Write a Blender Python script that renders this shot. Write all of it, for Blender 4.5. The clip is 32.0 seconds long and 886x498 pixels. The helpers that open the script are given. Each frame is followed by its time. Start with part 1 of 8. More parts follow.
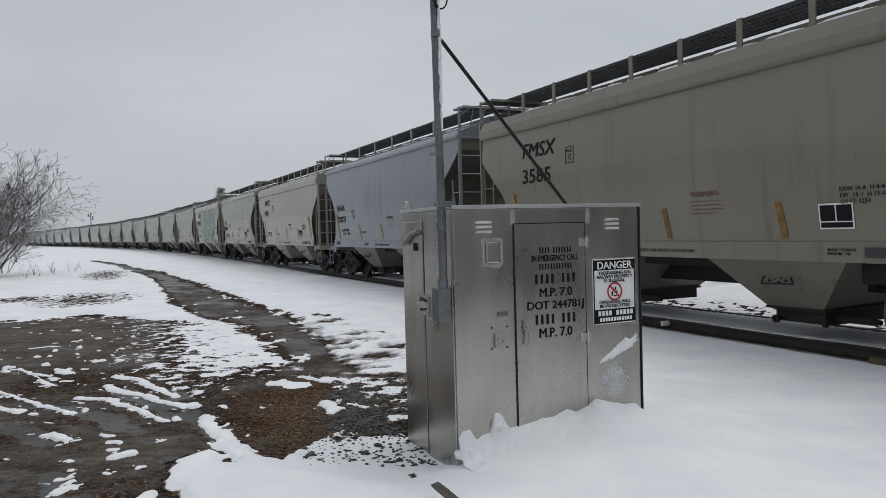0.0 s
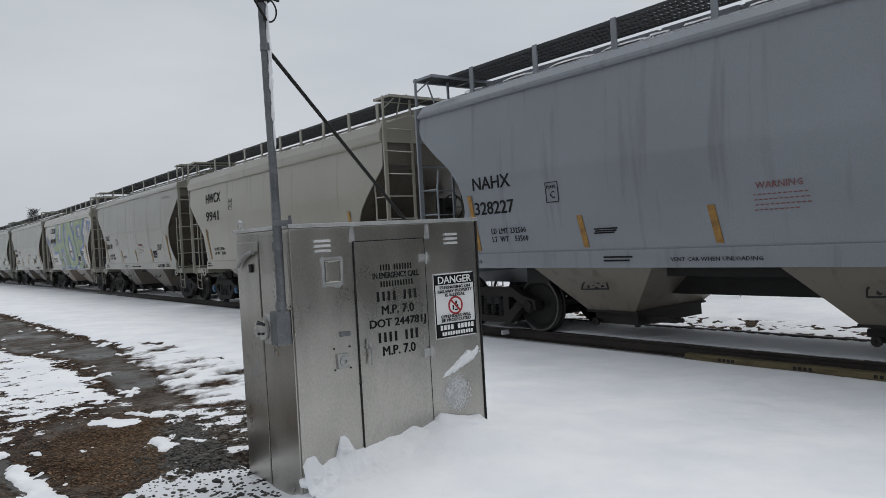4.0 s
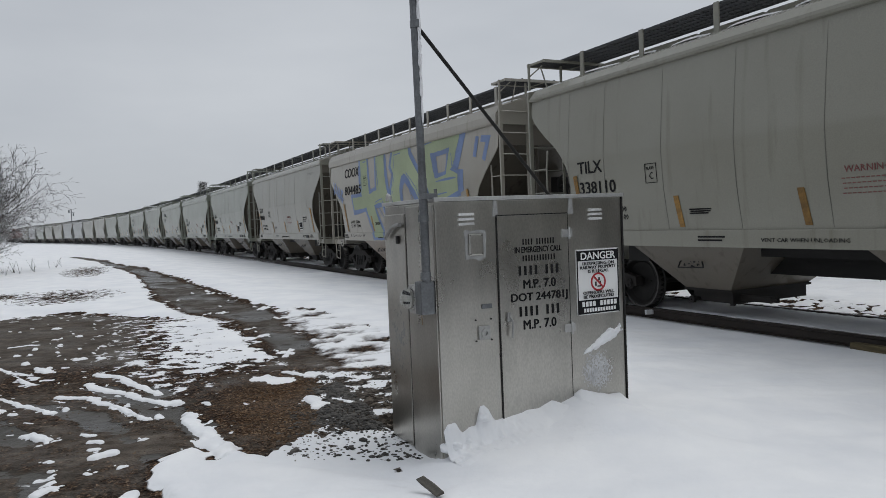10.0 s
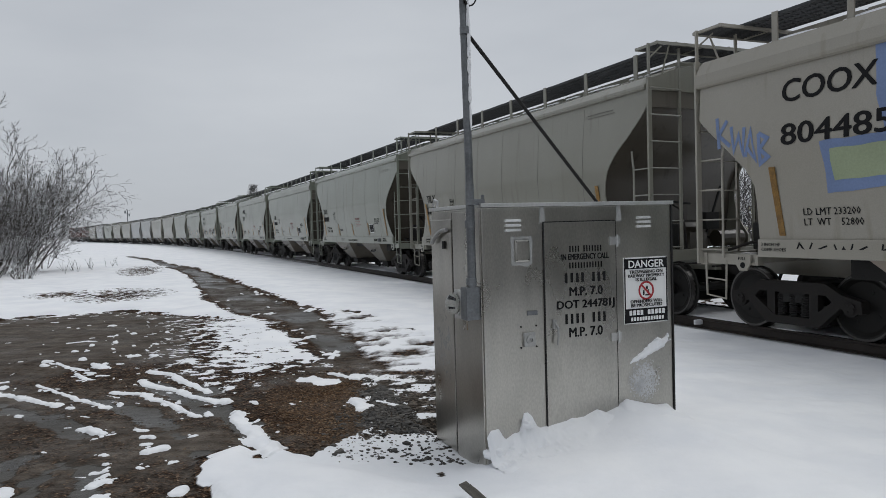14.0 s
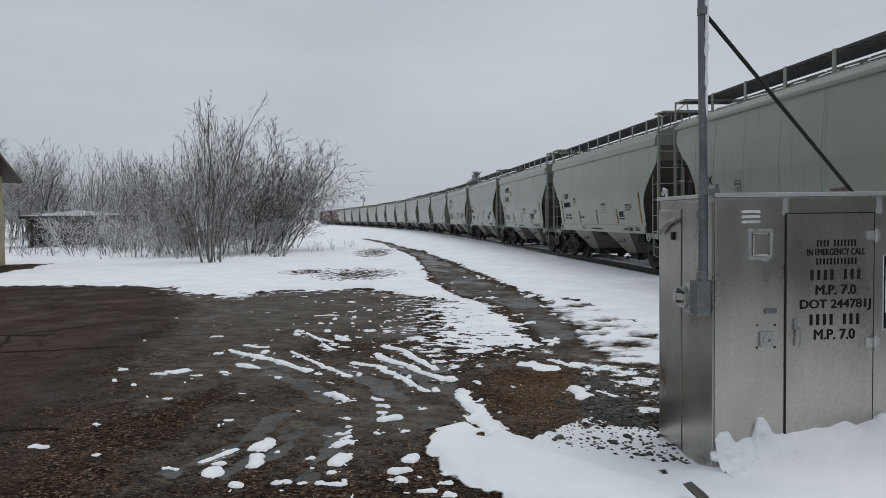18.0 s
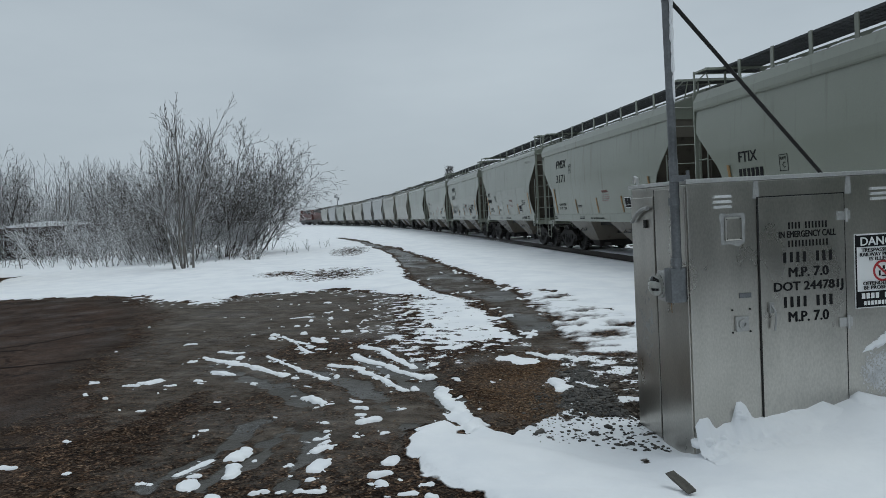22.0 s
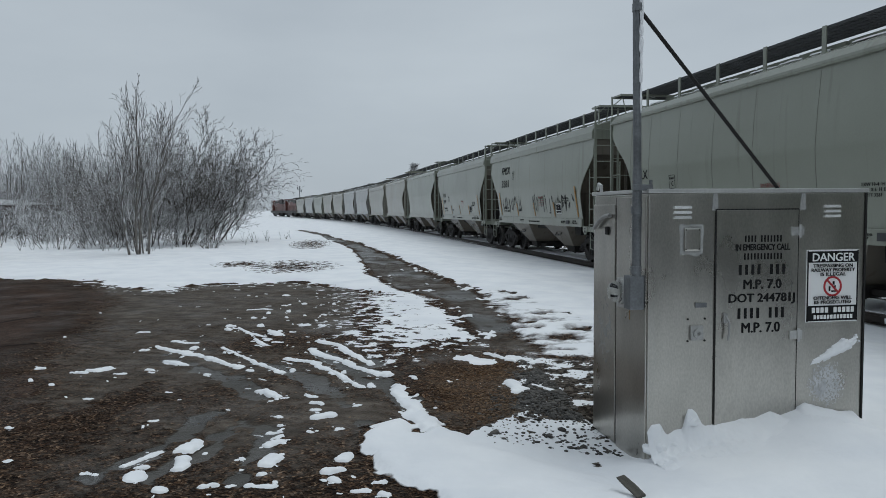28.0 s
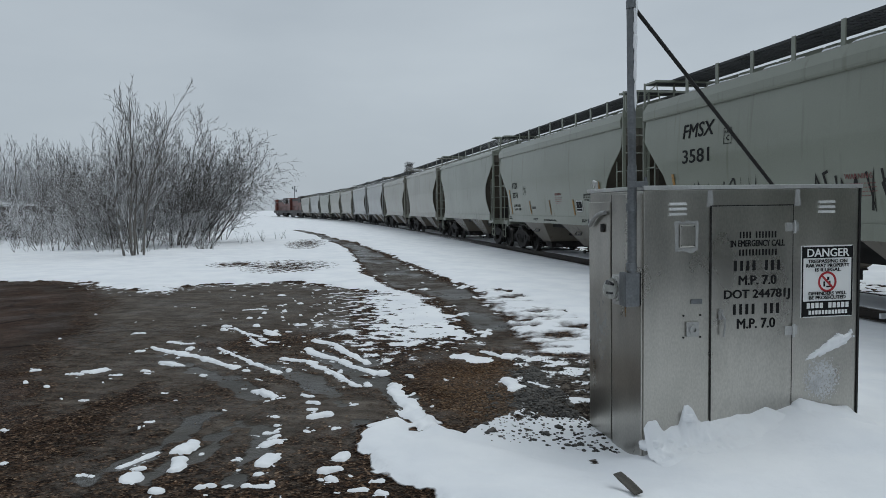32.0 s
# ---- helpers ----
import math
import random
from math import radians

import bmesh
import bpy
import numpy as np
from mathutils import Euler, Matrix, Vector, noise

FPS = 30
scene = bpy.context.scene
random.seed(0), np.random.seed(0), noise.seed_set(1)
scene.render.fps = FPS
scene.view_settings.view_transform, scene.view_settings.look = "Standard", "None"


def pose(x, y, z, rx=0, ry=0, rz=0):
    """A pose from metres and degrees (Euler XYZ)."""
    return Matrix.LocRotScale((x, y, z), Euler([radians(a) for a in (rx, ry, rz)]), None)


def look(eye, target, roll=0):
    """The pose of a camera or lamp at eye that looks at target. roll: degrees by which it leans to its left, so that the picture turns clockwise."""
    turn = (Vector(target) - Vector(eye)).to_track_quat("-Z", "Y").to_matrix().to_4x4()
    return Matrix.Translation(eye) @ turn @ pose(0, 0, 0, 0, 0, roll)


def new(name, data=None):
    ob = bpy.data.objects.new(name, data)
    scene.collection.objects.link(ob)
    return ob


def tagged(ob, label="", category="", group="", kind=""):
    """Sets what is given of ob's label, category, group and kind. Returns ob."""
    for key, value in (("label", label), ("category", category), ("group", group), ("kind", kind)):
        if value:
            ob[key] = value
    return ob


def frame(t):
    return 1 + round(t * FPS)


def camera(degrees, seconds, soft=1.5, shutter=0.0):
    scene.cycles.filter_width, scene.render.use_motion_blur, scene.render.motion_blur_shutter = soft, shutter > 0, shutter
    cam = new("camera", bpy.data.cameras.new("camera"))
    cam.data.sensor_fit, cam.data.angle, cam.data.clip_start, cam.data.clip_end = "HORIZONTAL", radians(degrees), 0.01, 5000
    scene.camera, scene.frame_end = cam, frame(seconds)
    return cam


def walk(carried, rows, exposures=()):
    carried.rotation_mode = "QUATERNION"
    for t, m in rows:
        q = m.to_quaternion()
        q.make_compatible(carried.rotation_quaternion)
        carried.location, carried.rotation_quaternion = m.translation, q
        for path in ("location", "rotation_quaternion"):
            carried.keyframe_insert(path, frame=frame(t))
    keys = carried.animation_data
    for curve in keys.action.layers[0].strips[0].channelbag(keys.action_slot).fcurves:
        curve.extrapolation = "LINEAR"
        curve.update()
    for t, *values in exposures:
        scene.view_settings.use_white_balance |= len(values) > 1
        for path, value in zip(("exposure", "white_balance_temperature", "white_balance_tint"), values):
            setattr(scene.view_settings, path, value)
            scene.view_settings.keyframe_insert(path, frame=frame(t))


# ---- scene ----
cam = camera(63.2, 32.0, soft=0.8)

# seconds, place in metres, turn in degrees
PATH = [
    (0.0, -0.002, -0.032, 1.597, 88.46, 1.59, 0.00),
    (0.5, 0.003, -0.018, 1.603, 88.62, 1.49, 0.12),
    (1.0, 0.002, -0.030, 1.601, 88.40, 1.55, 0.24),
    (1.5, 0.003, -0.018, 1.600, 88.23, 1.39, -1.25),
    (2.0, 0.004, -0.011, 1.595, 87.92, 0.95, -6.88),
    (2.5, 0.013, 0.011, 1.602, 87.54, 1.08, -10.42),
    (4.5, 0.035, 0.033, 1.614, 89.46, 3.41, -12.43),
    (5.0, 0.035, 0.014, 1.601, 88.25, 3.39, -9.13),
    (5.5, 0.026, 0.009, 1.617, 88.43, 3.12, -4.24),
    (6.0, 0.016, 0.002, 1.611, 87.94, 2.01, -2.52),
    (6.5, 0.016, -0.001, 1.611, 88.31, 2.18, -1.72),
    (7.0, 0.014, -0.005, 1.620, 89.27, 3.96, 0.51),
    (7.5, 0.014, -0.013, 1.597, 88.41, 2.80, 0.85),
    (8.0, 0.021, -0.006, 1.605, 87.94, 2.05, 0.71),
    (8.5, 0.011, 0.003, 1.607, 87.56, 2.17, -2.21),
    (9.0, 0.001, -0.000, 1.620, 87.77, 1.94, -1.63),
    (9.5, 0.014, -0.009, 1.603, 87.97, 2.12, 0.34),
    (10.0, 0.016, 0.005, 1.605, 87.73, 2.34, -1.21),
    (10.5, 0.019, 0.013, 1.602, 88.99, 2.09, -3.76),
    (11.0, 0.038, 0.033, 1.606, 88.72, 2.66, -10.26),
    (11.5, 0.040, 0.043, 1.607, 88.40, 2.46, -11.01),
    (12.0, 0.035, 0.038, 1.612, 87.98, 3.22, -11.30),
    (12.5, 0.039, 0.041, 1.605, 87.95, 3.36, -13.18),
    (13.0, 0.035, 0.027, 1.605, 88.11, 3.75, -12.40),
    (13.5, 0.006, -0.006, 1.618, 87.62, 2.80, -3.33),
    (14.0, 0.009, -0.009, 1.611, 88.23, 1.58, 2.41),
    (14.5, 0.006, -0.013, 1.603, 88.08, 1.93, 5.69),
    (15.0, 0.003, -0.009, 1.607, 87.99, 1.86, 4.45),
    (15.5, 0.002, -0.017, 1.599, 87.93, 1.82, 3.79),
    (17.5, 0.001, -0.012, 1.610, 87.22, 1.83, 2.05),
    (17.7, -0.006, -0.033, 1.615, 87.31, 1.62, 5.93),
    (18.0, -0.022, -0.082, 1.628, 87.53, 0.81, 19.71),
    (18.2, -0.019, -0.065, 1.618, 86.47, 1.11, 26.72),
    (18.5, -0.016, -0.048, 1.609, 85.97, 1.31, 30.17),
    (19.0, -0.022, -0.007, 1.617, 87.38, 1.12, 22.43),
    (19.5, -0.019, -0.013, 1.622, 87.60, 2.55, 17.48),
    (20.0, -0.008, -0.010, 1.652, 91.00, 3.26, 19.42),
    (20.5, -0.010, -0.012, 1.620, 88.78, 3.49, 18.62),
    (21.0, -0.009, 0.003, 1.640, 87.11, 3.71, 16.68),
    (21.5, -0.016, 0.007, 1.633, 86.79, 3.36, 18.35),
    (22.0, -0.017, 0.002, 1.638, 87.08, 3.11, 17.74),
    (22.5, -0.020, 0.009, 1.633, 87.34, 2.85, 16.91),
    (23.0, -0.023, -0.001, 1.641, 87.32, 2.83, 16.60),
    (23.5, -0.019, -0.002, 1.643, 87.29, 3.04, 16.00),
    (24.0, -0.026, 0.011, 1.641, 86.97, 2.21, 15.41),
    (24.5, -0.021, 0.009, 1.642, 87.22, 2.33, 15.48),
    (25.0, -0.023, 0.016, 1.639, 87.73, 0.84, 14.86),
    (25.5, -0.024, 0.006, 1.639, 87.84, 0.09, 14.15),
    (27.5, -0.026, 0.008, 1.638, 87.04, 0.33, 14.61),
    (28.0, -0.033, 0.006, 1.642, 86.82, 0.43, 14.79),
    (28.5, -0.039, 0.004, 1.639, 86.76, 0.39, 14.67),
    (29.0, -0.032, 0.013, 1.639, 86.78, 0.58, 14.67),
    (29.5, -0.033, 0.015, 1.638, 86.43, 0.53, 14.67),
    (30.0, -0.031, 0.013, 1.639, 86.69, 0.69, 14.83),
    (30.5, -0.028, 0.013, 1.642, 86.97, 0.76, 14.61),
    (31.0, -0.031, 0.009, 1.638, 87.03, 0.88, 14.73),
    (31.5, -0.031, 0.009, 1.641, 86.82, 1.00, 14.48),
    (32.0, -0.033, 0.008, 1.639, 86.72, 0.83, 14.42),
]
# the camera's own exposure and white balance on the way
EXPOSURES = [
    (0.0, 0.0, 6350, 9), (3.6, 0.04, 6350, 9), (4.6, 0.18, 6350, 8), (5.3, 0.12, 6400, 8), (6.2, 0.0, 6400, 9), (10.6, 0.0, 6350, 9), (11.2, 0.14, 6350, 9), (13.0, 0.18, 6350, 9), (13.9, 0.0, 6350, 9), (17.3, 0.0, 6350, 9), (17.95, -0.02, 6250, 8), (18.8, -0.06, 5950, 4), (21.0, -0.12, 5950, 2), (25.0, -0.12, 5950, 2), (28.0, -0.12, 6000, 4), (32.0, -0.12, 6000, 4),
]
walk(cam, [(t, pose(x, y, z, rx, ry, rz)) for t, x, y, z, rx, ry, rz in PATH], EXPOSURES)

# ---------------------------------------------------------------- light
world = bpy.data.worlds.new("overcast_sky")
scene.world = world
world.use_nodes = True
wn, wl = world.node_tree.nodes, world.node_tree.links
wn.clear()
w_out = wn.new("ShaderNodeOutputWorld")
w_bg = wn.new("ShaderNodeBackground")
w_sky = wn.new("ShaderNodeTexSky")
w_sky.sky_type = "NISHITA"
w_sky.sun_disc = False
w_sky.sun_elevation, w_sky.sun_rotation = radians(62), radians(62)
w_coord = wn.new("ShaderNodeTexCoord")
w_map = wn.new("ShaderNodeMapping")
w_map.inputs["Scale"].default_value = (1.0, 1.0, 3.2)
w_noise = wn.new("ShaderNodeTexNoise")
w_noise.inputs["Scale"].default_value = 1.7
w_noise.inputs["Detail"].default_value = 5
w_ramp = wn.new("ShaderNodeValToRGB")
w_ramp.color_ramp.elements[0].position, w_ramp.color_ramp.elements[0].color = 0.25, (0.44, 0.46, 0.495, 1)
w_ramp.color_ramp.elements[1].position, w_ramp.color_ramp.elements[1].color = 0.75, (0.595, 0.61, 0.635, 1)
w_sky_gain = wn.new("ShaderNodeVectorMath")
w_sky_gain.operation = "SCALE"
w_sky_gain.inputs["Scale"].default_value = 0.06
w_mix = wn.new("ShaderNodeMixRGB")
w_mix.inputs["Fac"].default_value = 0.93
wl.new(w_coord.outputs["Generated"], w_map.inputs["Vector"])
wl.new(w_map.outputs["Vector"], w_noise.inputs["Vector"])
wl.new(w_noise.outputs["Fac"], w_ramp.inputs["Fac"])
wl.new(w_sky.outputs["Color"], w_sky_gain.inputs[0])
wl.new(w_sky_gain.outputs["Vector"], w_mix.inputs["Color1"])
wl.new(w_ramp.outputs["Color"], w_mix.inputs["Color2"])
wl.new(w_mix.outputs["Color"], w_bg.inputs["Color"])
w_bg.inputs["Strength"].default_value = 1.0
wl.new(w_bg.outputs["Background"], w_out.inputs["Surface"])

sun = new("sun", bpy.data.lights.new("sun", "SUN"))
sun.data.energy, sun.data.angle, sun.data.color = 1.1, radians(50), (1.0, 0.98, 0.95)
sun.matrix_world = look((26, 14, 60), (0, 0, 0))

# ---------------------------------------------------------------- materials
def material(name, base, rough=0.6, metal=0.0, vary=0.18, scale=3.0, fine=40.0, bump=0.15, stretch=(1, 1, 1), spec=0.5, tint=None, spread=0.08):
    """A surface with broad stains and a fine grain. stretch: the pattern's scale along x, y, z of the thing."""
    m = bpy.data.materials.new(name)
    m.use_nodes = True
    n, l = m.node_tree.nodes, m.node_tree.links
    bsdf = n["Principled BSDF"]
    co = n.new("ShaderNodeTexCoord")
    mp = n.new("ShaderNodeMapping")
    mp.inputs["Scale"].default_value = stretch
    l.new(co.outputs["Object"], mp.inputs["Vector"])
    big, small = n.new("ShaderNodeTexNoise"), n.new("ShaderNodeTexNoise")
    big.inputs["Scale"].default_value, big.inputs["Detail"].default_value = scale, 6
    small.inputs["Scale"].default_value, small.inputs["Detail"].default_value = fine, 4
    l.new(mp.outputs["Vector"], big.inputs["Vector"])
    l.new(mp.outputs["Vector"], small.inputs["Vector"])
    ramp = n.new("ShaderNodeValToRGB")
    dark = tint or tuple(c * (1 - vary * 1.6) for c in base)
    ramp.color_ramp.elements[0].position, ramp.color_ramp.elements[0].color = 0.30, (*dark, 1)
    ramp.color_ramp.elements[1].position, ramp.color_ramp.elements[1].color = 0.62, (*base, 1)
    l.new(big.outputs["Fac"], ramp.inputs["Fac"])
    hsv = n.new("ShaderNodeHueSaturation")
    info = n.new("ShaderNodeObjectInfo")
    amount = n.new("ShaderNodeMapRange")
    amount.inputs["To Min"].default_value, amount.inputs["To Max"].default_value = 1 - spread, 1 + spread
    l.new(info.outputs["Random"], amount.inputs["Value"])
    grain = n.new("ShaderNodeMapRange")
    grain.inputs["From Min"].default_value, grain.inputs["From Max"].default_value = 0.3, 0.7
    grain.inputs["To Min"].default_value, grain.inputs["To Max"].default_value = 1 - vary * 0.6, 1 + vary * 0.6
    l.new(small.outputs["Fac"], grain.inputs["Value"])
    both = n.new("ShaderNodeMath")
    both.operation = "MULTIPLY"
    l.new(amount.outputs["Result"], both.inputs[0])
    l.new(grain.outputs["Result"], both.inputs[1])
    l.new(both.outputs["Value"], hsv.inputs["Value"])
    l.new(ramp.outputs["Color"], hsv.inputs["Color"])
    l.new(hsv.outputs["Color"], bsdf.inputs["Base Color"])
    rr = n.new("ShaderNodeMapRange")
    rr.inputs["To Min"].default_value, rr.inputs["To Max"].default_value = max(0.02, rough - 0.12), min(1, rough + 0.12)
    l.new(big.outputs["Fac"], rr.inputs["Value"])
    l.new(rr.outputs["Result"], bsdf.inputs["Roughness"])
    bsdf.inputs["Metallic"].default_value = metal
    bsdf.inputs["Specular IOR Level"].default_value = spec
    if bump:
        bp = n.new("ShaderNodeBump")
        bp.inputs["Strength"].default_value, bp.inputs["Distance"].default_value = bump, 0.01
        l.new(small.outputs["Fac"], bp.inputs["Height"])
        l.new(bp.outputs["Normal"], bsdf.inputs["Normal"])
    return m


def plain(name, base, rough=0.5, metal=0.0, spec=0.5):
    m = bpy.data.materials.new(name)
    m.use_nodes = True
    b = m.node_tree.nodes["Principled BSDF"]
    b.inputs["Base Color"].default_value = (*base, 1)
    b.inputs["Roughness"].default_value, b.inputs["Metallic"].default_value, b.inputs["Specular IOR Level"].default_value = rough, metal, spec
    return m


def snow_material(name):
    m = bpy.data.materials.new(name)
    m.use_nodes = True
    n, l = m.node_tree.nodes, m.node_tree.links
    b = n["Principled BSDF"]
    co = n.new("ShaderNodeTexCoord")
    a, c = n.new("ShaderNodeTexNoise"), n.new("ShaderNodeTexNoise")
    a.inputs["Scale"].default_value, a.inputs["Detail"].default_value = 1.4, 7
    c.inputs["Scale"].default_value, c.inputs["Detail"].default_value = 22, 4
    l.new(co.outputs["Object"], a.inputs["Vector"])
    l.new(co.outputs["Object"], c.inputs["Vector"])
    ramp = n.new("ShaderNodeValToRGB")
    ramp.color_ramp.elements[0].position, ramp.color_ramp.elements[0].color = 0.3, (0.75, 0.765, 0.795, 1)
    ramp.color_ramp.elements[1].position, ramp.color_ramp.elements[1].color = 0.6, (0.85, 0.857, 0.87, 1)
    l.new(a.outputs["Fac"], ramp.inputs["Fac"])
    l.new(ramp.outputs["Color"], b.inputs["Base Color"])
    b.inputs["Roughness"].default_value = 0.75
    b.inputs["Subsurface Weight"].default_value = 0.0
    bp = n.new("ShaderNodeBump")
    bp.inputs["Strength"].default_value, bp.inputs["Distance"].default_value = 0.25, 0.010
    l.new(c.outputs["Fac"], bp.inputs["Height"])
    l.new(bp.outputs["Normal"], b.inputs["Normal"])
    return m


def car_paint(name, base, dirt, rust=0.0):
    """Weathered freight-car paint: rain streaks down the side, dust, a satin gloss."""
    m = bpy.data.materials.new(name)
    m.use_nodes = True
    n, l = m.node_tree.nodes, m.node_tree.links
    b = n["Principled BSDF"]
    co = n.new("ShaderNodeTexCoord")
    info = n.new("ShaderNodeObjectInfo")
    shift = n.new("ShaderNodeVectorMath")
    shift.operation = "ADD"
    rnd = n.new("ShaderNodeMath")
    rnd.operation = "MULTIPLY"
    rnd.inputs[1].default_value = 37.0
    l.new(info.outputs["Random"], rnd.inputs[0])
    l.new(co.outputs["Object"], shift.inputs[0])
    l.new(rnd.outputs["Value"], shift.inputs[1])
    mp = n.new("ShaderNodeMapping")
    mp.inputs["Scale"].default_value = (2.6, 2.6, 0.16)
    l.new(shift.outputs["Vector"], mp.inputs["Vector"])
    streak, cloud, fine = n.new("ShaderNodeTexNoise"), n.new("ShaderNodeTexNoise"), n.new("ShaderNodeTexNoise")
    streak.inputs["Scale"].default_value, streak.inputs["Detail"].default_value = 2.2, 5
    cloud.inputs["Scale"].default_value, cloud.inputs["Detail"].default_value = 0.55, 5
    fine.inputs["Scale"].default_value, fine.inputs["Detail"].default_value = 60, 3
    l.new(mp.outputs["Vector"], streak.inputs["Vector"])
    l.new(shift.outputs["Vector"], cloud.inputs["Vector"])
    l.new(shift.outputs["Vector"], fine.inputs["Vector"])
    ramp = n.new("ShaderNodeValToRGB")
    ramp.color_ramp.elements[0].position, ramp.color_ramp.elements[0].color = 0.27, (0.5, 0.5, 0.5, 1)
    ramp.color_ramp.elements[1].position, ramp.color_ramp.elements[1].color = 0.42, (0, 0, 0, 1)
    l.new(streak.outputs["Fac"], ramp.inputs["Fac"])
    ramp2 = n.new("ShaderNodeValToRGB")
    ramp2.color_ramp.elements[0].position, ramp2.color_ramp.elements[0].color = 0.35, (0.30, 0.30, 0.30, 1)
    ramp2.color_ramp.elements[1].position, ramp2.color_ramp.elements[1].color = 0.70, (0, 0, 0, 1)
    l.new(cloud.outputs["Fac"], ramp2.inputs["Fac"])
    add = n.new("ShaderNodeMath")
    add.operation, add.use_clamp = "ADD", True
    l.new(ramp.outputs["Color"], add.inputs[0])
    l.new(ramp2.outputs["Color"], add.inputs[1])
    mix = n.new("ShaderNodeMixRGB")
    mix.inputs["Color1"].default_value, mix.inputs["Color2"].default_value = (*base, 1), (*dirt, 1)
    l.new(add.outputs["Value"], mix.inputs["Fac"])
    hsv = n.new("ShaderNodeHueSaturation")
    amount = n.new("ShaderNodeMapRange")
    amount.inputs["From Min"].default_value, amount.inputs["From Max"].default_value = 0.35, 0.65
    amount.inputs["To Min"].default_value, amount.inputs["To Max"].default_value = 0.96, 1.04
    l.new(fine.outputs["Fac"], amount.inputs["Value"])
    l.new(amount.outputs["Result"], hsv.inputs["Value"])
    l.new(mix.outputs["Color"], hsv.inputs["Color"])
    l.new(hsv.outputs["Color"], b.inputs["Base Color"])
    b.inputs["Roughness"].default_value = 0.27
    b.inputs["Specular IOR Level"].default_value = 0.62
    bp = n.new("ShaderNodeBump")
    bp.inputs["Strength"].default_value, bp.inputs["Distance"].default_value = 0.12, 0.03
    l.new(cloud.outputs["Fac"], bp.inputs["Height"])
    l.new(bp.outputs["Normal"], b.inputs["Normal"])
    return m


def ground_material():
    """Wet gravel, old asphalt and mud, and the snow that lies on them; which one lies where is given by the ground's own attributes."""
    m = bpy.data.materials.new("ground")
    m.use_nodes = True
    n, l = m.node_tree.nodes, m.node_tree.links
    b = n["Principled BSDF"]
    co = n.new("ShaderNodeTexCoord")

    def noise_at(scale, detail=6, rough=0.55):
        t = n.new("ShaderNodeTexNoise")
        t.inputs["Scale"].default_value, t.inputs["Detail"].default_value, t.inputs["Roughness"].default_value = scale, detail, rough
        l.new(co.outputs["Object"], t.inputs["Vector"])
        return t

    def ramp_of(source, stops):
        r = n.new("ShaderNodeValToRGB")
        while len(r.color_ramp.elements) < len(stops):
            r.color_ramp.elements.new(0.5)
        for e, (p, c) in zip(r.color_ramp.elements, stops):
            e.position, e.color = p, (*c, 1)
        l.new(source, r.inputs["Fac"])
        return r

    def mixed(fac, a, c):
        x = n.new("ShaderNodeMixRGB")
        l.new(fac, x.inputs["Fac"])
        l.new(a, x.inputs["Color1"])
        l.new(c, x.inputs["Color2"])
        return x

    def attribute(name):
        a = n.new("ShaderNodeAttribute")
        a.attribute_name = name
        return a

    def maths(op, a, c, clamp=False):
        x = n.new("ShaderNodeMath")
        x.operation, x.use_clamp = op, clamp
        for i, v in enumerate((a, c)):
            if isinstance(v, (int, float)):
                x.inputs[i].default_value = v
            else:
                l.new(v, x.inputs[i])
        return x.outputs["Value"]

    def voronoi(scale, feature="F1", vector=None):
        v = n.new("ShaderNodeTexVoronoi")
        v.feature = feature
        v.inputs["Scale"].default_value = scale
        l.new(vector or co.outputs["Object"], v.inputs["Vector"])
        return v

    def times(a, c):
        x = mixed(maths("ADD", 1.0, 0.0), a, c)
        x.blend_type = "MULTIPLY"
        return x

    pebble, cobble = voronoi(62), voronoi(27)
    broad, grit, mid = noise_at(0.5), noise_at(70), noise_at(4.0, 8)
    stone = ramp_of(pebble.outputs["Color"], [(0.1, (0.006, 0.0045, 0.0035)), (0.42, (0.036, 0.0225, 0.0145)), (0.72, (0.100, 0.064, 0.041)), (0.96, (0.30, 0.23, 0.165))])
    chips = ramp_of(cobble.outputs["Color"], [(0.2, (0.35, 0.35, 0.36)), (0.55, (1, 1, 1)), (0.9, (1.7, 1.6, 1.5))])
    gravel = times(stone.outputs["Color"], chips.outputs["Color"])
    wetness = ramp_of(broad.outputs["Fac"], [(0.35, (0.64, 0.62, 0.61)), (0.65, (1.02, 0.98, 0.95))])
    gravel = times(gravel.outputs["Color"], wetness.outputs["Color"])
    # mud drawn out along the way the wheels went
    lanes = n.new("ShaderNodeMapping")
    lanes.inputs["Rotation"].default_value = (0, 0, radians(32))
    lanes.inputs["Scale"].default_value = (0.7, 7.0, 1.0)
    l.new(co.outputs["Object"], lanes.inputs["Vector"])
    drawn = n.new("ShaderNodeTexNoise")
    drawn.inputs["Scale"].default_value, drawn.inputs["Detail"].default_value = 1.6, 5
    l.new(lanes.outputs["Vector"], drawn.inputs["Vector"])
    lane_tone = ramp_of(drawn.outputs["Fac"], [(0.35, (0.62, 0.62, 0.62)), (0.65, (1.2, 1.2, 1.2))])
    mud = ramp_of(mid.outputs["Fac"], [(0.3, (0.046, 0.037, 0.029)), (0.5, (0.086, 0.071, 0.057)), (0.7, (0.138, 0.118, 0.097))])
    mud = times(mud.outputs["Color"], lane_tone.outputs["Color"])
    # fresh crushed brown stone spread beside the steel case
    crushed = ramp_of(pebble.outputs["Color"], [(0.1, (0.014, 0.009, 0.005)), (0.42, (0.064, 0.037, 0.020)), (0.72, (0.14, 0.082, 0.043)), (0.96, (0.32, 0.23, 0.145))])
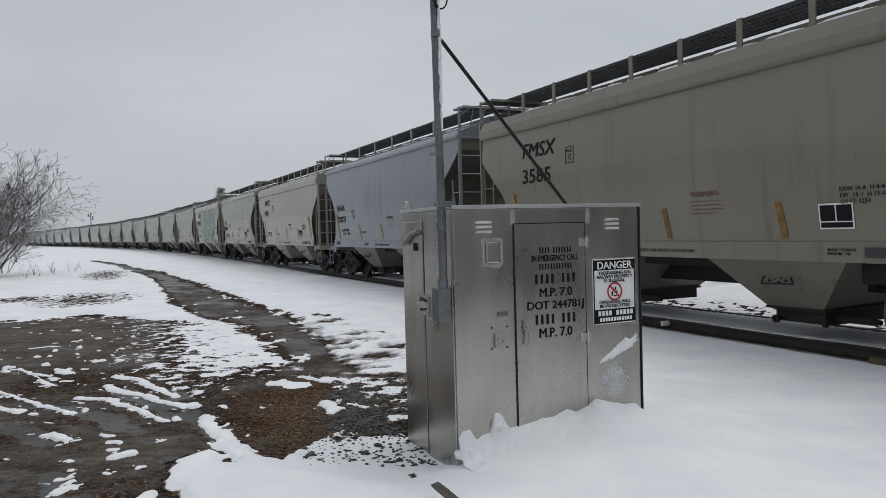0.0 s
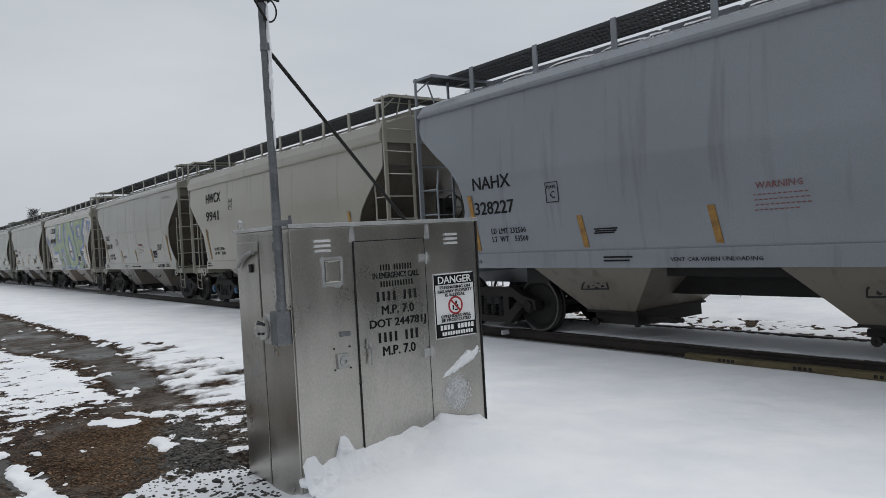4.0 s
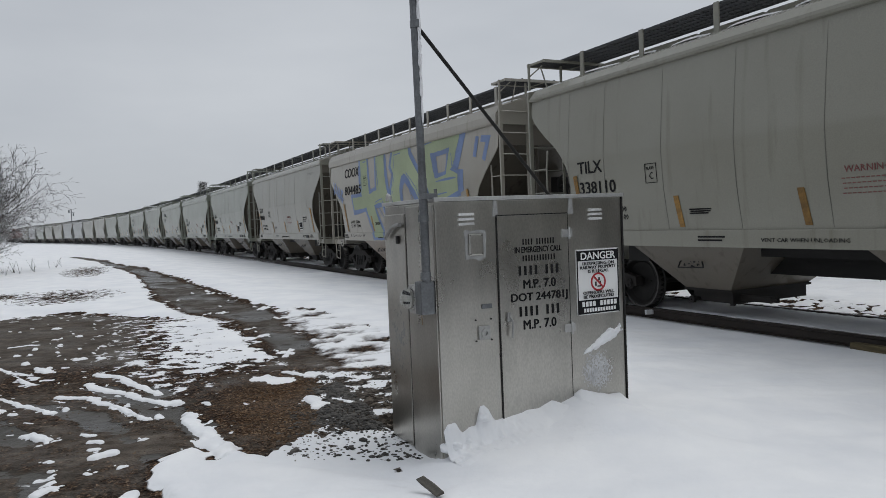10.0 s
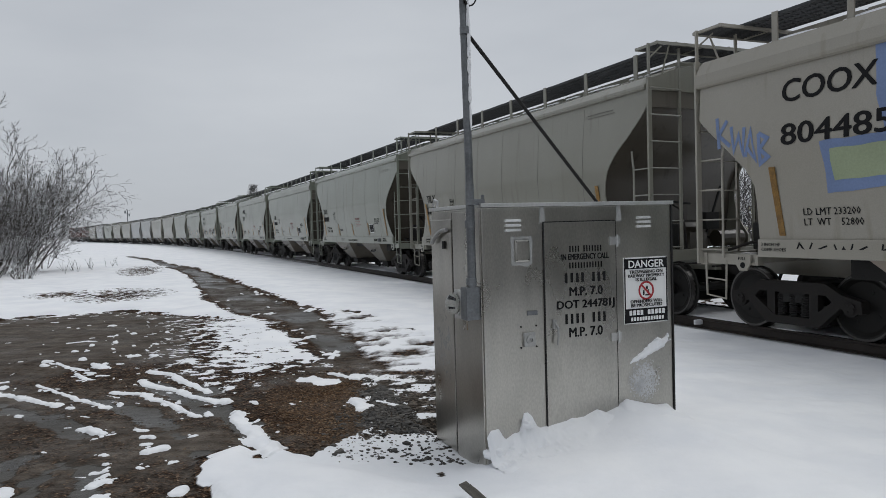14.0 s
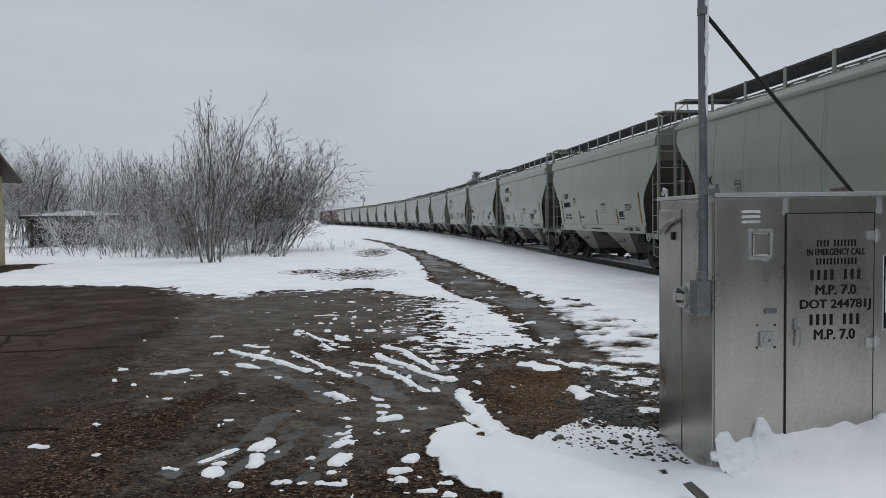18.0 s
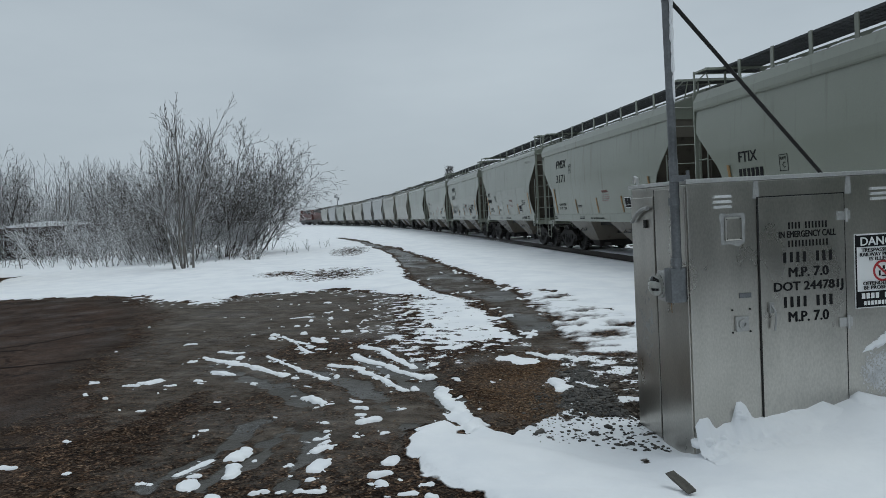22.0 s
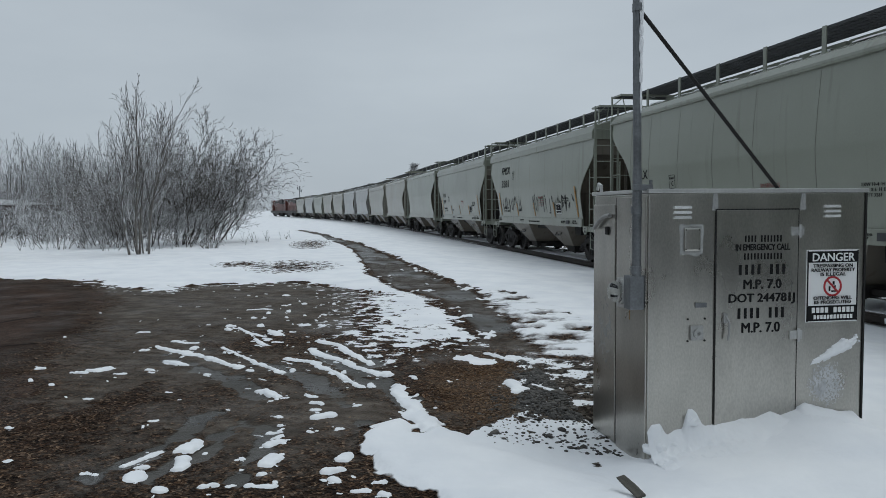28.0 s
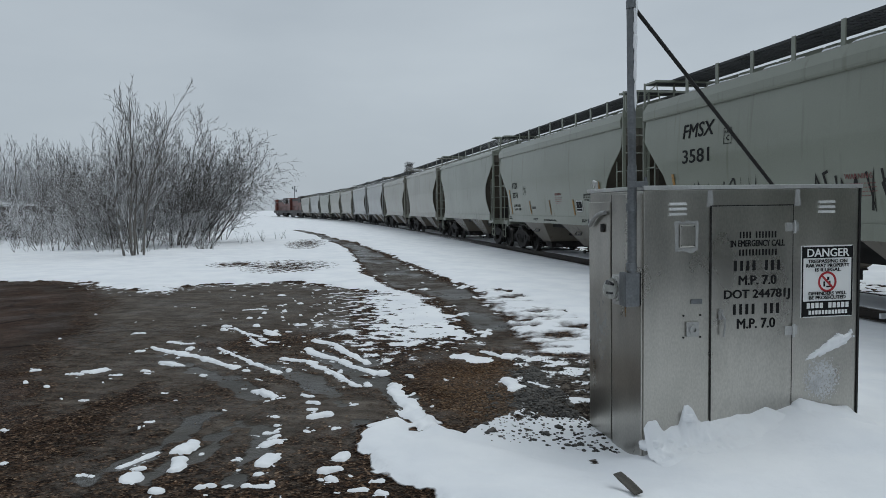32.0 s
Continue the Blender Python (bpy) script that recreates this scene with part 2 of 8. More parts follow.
    brown_fac = ramp_of(maths("ADD", attribute("brown").outputs["Fac"], maths("MULTIPLY", maths("SUBTRACT", mid.outputs["Fac"], 0.5), 0.9)), [(0.30, (0, 0, 0)), (0.85, (1, 1, 1))])
    gravel = mixed(brown_fac.outputs["Color"], gravel.outputs["Color"], crushed.outputs["Color"])
    ballast = ramp_of(cobble.outputs["Color"], [(0.1, (0.009, 0.008, 0.007)), (0.5, (0.055, 0.048, 0.041)), (0.9, (0.19, 0.172, 0.15))])
    gravel = mixed(attribute("grey").outputs["Fac"], gravel.outputs["Color"], ballast.outputs["Color"])
    mud_edge = maths("ADD", attribute("mud").outputs["Fac"], maths("MULTIPLY", maths("SUBTRACT", noise_at(9, 7, 0.65).outputs["Fac"], 0.5), 1.3))
    mud_fac = ramp_of(mud_edge, [(0.28, (0, 0, 0)), (0.66, (0.92, 0.92, 0.92))]).outputs["Color"]
    bare = mixed(mud_fac, gravel.outputs["Color"], mud.outputs["Color"])
    wet_fac = ramp_of(maths("ADD", attribute("wet").outputs["Fac"], maths("MULTIPLY", maths("SUBTRACT", mid.outputs["Fac"], 0.5), 0.5)), [(0.40, (0, 0, 0)), (0.66, (1, 1, 1))]).outputs["Color"]
    silt = ramp_of(noise_at(2.2, 5).outputs["Fac"], [(0.35, (0.040, 0.037, 0.032)), (0.65, (0.074, 0.068, 0.059))])
    bare = mixed(wet_fac, bare.outputs["Color"], silt.outputs["Color"])
    # old paving: brown aggregate, long wandering cracks, a crazed corner and a darker patch
    asphalt = ramp_of(mid.outputs["Fac"], [(0.25, (0.032, 0.0205, 0.0157)), (0.5, (0.056, 0.0365, 0.0275)), (0.75, (0.083, 0.055, 0.0425))])
    asphalt = times(asphalt.outputs["Color"], ramp_of(pebble.outputs["Color"], [(0.1, (0.55, 0.55, 0.55)), (0.5, (0.95, 0.95, 0.95)), (0.95, (1.7, 1.65, 1.6))]).outputs["Color"])
    asphalt = times(asphalt.outputs["Color"], ramp_of(broad.outputs["Fac"], [(0.35, (0.66, 0.66, 0.66)), (0.65, (1.02, 1.02, 1.02))]).outputs["Color"])
    darker = ramp_of(attribute("patch").outputs["Fac"], [(0.0, (1, 1, 1)), (1.0, (0.56, 0.63, 0.62))])
    asphalt = times(asphalt.outputs["Color"], darker.outputs["Color"])
    warp = n.new("ShaderNodeVectorMath")
    warp.operation = "ADD"
    l.new(co.outputs["Object"], warp.inputs[0])
    warp_noise = noise_at(1.3, 5)
    l.new(warp_noise.outputs["Color"], warp.inputs[1])
    crack = voronoi(0.34, "DISTANCE_TO_EDGE", warp.outputs["Vector"])
    crack_line = ramp_of(crack.outputs["Distance"], [(0.0, (0.22, 0.22, 0.22)), (0.010, (1, 1, 1))])
    cracked = times(asphalt.outputs["Color"], crack_line.outputs["Color"])
    small_crack = voronoi(4.2, "DISTANCE_TO_EDGE", warp.outputs["Vector"])
    gap = maths("SUBTRACT", 1.0, maths("MULTIPLY", maths("LESS_THAN", small_crack.outputs["Distance"], 0.035), maths("MULTIPLY", attribute("crazed").outputs["Fac"], 0.75)))
    cracked = times(cracked.outputs["Color"], gap)
    edge = maths("ADD", attribute("asphalt").outputs["Fac"], maths("MULTIPLY", maths("SUBTRACT", mid.outputs["Fac"], 0.5), 1.6))
    as_fac = ramp_of(edge, [(0.30, (0, 0, 0)), (0.72, (1, 1, 1))])
    floor_col = mixed(as_fac.outputs["Color"], bare.outputs["Color"], cracked.outputs["Color"])
    # snow, breaking up into crumbs where it lies thin
    snow_col = ramp_of(noise_at(1.2, 7).outputs["Fac"], [(0.3, (0.75, 0.765, 0.795)), (0.62, (0.85, 0.857, 0.87))])
    lobes = maths("MULTIPLY", maths("SUBTRACT", noise_at(4.2, 3, 0.45).outputs["Fac"], 0.5), 0.85)
    crumbs = maths("MULTIPLY", maths("SUBTRACT", noise_at(6.0, 3, 0.5).outputs["Fac"], 0.5), maths("MULTIPLY", attribute("crumb").outputs["Fac"], 1.9))
    clods = maths("MULTIPLY", maths("SUBTRACT", noise_at(2.6, 4, 0.55).outputs["Fac"], 0.5), maths("MULTIPLY", attribute("crumb").outputs["Fac"], 1.1))
    dusting = maths("MULTIPLY", maths("SUBTRACT", noise_at(30, 2, 0.5).outputs["Fac"], 0.5), maths("MULTIPLY", attribute("crumb").outputs["Fac"], 0.6))
    lobes = maths("ADD", lobes, dusting)
    sn = maths("ADD", maths("ADD", attribute("snow").outputs["Fac"], clods), maths("ADD", lobes, crumbs))
    sn_fac = ramp_of(sn, [(0.465, (0, 0, 0)), (0.535, (1, 1, 1))])
    # a thin veil of blown snow fades out gently
    veil = ramp_of(sn, [(0.20, (0, 0, 0)), (0.72, (1, 1, 1))])
    sn_fac = mixed(attribute("soft").outputs["Fac"], sn_fac.outputs["Color"], veil.outputs["Color"])
    final = mixed(sn_fac.outputs["Color"], floor_col.outputs["Color"], snow_col.outputs["Color"])
    l.new(final.outputs["Color"], b.inputs["Base Color"])
    damp = n.new("ShaderNodeMapRange")
    damp.inputs["From Min"].default_value, damp.inputs["From Max"].default_value = 0.35, 0.65
    damp.inputs["To Min"].default_value, damp.inputs["To Max"].default_value = 0.5, 0.95
    l.new(noise_at(1.1, 6).outputs["Fac"], damp.inputs["Value"])
    dry_rough = maths("SUBTRACT", damp.outputs["Result"], maths("MULTIPLY", wet_fac, 0.30), True)
    rough = n.new("ShaderNodeMixRGB")
    rough.inputs["Color2"].default_value = (0.8, 0.8, 0.8, 1)
    l.new(sn_fac.outputs["Color"], rough.inputs["Fac"])
    l.new(maths("MAXIMUM", dry_rough, 0.10), rough.inputs["Color1"])
    l.new(rough.outputs["Color"], b.inputs["Roughness"])
    l.new(maths("ADD", 0.06, maths("ADD", maths("MULTIPLY", mud_fac, 0.16), maths("MULTIPLY", wet_fac, 0.10))), b.inputs["Specular IOR Level"])
    h1 = maths("ADD", maths("MULTIPLY", pebble.outputs["Distance"], 0.9), maths("MULTIPLY", cobble.outputs["Distance"], 0.7))
    h2 = maths("MULTIPLY", grit.outputs["Fac"], 0.5)
    flat = maths("MAXIMUM", maths("MULTIPLY", as_fac.outputs["Color"], 0.72), maths("MAXIMUM", maths("MULTIPLY", mud_fac, 0.7), maths("MULTIPLY", wet_fac, 0.97)))
    rocky = maths("MULTIPLY", maths("ADD", h1, h2), maths("SUBTRACT", 1.0, flat))
    rocky = maths("ADD", rocky, maths("MULTIPLY", drawn.outputs["Fac"], maths("MULTIPLY", mud_fac, 0.5)))
    height = mixed(sn_fac.outputs["Color"], rocky, maths("ADD", 1.1, maths("MULTIPLY", noise_at(14, 5).outputs["Fac"], 0.35)))
    bp = n.new("ShaderNodeBump")
    bp.inputs["Strength"].default_value, bp.inputs["Distance"].default_value = 0.9, 0.025
    l.new(height.outputs["Color"], bp.inputs["Height"])
    l.new(bp.outputs["Normal"], b.inputs["Normal"])
    return m


def bark_material(name, base, snow_amount):
    """Bark with wet snow lying on the upper side of limbs and twigs."""
    m = bpy.data.materials.new(name)
    m.use_nodes = True
    n, l = m.node_tree.nodes, m.node_tree.links
    b = n["Principled BSDF"]
    geo = n.new("ShaderNodeNewGeometry")
    sep = n.new("ShaderNodeSeparateXYZ")
    l.new(geo.outputs["Normal"], sep.inputs["Vector"])
    co = n.new("ShaderNodeTexCoord")
    t = n.new("ShaderNodeTexNoise")
    t.inputs["Scale"].default_value, t.inputs["Detail"].default_value = 2.5, 6
    l.new(co.outputs["Object"], t.inputs["Vector"])
    s = n.new("ShaderNodeMath")
    s.operation = "ADD"
    l.new(sep.outputs["Z"], s.inputs[0])
    l.new(t.outputs["Fac"], s.inputs[1])
    r = n.new("ShaderNodeValToRGB")
    r.color_ramp.elements[0].position, r.color_ramp.elements[0].color = 0.95 - snow_amount, (*base, 1)
    r.color_ramp.elements[1].position, r.color_ramp.elements[1].color = min(1.0, 1.1 - snow_amount), (0.78, 0.79, 0.81, 1)
    l.new(s.outputs["Value"], r.inputs["Fac"])
    l.new(r.outputs["Color"], b.inputs["Base Color"])
    b.inputs["Roughness"].default_value = 0.85
    return m


M_SNOW = snow_material("snow")
M_GROUND = ground_material()
M_STEEL = material("galvanised_steel", (0.515, 0.50, 0.460), 0.30, 1.0, 0.17, 2.6, 90, 0.02, (1, 1, 0.5), spread=0.0)
M_WHITE_METAL = material("bright_pressed_steel", (0.74, 0.74, 0.73), 0.45, 0.4, 0.08, 6, 60, 0.03)
M_ZINC = material("pale_zinc", (0.40, 0.40, 0.39), 0.5, 0.5, 0.12, 8, 60, 0.05)
M_STEEL_TRIM = material("bright_aluminium", (0.55, 0.55, 0.54), 0.40, 0.7, 0.10, 3, 60, 0.05)
M_CONDUIT = material("weathered_conduit", (0.20, 0.21, 0.22), 0.45, 0.6, 0.25, 6, 60, 0.1)
M_BLACK = plain("black_letter", (0.010, 0.010, 0.011), 0.75, 0.0, 0.2)
M_DARK = material("dark_grime", (0.014, 0.013, 0.012), 0.75, 0.0, 0.3, 5, 60, 0.3)
M_RUST = material("rusty_steel", (0.017, 0.0138, 0.0118), 0.75, 0.1, 0.35, 4, 60, 0.3)
M_RAIL = material("rail_steel", (0.045, 0.036, 0.031), 0.6, 0.3, 0.3, 3, 60, 0.2)
M_RAILTOP = material("polished_railhead", (0.42, 0.42, 0.42), 0.25, 0.9, 0.1, 2, 50, 0.02)
M_WHEEL = material("wheel_steel", (0.016, 0.0145, 0.013), 0.6, 0.3, 0.3, 5, 60, 0.15)
M_TREAD = material("wheel_tread", (0.11, 0.105, 0.10), 0.4, 0.7, 0.1, 4, 60, 0.05)
M_BLUE = plain("blue_bearing_cap", (0.05, 0.16, 0.30), 0.5)
M_WHITE = plain("white_sign", (0.78, 0.78, 0.77), 0.45)
M_RED = plain("red_sign", (0.36, 0.02, 0.028), 0.5)
M_YELLOW = material("amber_reflective_tape", (0.29, 0.155, 0.03), 0.5, 0.0, 0.35, 6, 40, 0.0, spread=0.3)
M_GRATE = material("galvanised_grating", (0.055, 0.057, 0.06), 0.6, 0.3, 0.2, 4, 50, 0.1)
M_TIMBER = material("crossing_timber", (0.15, 0.12, 0.062), 0.8, 0.0, 0.3, 4, 50, 0.3, (1, 6, 6))
M_TIE = material("tie_timber", (0.045, 0.035, 0.028), 0.85, 0.0, 0.3, 4, 50, 0.3)
M_BOARD = material("weathered_board", (0.085, 0.078, 0.066), 0.85, 0.0, 0.3, 5, 60, 0.4, (1, 5, 5))
M_FROST = material("frost_crust", (0.60, 0.605, 0.61), 0.7, 0.0, 0.15, 12, 120, 0.4)
M_GLASS = plain("meter_glass", (0.92, 0.93, 0.92), 0.05, 0.0)
M_GLASS.node_tree.nodes["Principled BSDF"].inputs["Transmission Weight"].default_value = 1.0
M_DIAL = material("meter_dial", (0.55, 0.54, 0.50), 0.6, 0.0, 0.2, 30, 90, 0.0)
M_TAR = material("crack_sealing_tar", (0.020, 0.015, 0.0135), 0.85, 0.0, 0.2, 6, 60, 0.2, spec=0.08)
M_BALLAST_STONE = material("grey_ballast", (0.095, 0.088, 0.079), 0.75, 0.0, 0.4, 8, 80, 0.4, spread=0.4)
M_STONE = material("loose_stone", (0.12, 0.085, 0.056), 0.7, 0.0, 0.4, 8, 80, 0.4, spread=0.4)
M_BARK = bark_material("shrub_bark", (0.15, 0.138, 0.125), 0.40)
M_TWIG = bark_material("frosted_twig", (0.080, 0.071, 0.064), 0.26)
M_BROWNTWIG = bark_material("brown_twig", (0.060, 0.051, 0.044), 0.13)
M_SNOWTWIG = bark_material("snow_laden_twig", (0.11, 0.10, 0.093), 0.62)
M_FAR = bark_material("far_wood", (0.075, 0.069, 0.065), 0.18)
M_STUCCO = material("tan_block_wall", (0.35, 0.29, 0.185), 0.85, 0.0, 0.12, 1.2, 70, 0.2, (1, 1, 2))
M_BROWN = material("brown_siding", (0.115, 0.072, 0.055), 0.7, 0.0, 0.15, 2, 40, 0.1, (1, 1, 8))
M_BROWN_TRIM = plain("dark_brown_trim", (0.045, 0.03, 0.025), 0.6)
M_PANE = plain("dark_window_pane", (0.035, 0.04, 0.04), 0.12)
M_TANK = material("white_plastic_tank", (0.66, 0.68, 0.70), 0.5, 0, 0.06, 2, 50, 0.03)
M_ORANGE = material("orange_loco_paint", (0.135, 0.036, 0.024), 0.5, 0, 0.25, 1.5, 50, 0.05)
M_LOCO_BLACK = material("black_loco_paint", (0.035, 0.03, 0.028), 0.6, 0, 0.25, 2, 50, 0.05)
M_PALE = material("pale_siding", (0.42, 0.40, 0.30), 0.8, 0, 0.12, 2, 40, 0.1, (1, 1, 10))
M_GREEN_PAINT = material("lime_spray_paint", (0.36, 0.42, 0.265), 0.6, 0, 0.10, 1.5, 40, 0.03)
M_BLUE_PAINT = material("blue_spray_paint", (0.17, 0.235, 0.41), 0.6, 0, 0.12, 1.5, 40, 0.03)
PAINTS = {
    "tan": car_paint("tan_grey_paint", (0.216, 0.200, 0.157), (0.15, 0.132, 0.098)),
    "grey": car_paint("warm_grey_paint", (0.262, 0.258, 0.218), (0.18, 0.168, 0.13)),
    "pale": car_paint("pale_warm_grey_paint", (0.35, 0.33, 0.285), (0.24, 0.22, 0.175)),
    "beige": car_paint("beige_grey_paint", (0.33, 0.315, 0.265), (0.23, 0.212, 0.168)),
    "green": car_paint("pale_green_grey_paint", (0.232, 0.248, 0.205), (0.155, 0.16, 0.125)),
    "blue": car_paint("blue_grey_paint", (0.225, 0.243, 0.268), (0.15, 0.158, 0.17)),
    "white": car_paint("off_white_paint", (0.311, 0.318, 0.311), (0.215, 0.207, 0.192)),
}
M_UNDER = car_paint("dusty_hopper_paint", (0.19, 0.168, 0.135), (0.10, 0.084, 0.066))
# grime on the end, darkened further by shade painted into the colour
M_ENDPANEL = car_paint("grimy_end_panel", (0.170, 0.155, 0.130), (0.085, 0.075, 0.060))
BAY_PAINTS = {"beige": PAINTS["beige"], "pale": car_paint("dusty_tan_bay_paint", (0.36, 0.30, 0.245), (0.24, 0.19, 0.15))}
# dust and soot, with the shade between the cars mixed into both colours
M_SLOPE = car_paint("dusty_shaded_end_paint", (0.098, 0.086, 0.069), (0.038, 0.032, 0.025))
M_ENDSHEET = car_paint("sooty_shaded_end_paint", (0.066, 0.057, 0.044), (0.030, 0.025, 0.018))
M_FADED_RED = plain("faded_red_stencil", (0.20, 0.085, 0.08), 0.7, 0.0, 0.2)
M_SEAM = material("grimy_weld_seam", (0.165, 0.16, 0.135), 0.7, 0.0, 0.3, 2, 40, 0.0, (4, 4, 0.6))

# ---------------------------------------------------------------- mesh helpers
def box(bm, x0, x1, y0, y1, z0, z1):
    v = [bm.verts.new(c) for c in ((x0, y0, z0), (x1, y0, z0), (x1, y1, z0), (x0, y1, z0), (x0, y0, z1), (x1, y0, z1), (x1, y1, z1), (x0, y1, z1))]
    for f in ((3, 2, 1, 0), (4, 5, 6, 7), (0, 1, 5, 4), (1, 2, 6, 5), (2, 3, 7, 6), (3, 0, 4, 7)):
        bm.faces.new([v[i] for i in f])
    return v


def soft_box(bm, x0, x1, y0, y1, z0, z1, r=0.006):
    before = set(bm.edges)
    box(bm, x0, x1, y0, y1, z0, z1)
    bmesh.ops.bevel(bm, geom=[e for e in bm.edges if e not in before], offset=r, segments=2, affect="EDGES", profile=0.7)


def tube(bm, p, q, r, n=8, r2=None, caps=True):
    p, q = Vector(p), Vector(q)
    d = (q - p).normalized()
    u = d.cross(Vector((0, 0, 1)) if abs(d.z) < 0.9 else Vector((1, 0, 0))).normalized()
    w = d.cross(u)
    r2 = r if r2 is None else r2
    a, b = [], []
    for i in range(n):
        t = 2 * math.pi * i / n
        o = u * math.cos(t) + w * math.sin(t)
        a.append(bm.verts.new(p + o * r))
        b.append(bm.verts.new(q + o * r2))
    for i in range(n):
        bm.faces.new((a[i], a[(i + 1) % n], b[(i + 1) % n], b[i]))
    if caps:
        bm.faces.new(a[::-1])
        bm.faces.new(b)


def pipe(bm, pts, r, n=8):
    """A bent round bar in one piece through the points."""
    pts = [Vector(p) for p in pts]
    side, rings = None, []
    for i, p in enumerate(pts):
        d = ((pts[i + 1] - p).normalized() if i + 1 < len(pts) else Vector()) + ((p - pts[i - 1]).normalized() if i else Vector())
        d.normalize()
        side = d.orthogonal().normalized() if side is None else (side - d * side.dot(d)).normalized()
        up = d.cross(side)
        rings.append([bm.verts.new(p + (side * math.cos(2 * math.pi * k / n) + up * math.sin(2 * math.pi * k / n)) * r) for k in range(n)])
    for a, b in zip(rings, rings[1:]):
        for k in range(n):
            bm.faces.new((a[k], a[(k + 1) % n], b[(k + 1) % n], b[k]))
    bm.faces.new(rings[0][::-1])
    bm.faces.new(rings[-1])


def prism(bm, outline, y0, y1):
    """An outline in x and z, given depth from y0 to y1."""
    a = [bm.verts.new((x, y0, z)) for x, z in outline]
    b = [bm.verts.new((x, y1, z)) for x, z in outline]
    k = len(a)
    bm.faces.new(a)
    bm.faces.new(b[::-1])
    for i in range(k):
        bm.faces.new((a[i], b[i], b[(i + 1) % k], a[(i + 1) % k]))


def ring(bm, centre, axis, r_in, r_out, width, n=28):
    """A flat ring or, with r_in 0, a disc, centred on a point, its axis along y ('y') or x ('x')."""
    loops = []
    for rad, off in ((r_out, -width / 2), (r_out, width / 2), (max(r_in, 1e-4), width / 2), (max(r_in, 1e-4), -width / 2)):
        lp = []
        for i in range(n):
            t = 2 * math.pi * i / n
            c, s = math.cos(t) * rad, math.sin(t) * rad
            lp.append(bm.verts.new((centre[0] + (c if axis == "y" else off), centre[1] + (off if axis == "y" else c), centre[2] + s)))
        loops.append(lp)
    for a, b in zip(loops, loops[1:] + loops[:1]):
        for i in range(n):
            bm.faces.new((a[i], a[(i + 1) % n], b[(i + 1) % n], b[i]))


def finish(bm, name, smooth=False):
    bmesh.ops.recalc_face_normals(bm, faces=bm.faces)
    me = bpy.data.meshes.new(name)
    bm.to_mesh(me)
    bm.free()
    if smooth:
        for p in me.polygons:
            p.use_smooth = True
    return me


MESHES = {}


def shared(key, build, smooth=False):
    """The mesh of that key, built once by build(bm)."""
    if key not in MESHES:
        bm = bmesh.new()
        build(bm)
        MESHES[key] = finish(bm, key.split("/")[0], smooth)
    return MESHES[key]


def part(name, me, mat, parent, label="", m=None, kind=""):
    """Links a mesh (or a bmesh) as one part under a thing or a part."""
    if isinstance(me, bmesh.types.BMesh):
        me = finish(me, name)
    if not me.materials:
        me.materials.append(mat)
    ob = new(name, me)
    if me.materials[0] is not mat:
        ob.material_slots[0].link = "OBJECT"
        ob.material_slots[0].material = mat
    ob.parent = parent
    if m is not None:
        ob.matrix_local = m
    if label or kind:
        tagged(ob, label, kind=kind)
    return ob


def thing(name, label, category, group="", kind="", m=None):
    ob = tagged(new(name), label, category, group, kind)
    ob.empty_display_size = 0.3
    if m is not None:
        ob.matrix_world = m
    return ob


def solid(name, bm, mat, label, category="", group="", kind="", m=None, smooth=False):
    """A thing that is a single mesh."""
    me = finish(bm, name, smooth)
    me.materials.append(mat)
    ob = tagged(new(name, me), label, category, group, kind)
    if m is not None:
        ob.matrix_world = m
    return ob


TEXTS = {}


def text_mesh(body, size, shear=0.0, squeeze=1.0, depth=0.002, align="LEFT", bold_by=1.0):
    """Flat lettering in the x-z plane that faces -y."""
    key = (body, size, shear, squeeze, align, bold_by)
    if key in TEXTS:
        return TEXTS[key]
    cu = bpy.data.curves.new("lettering", "FONT")
    cu.body, cu.size, cu.shear, cu.extrude, cu.align_x, cu.resolution_u = body, size, shear, depth, align, (3 if size > 0.2 or depth < 0.0015 else 1)
    ob = new("lettering", cu)
    me = bpy.data.meshes.new_from_object(ob.evaluated_get(bpy.context.evaluated_depsgraph_get()))
    bpy.data.objects.remove(ob)
    bpy.data.curves.remove(cu)
    bold = bmesh.new()
    for i, (a, b) in enumerate(((-1, 0), (1, 0), (0, 1), (0, -1)) if size > 0.2 or depth < 0.0015 else ((0, 0),)):
        bold.from_mesh(me)
        bold.verts.ensure_lookup_table()
        for v in bold.verts[-len(me.vertices):]:
            v.co += Vector((a * size * 0.016 * bold_by, b * size * 0.011 * bold_by, i * 0.00008))
    bold.to_mesh(me)
    bold.free()
    me.transform(Matrix.Rotation(radians(90), 4, "X") @ Matrix.Diagonal((squeeze, 1, 1, 1)))
    TEXTS[key] = me
    return me


def bars_mesh(key, rows, thick=0.002):
    """Plain bars for writing that stays unread: rows of x0, x1, z0, z1 in the x-z plane."""
    def build(bm):
        for x0, x1, z0, z1 in rows:
            box(bm, x0, x1, -thick, thick, z0, z1)
    return shared(key, build)


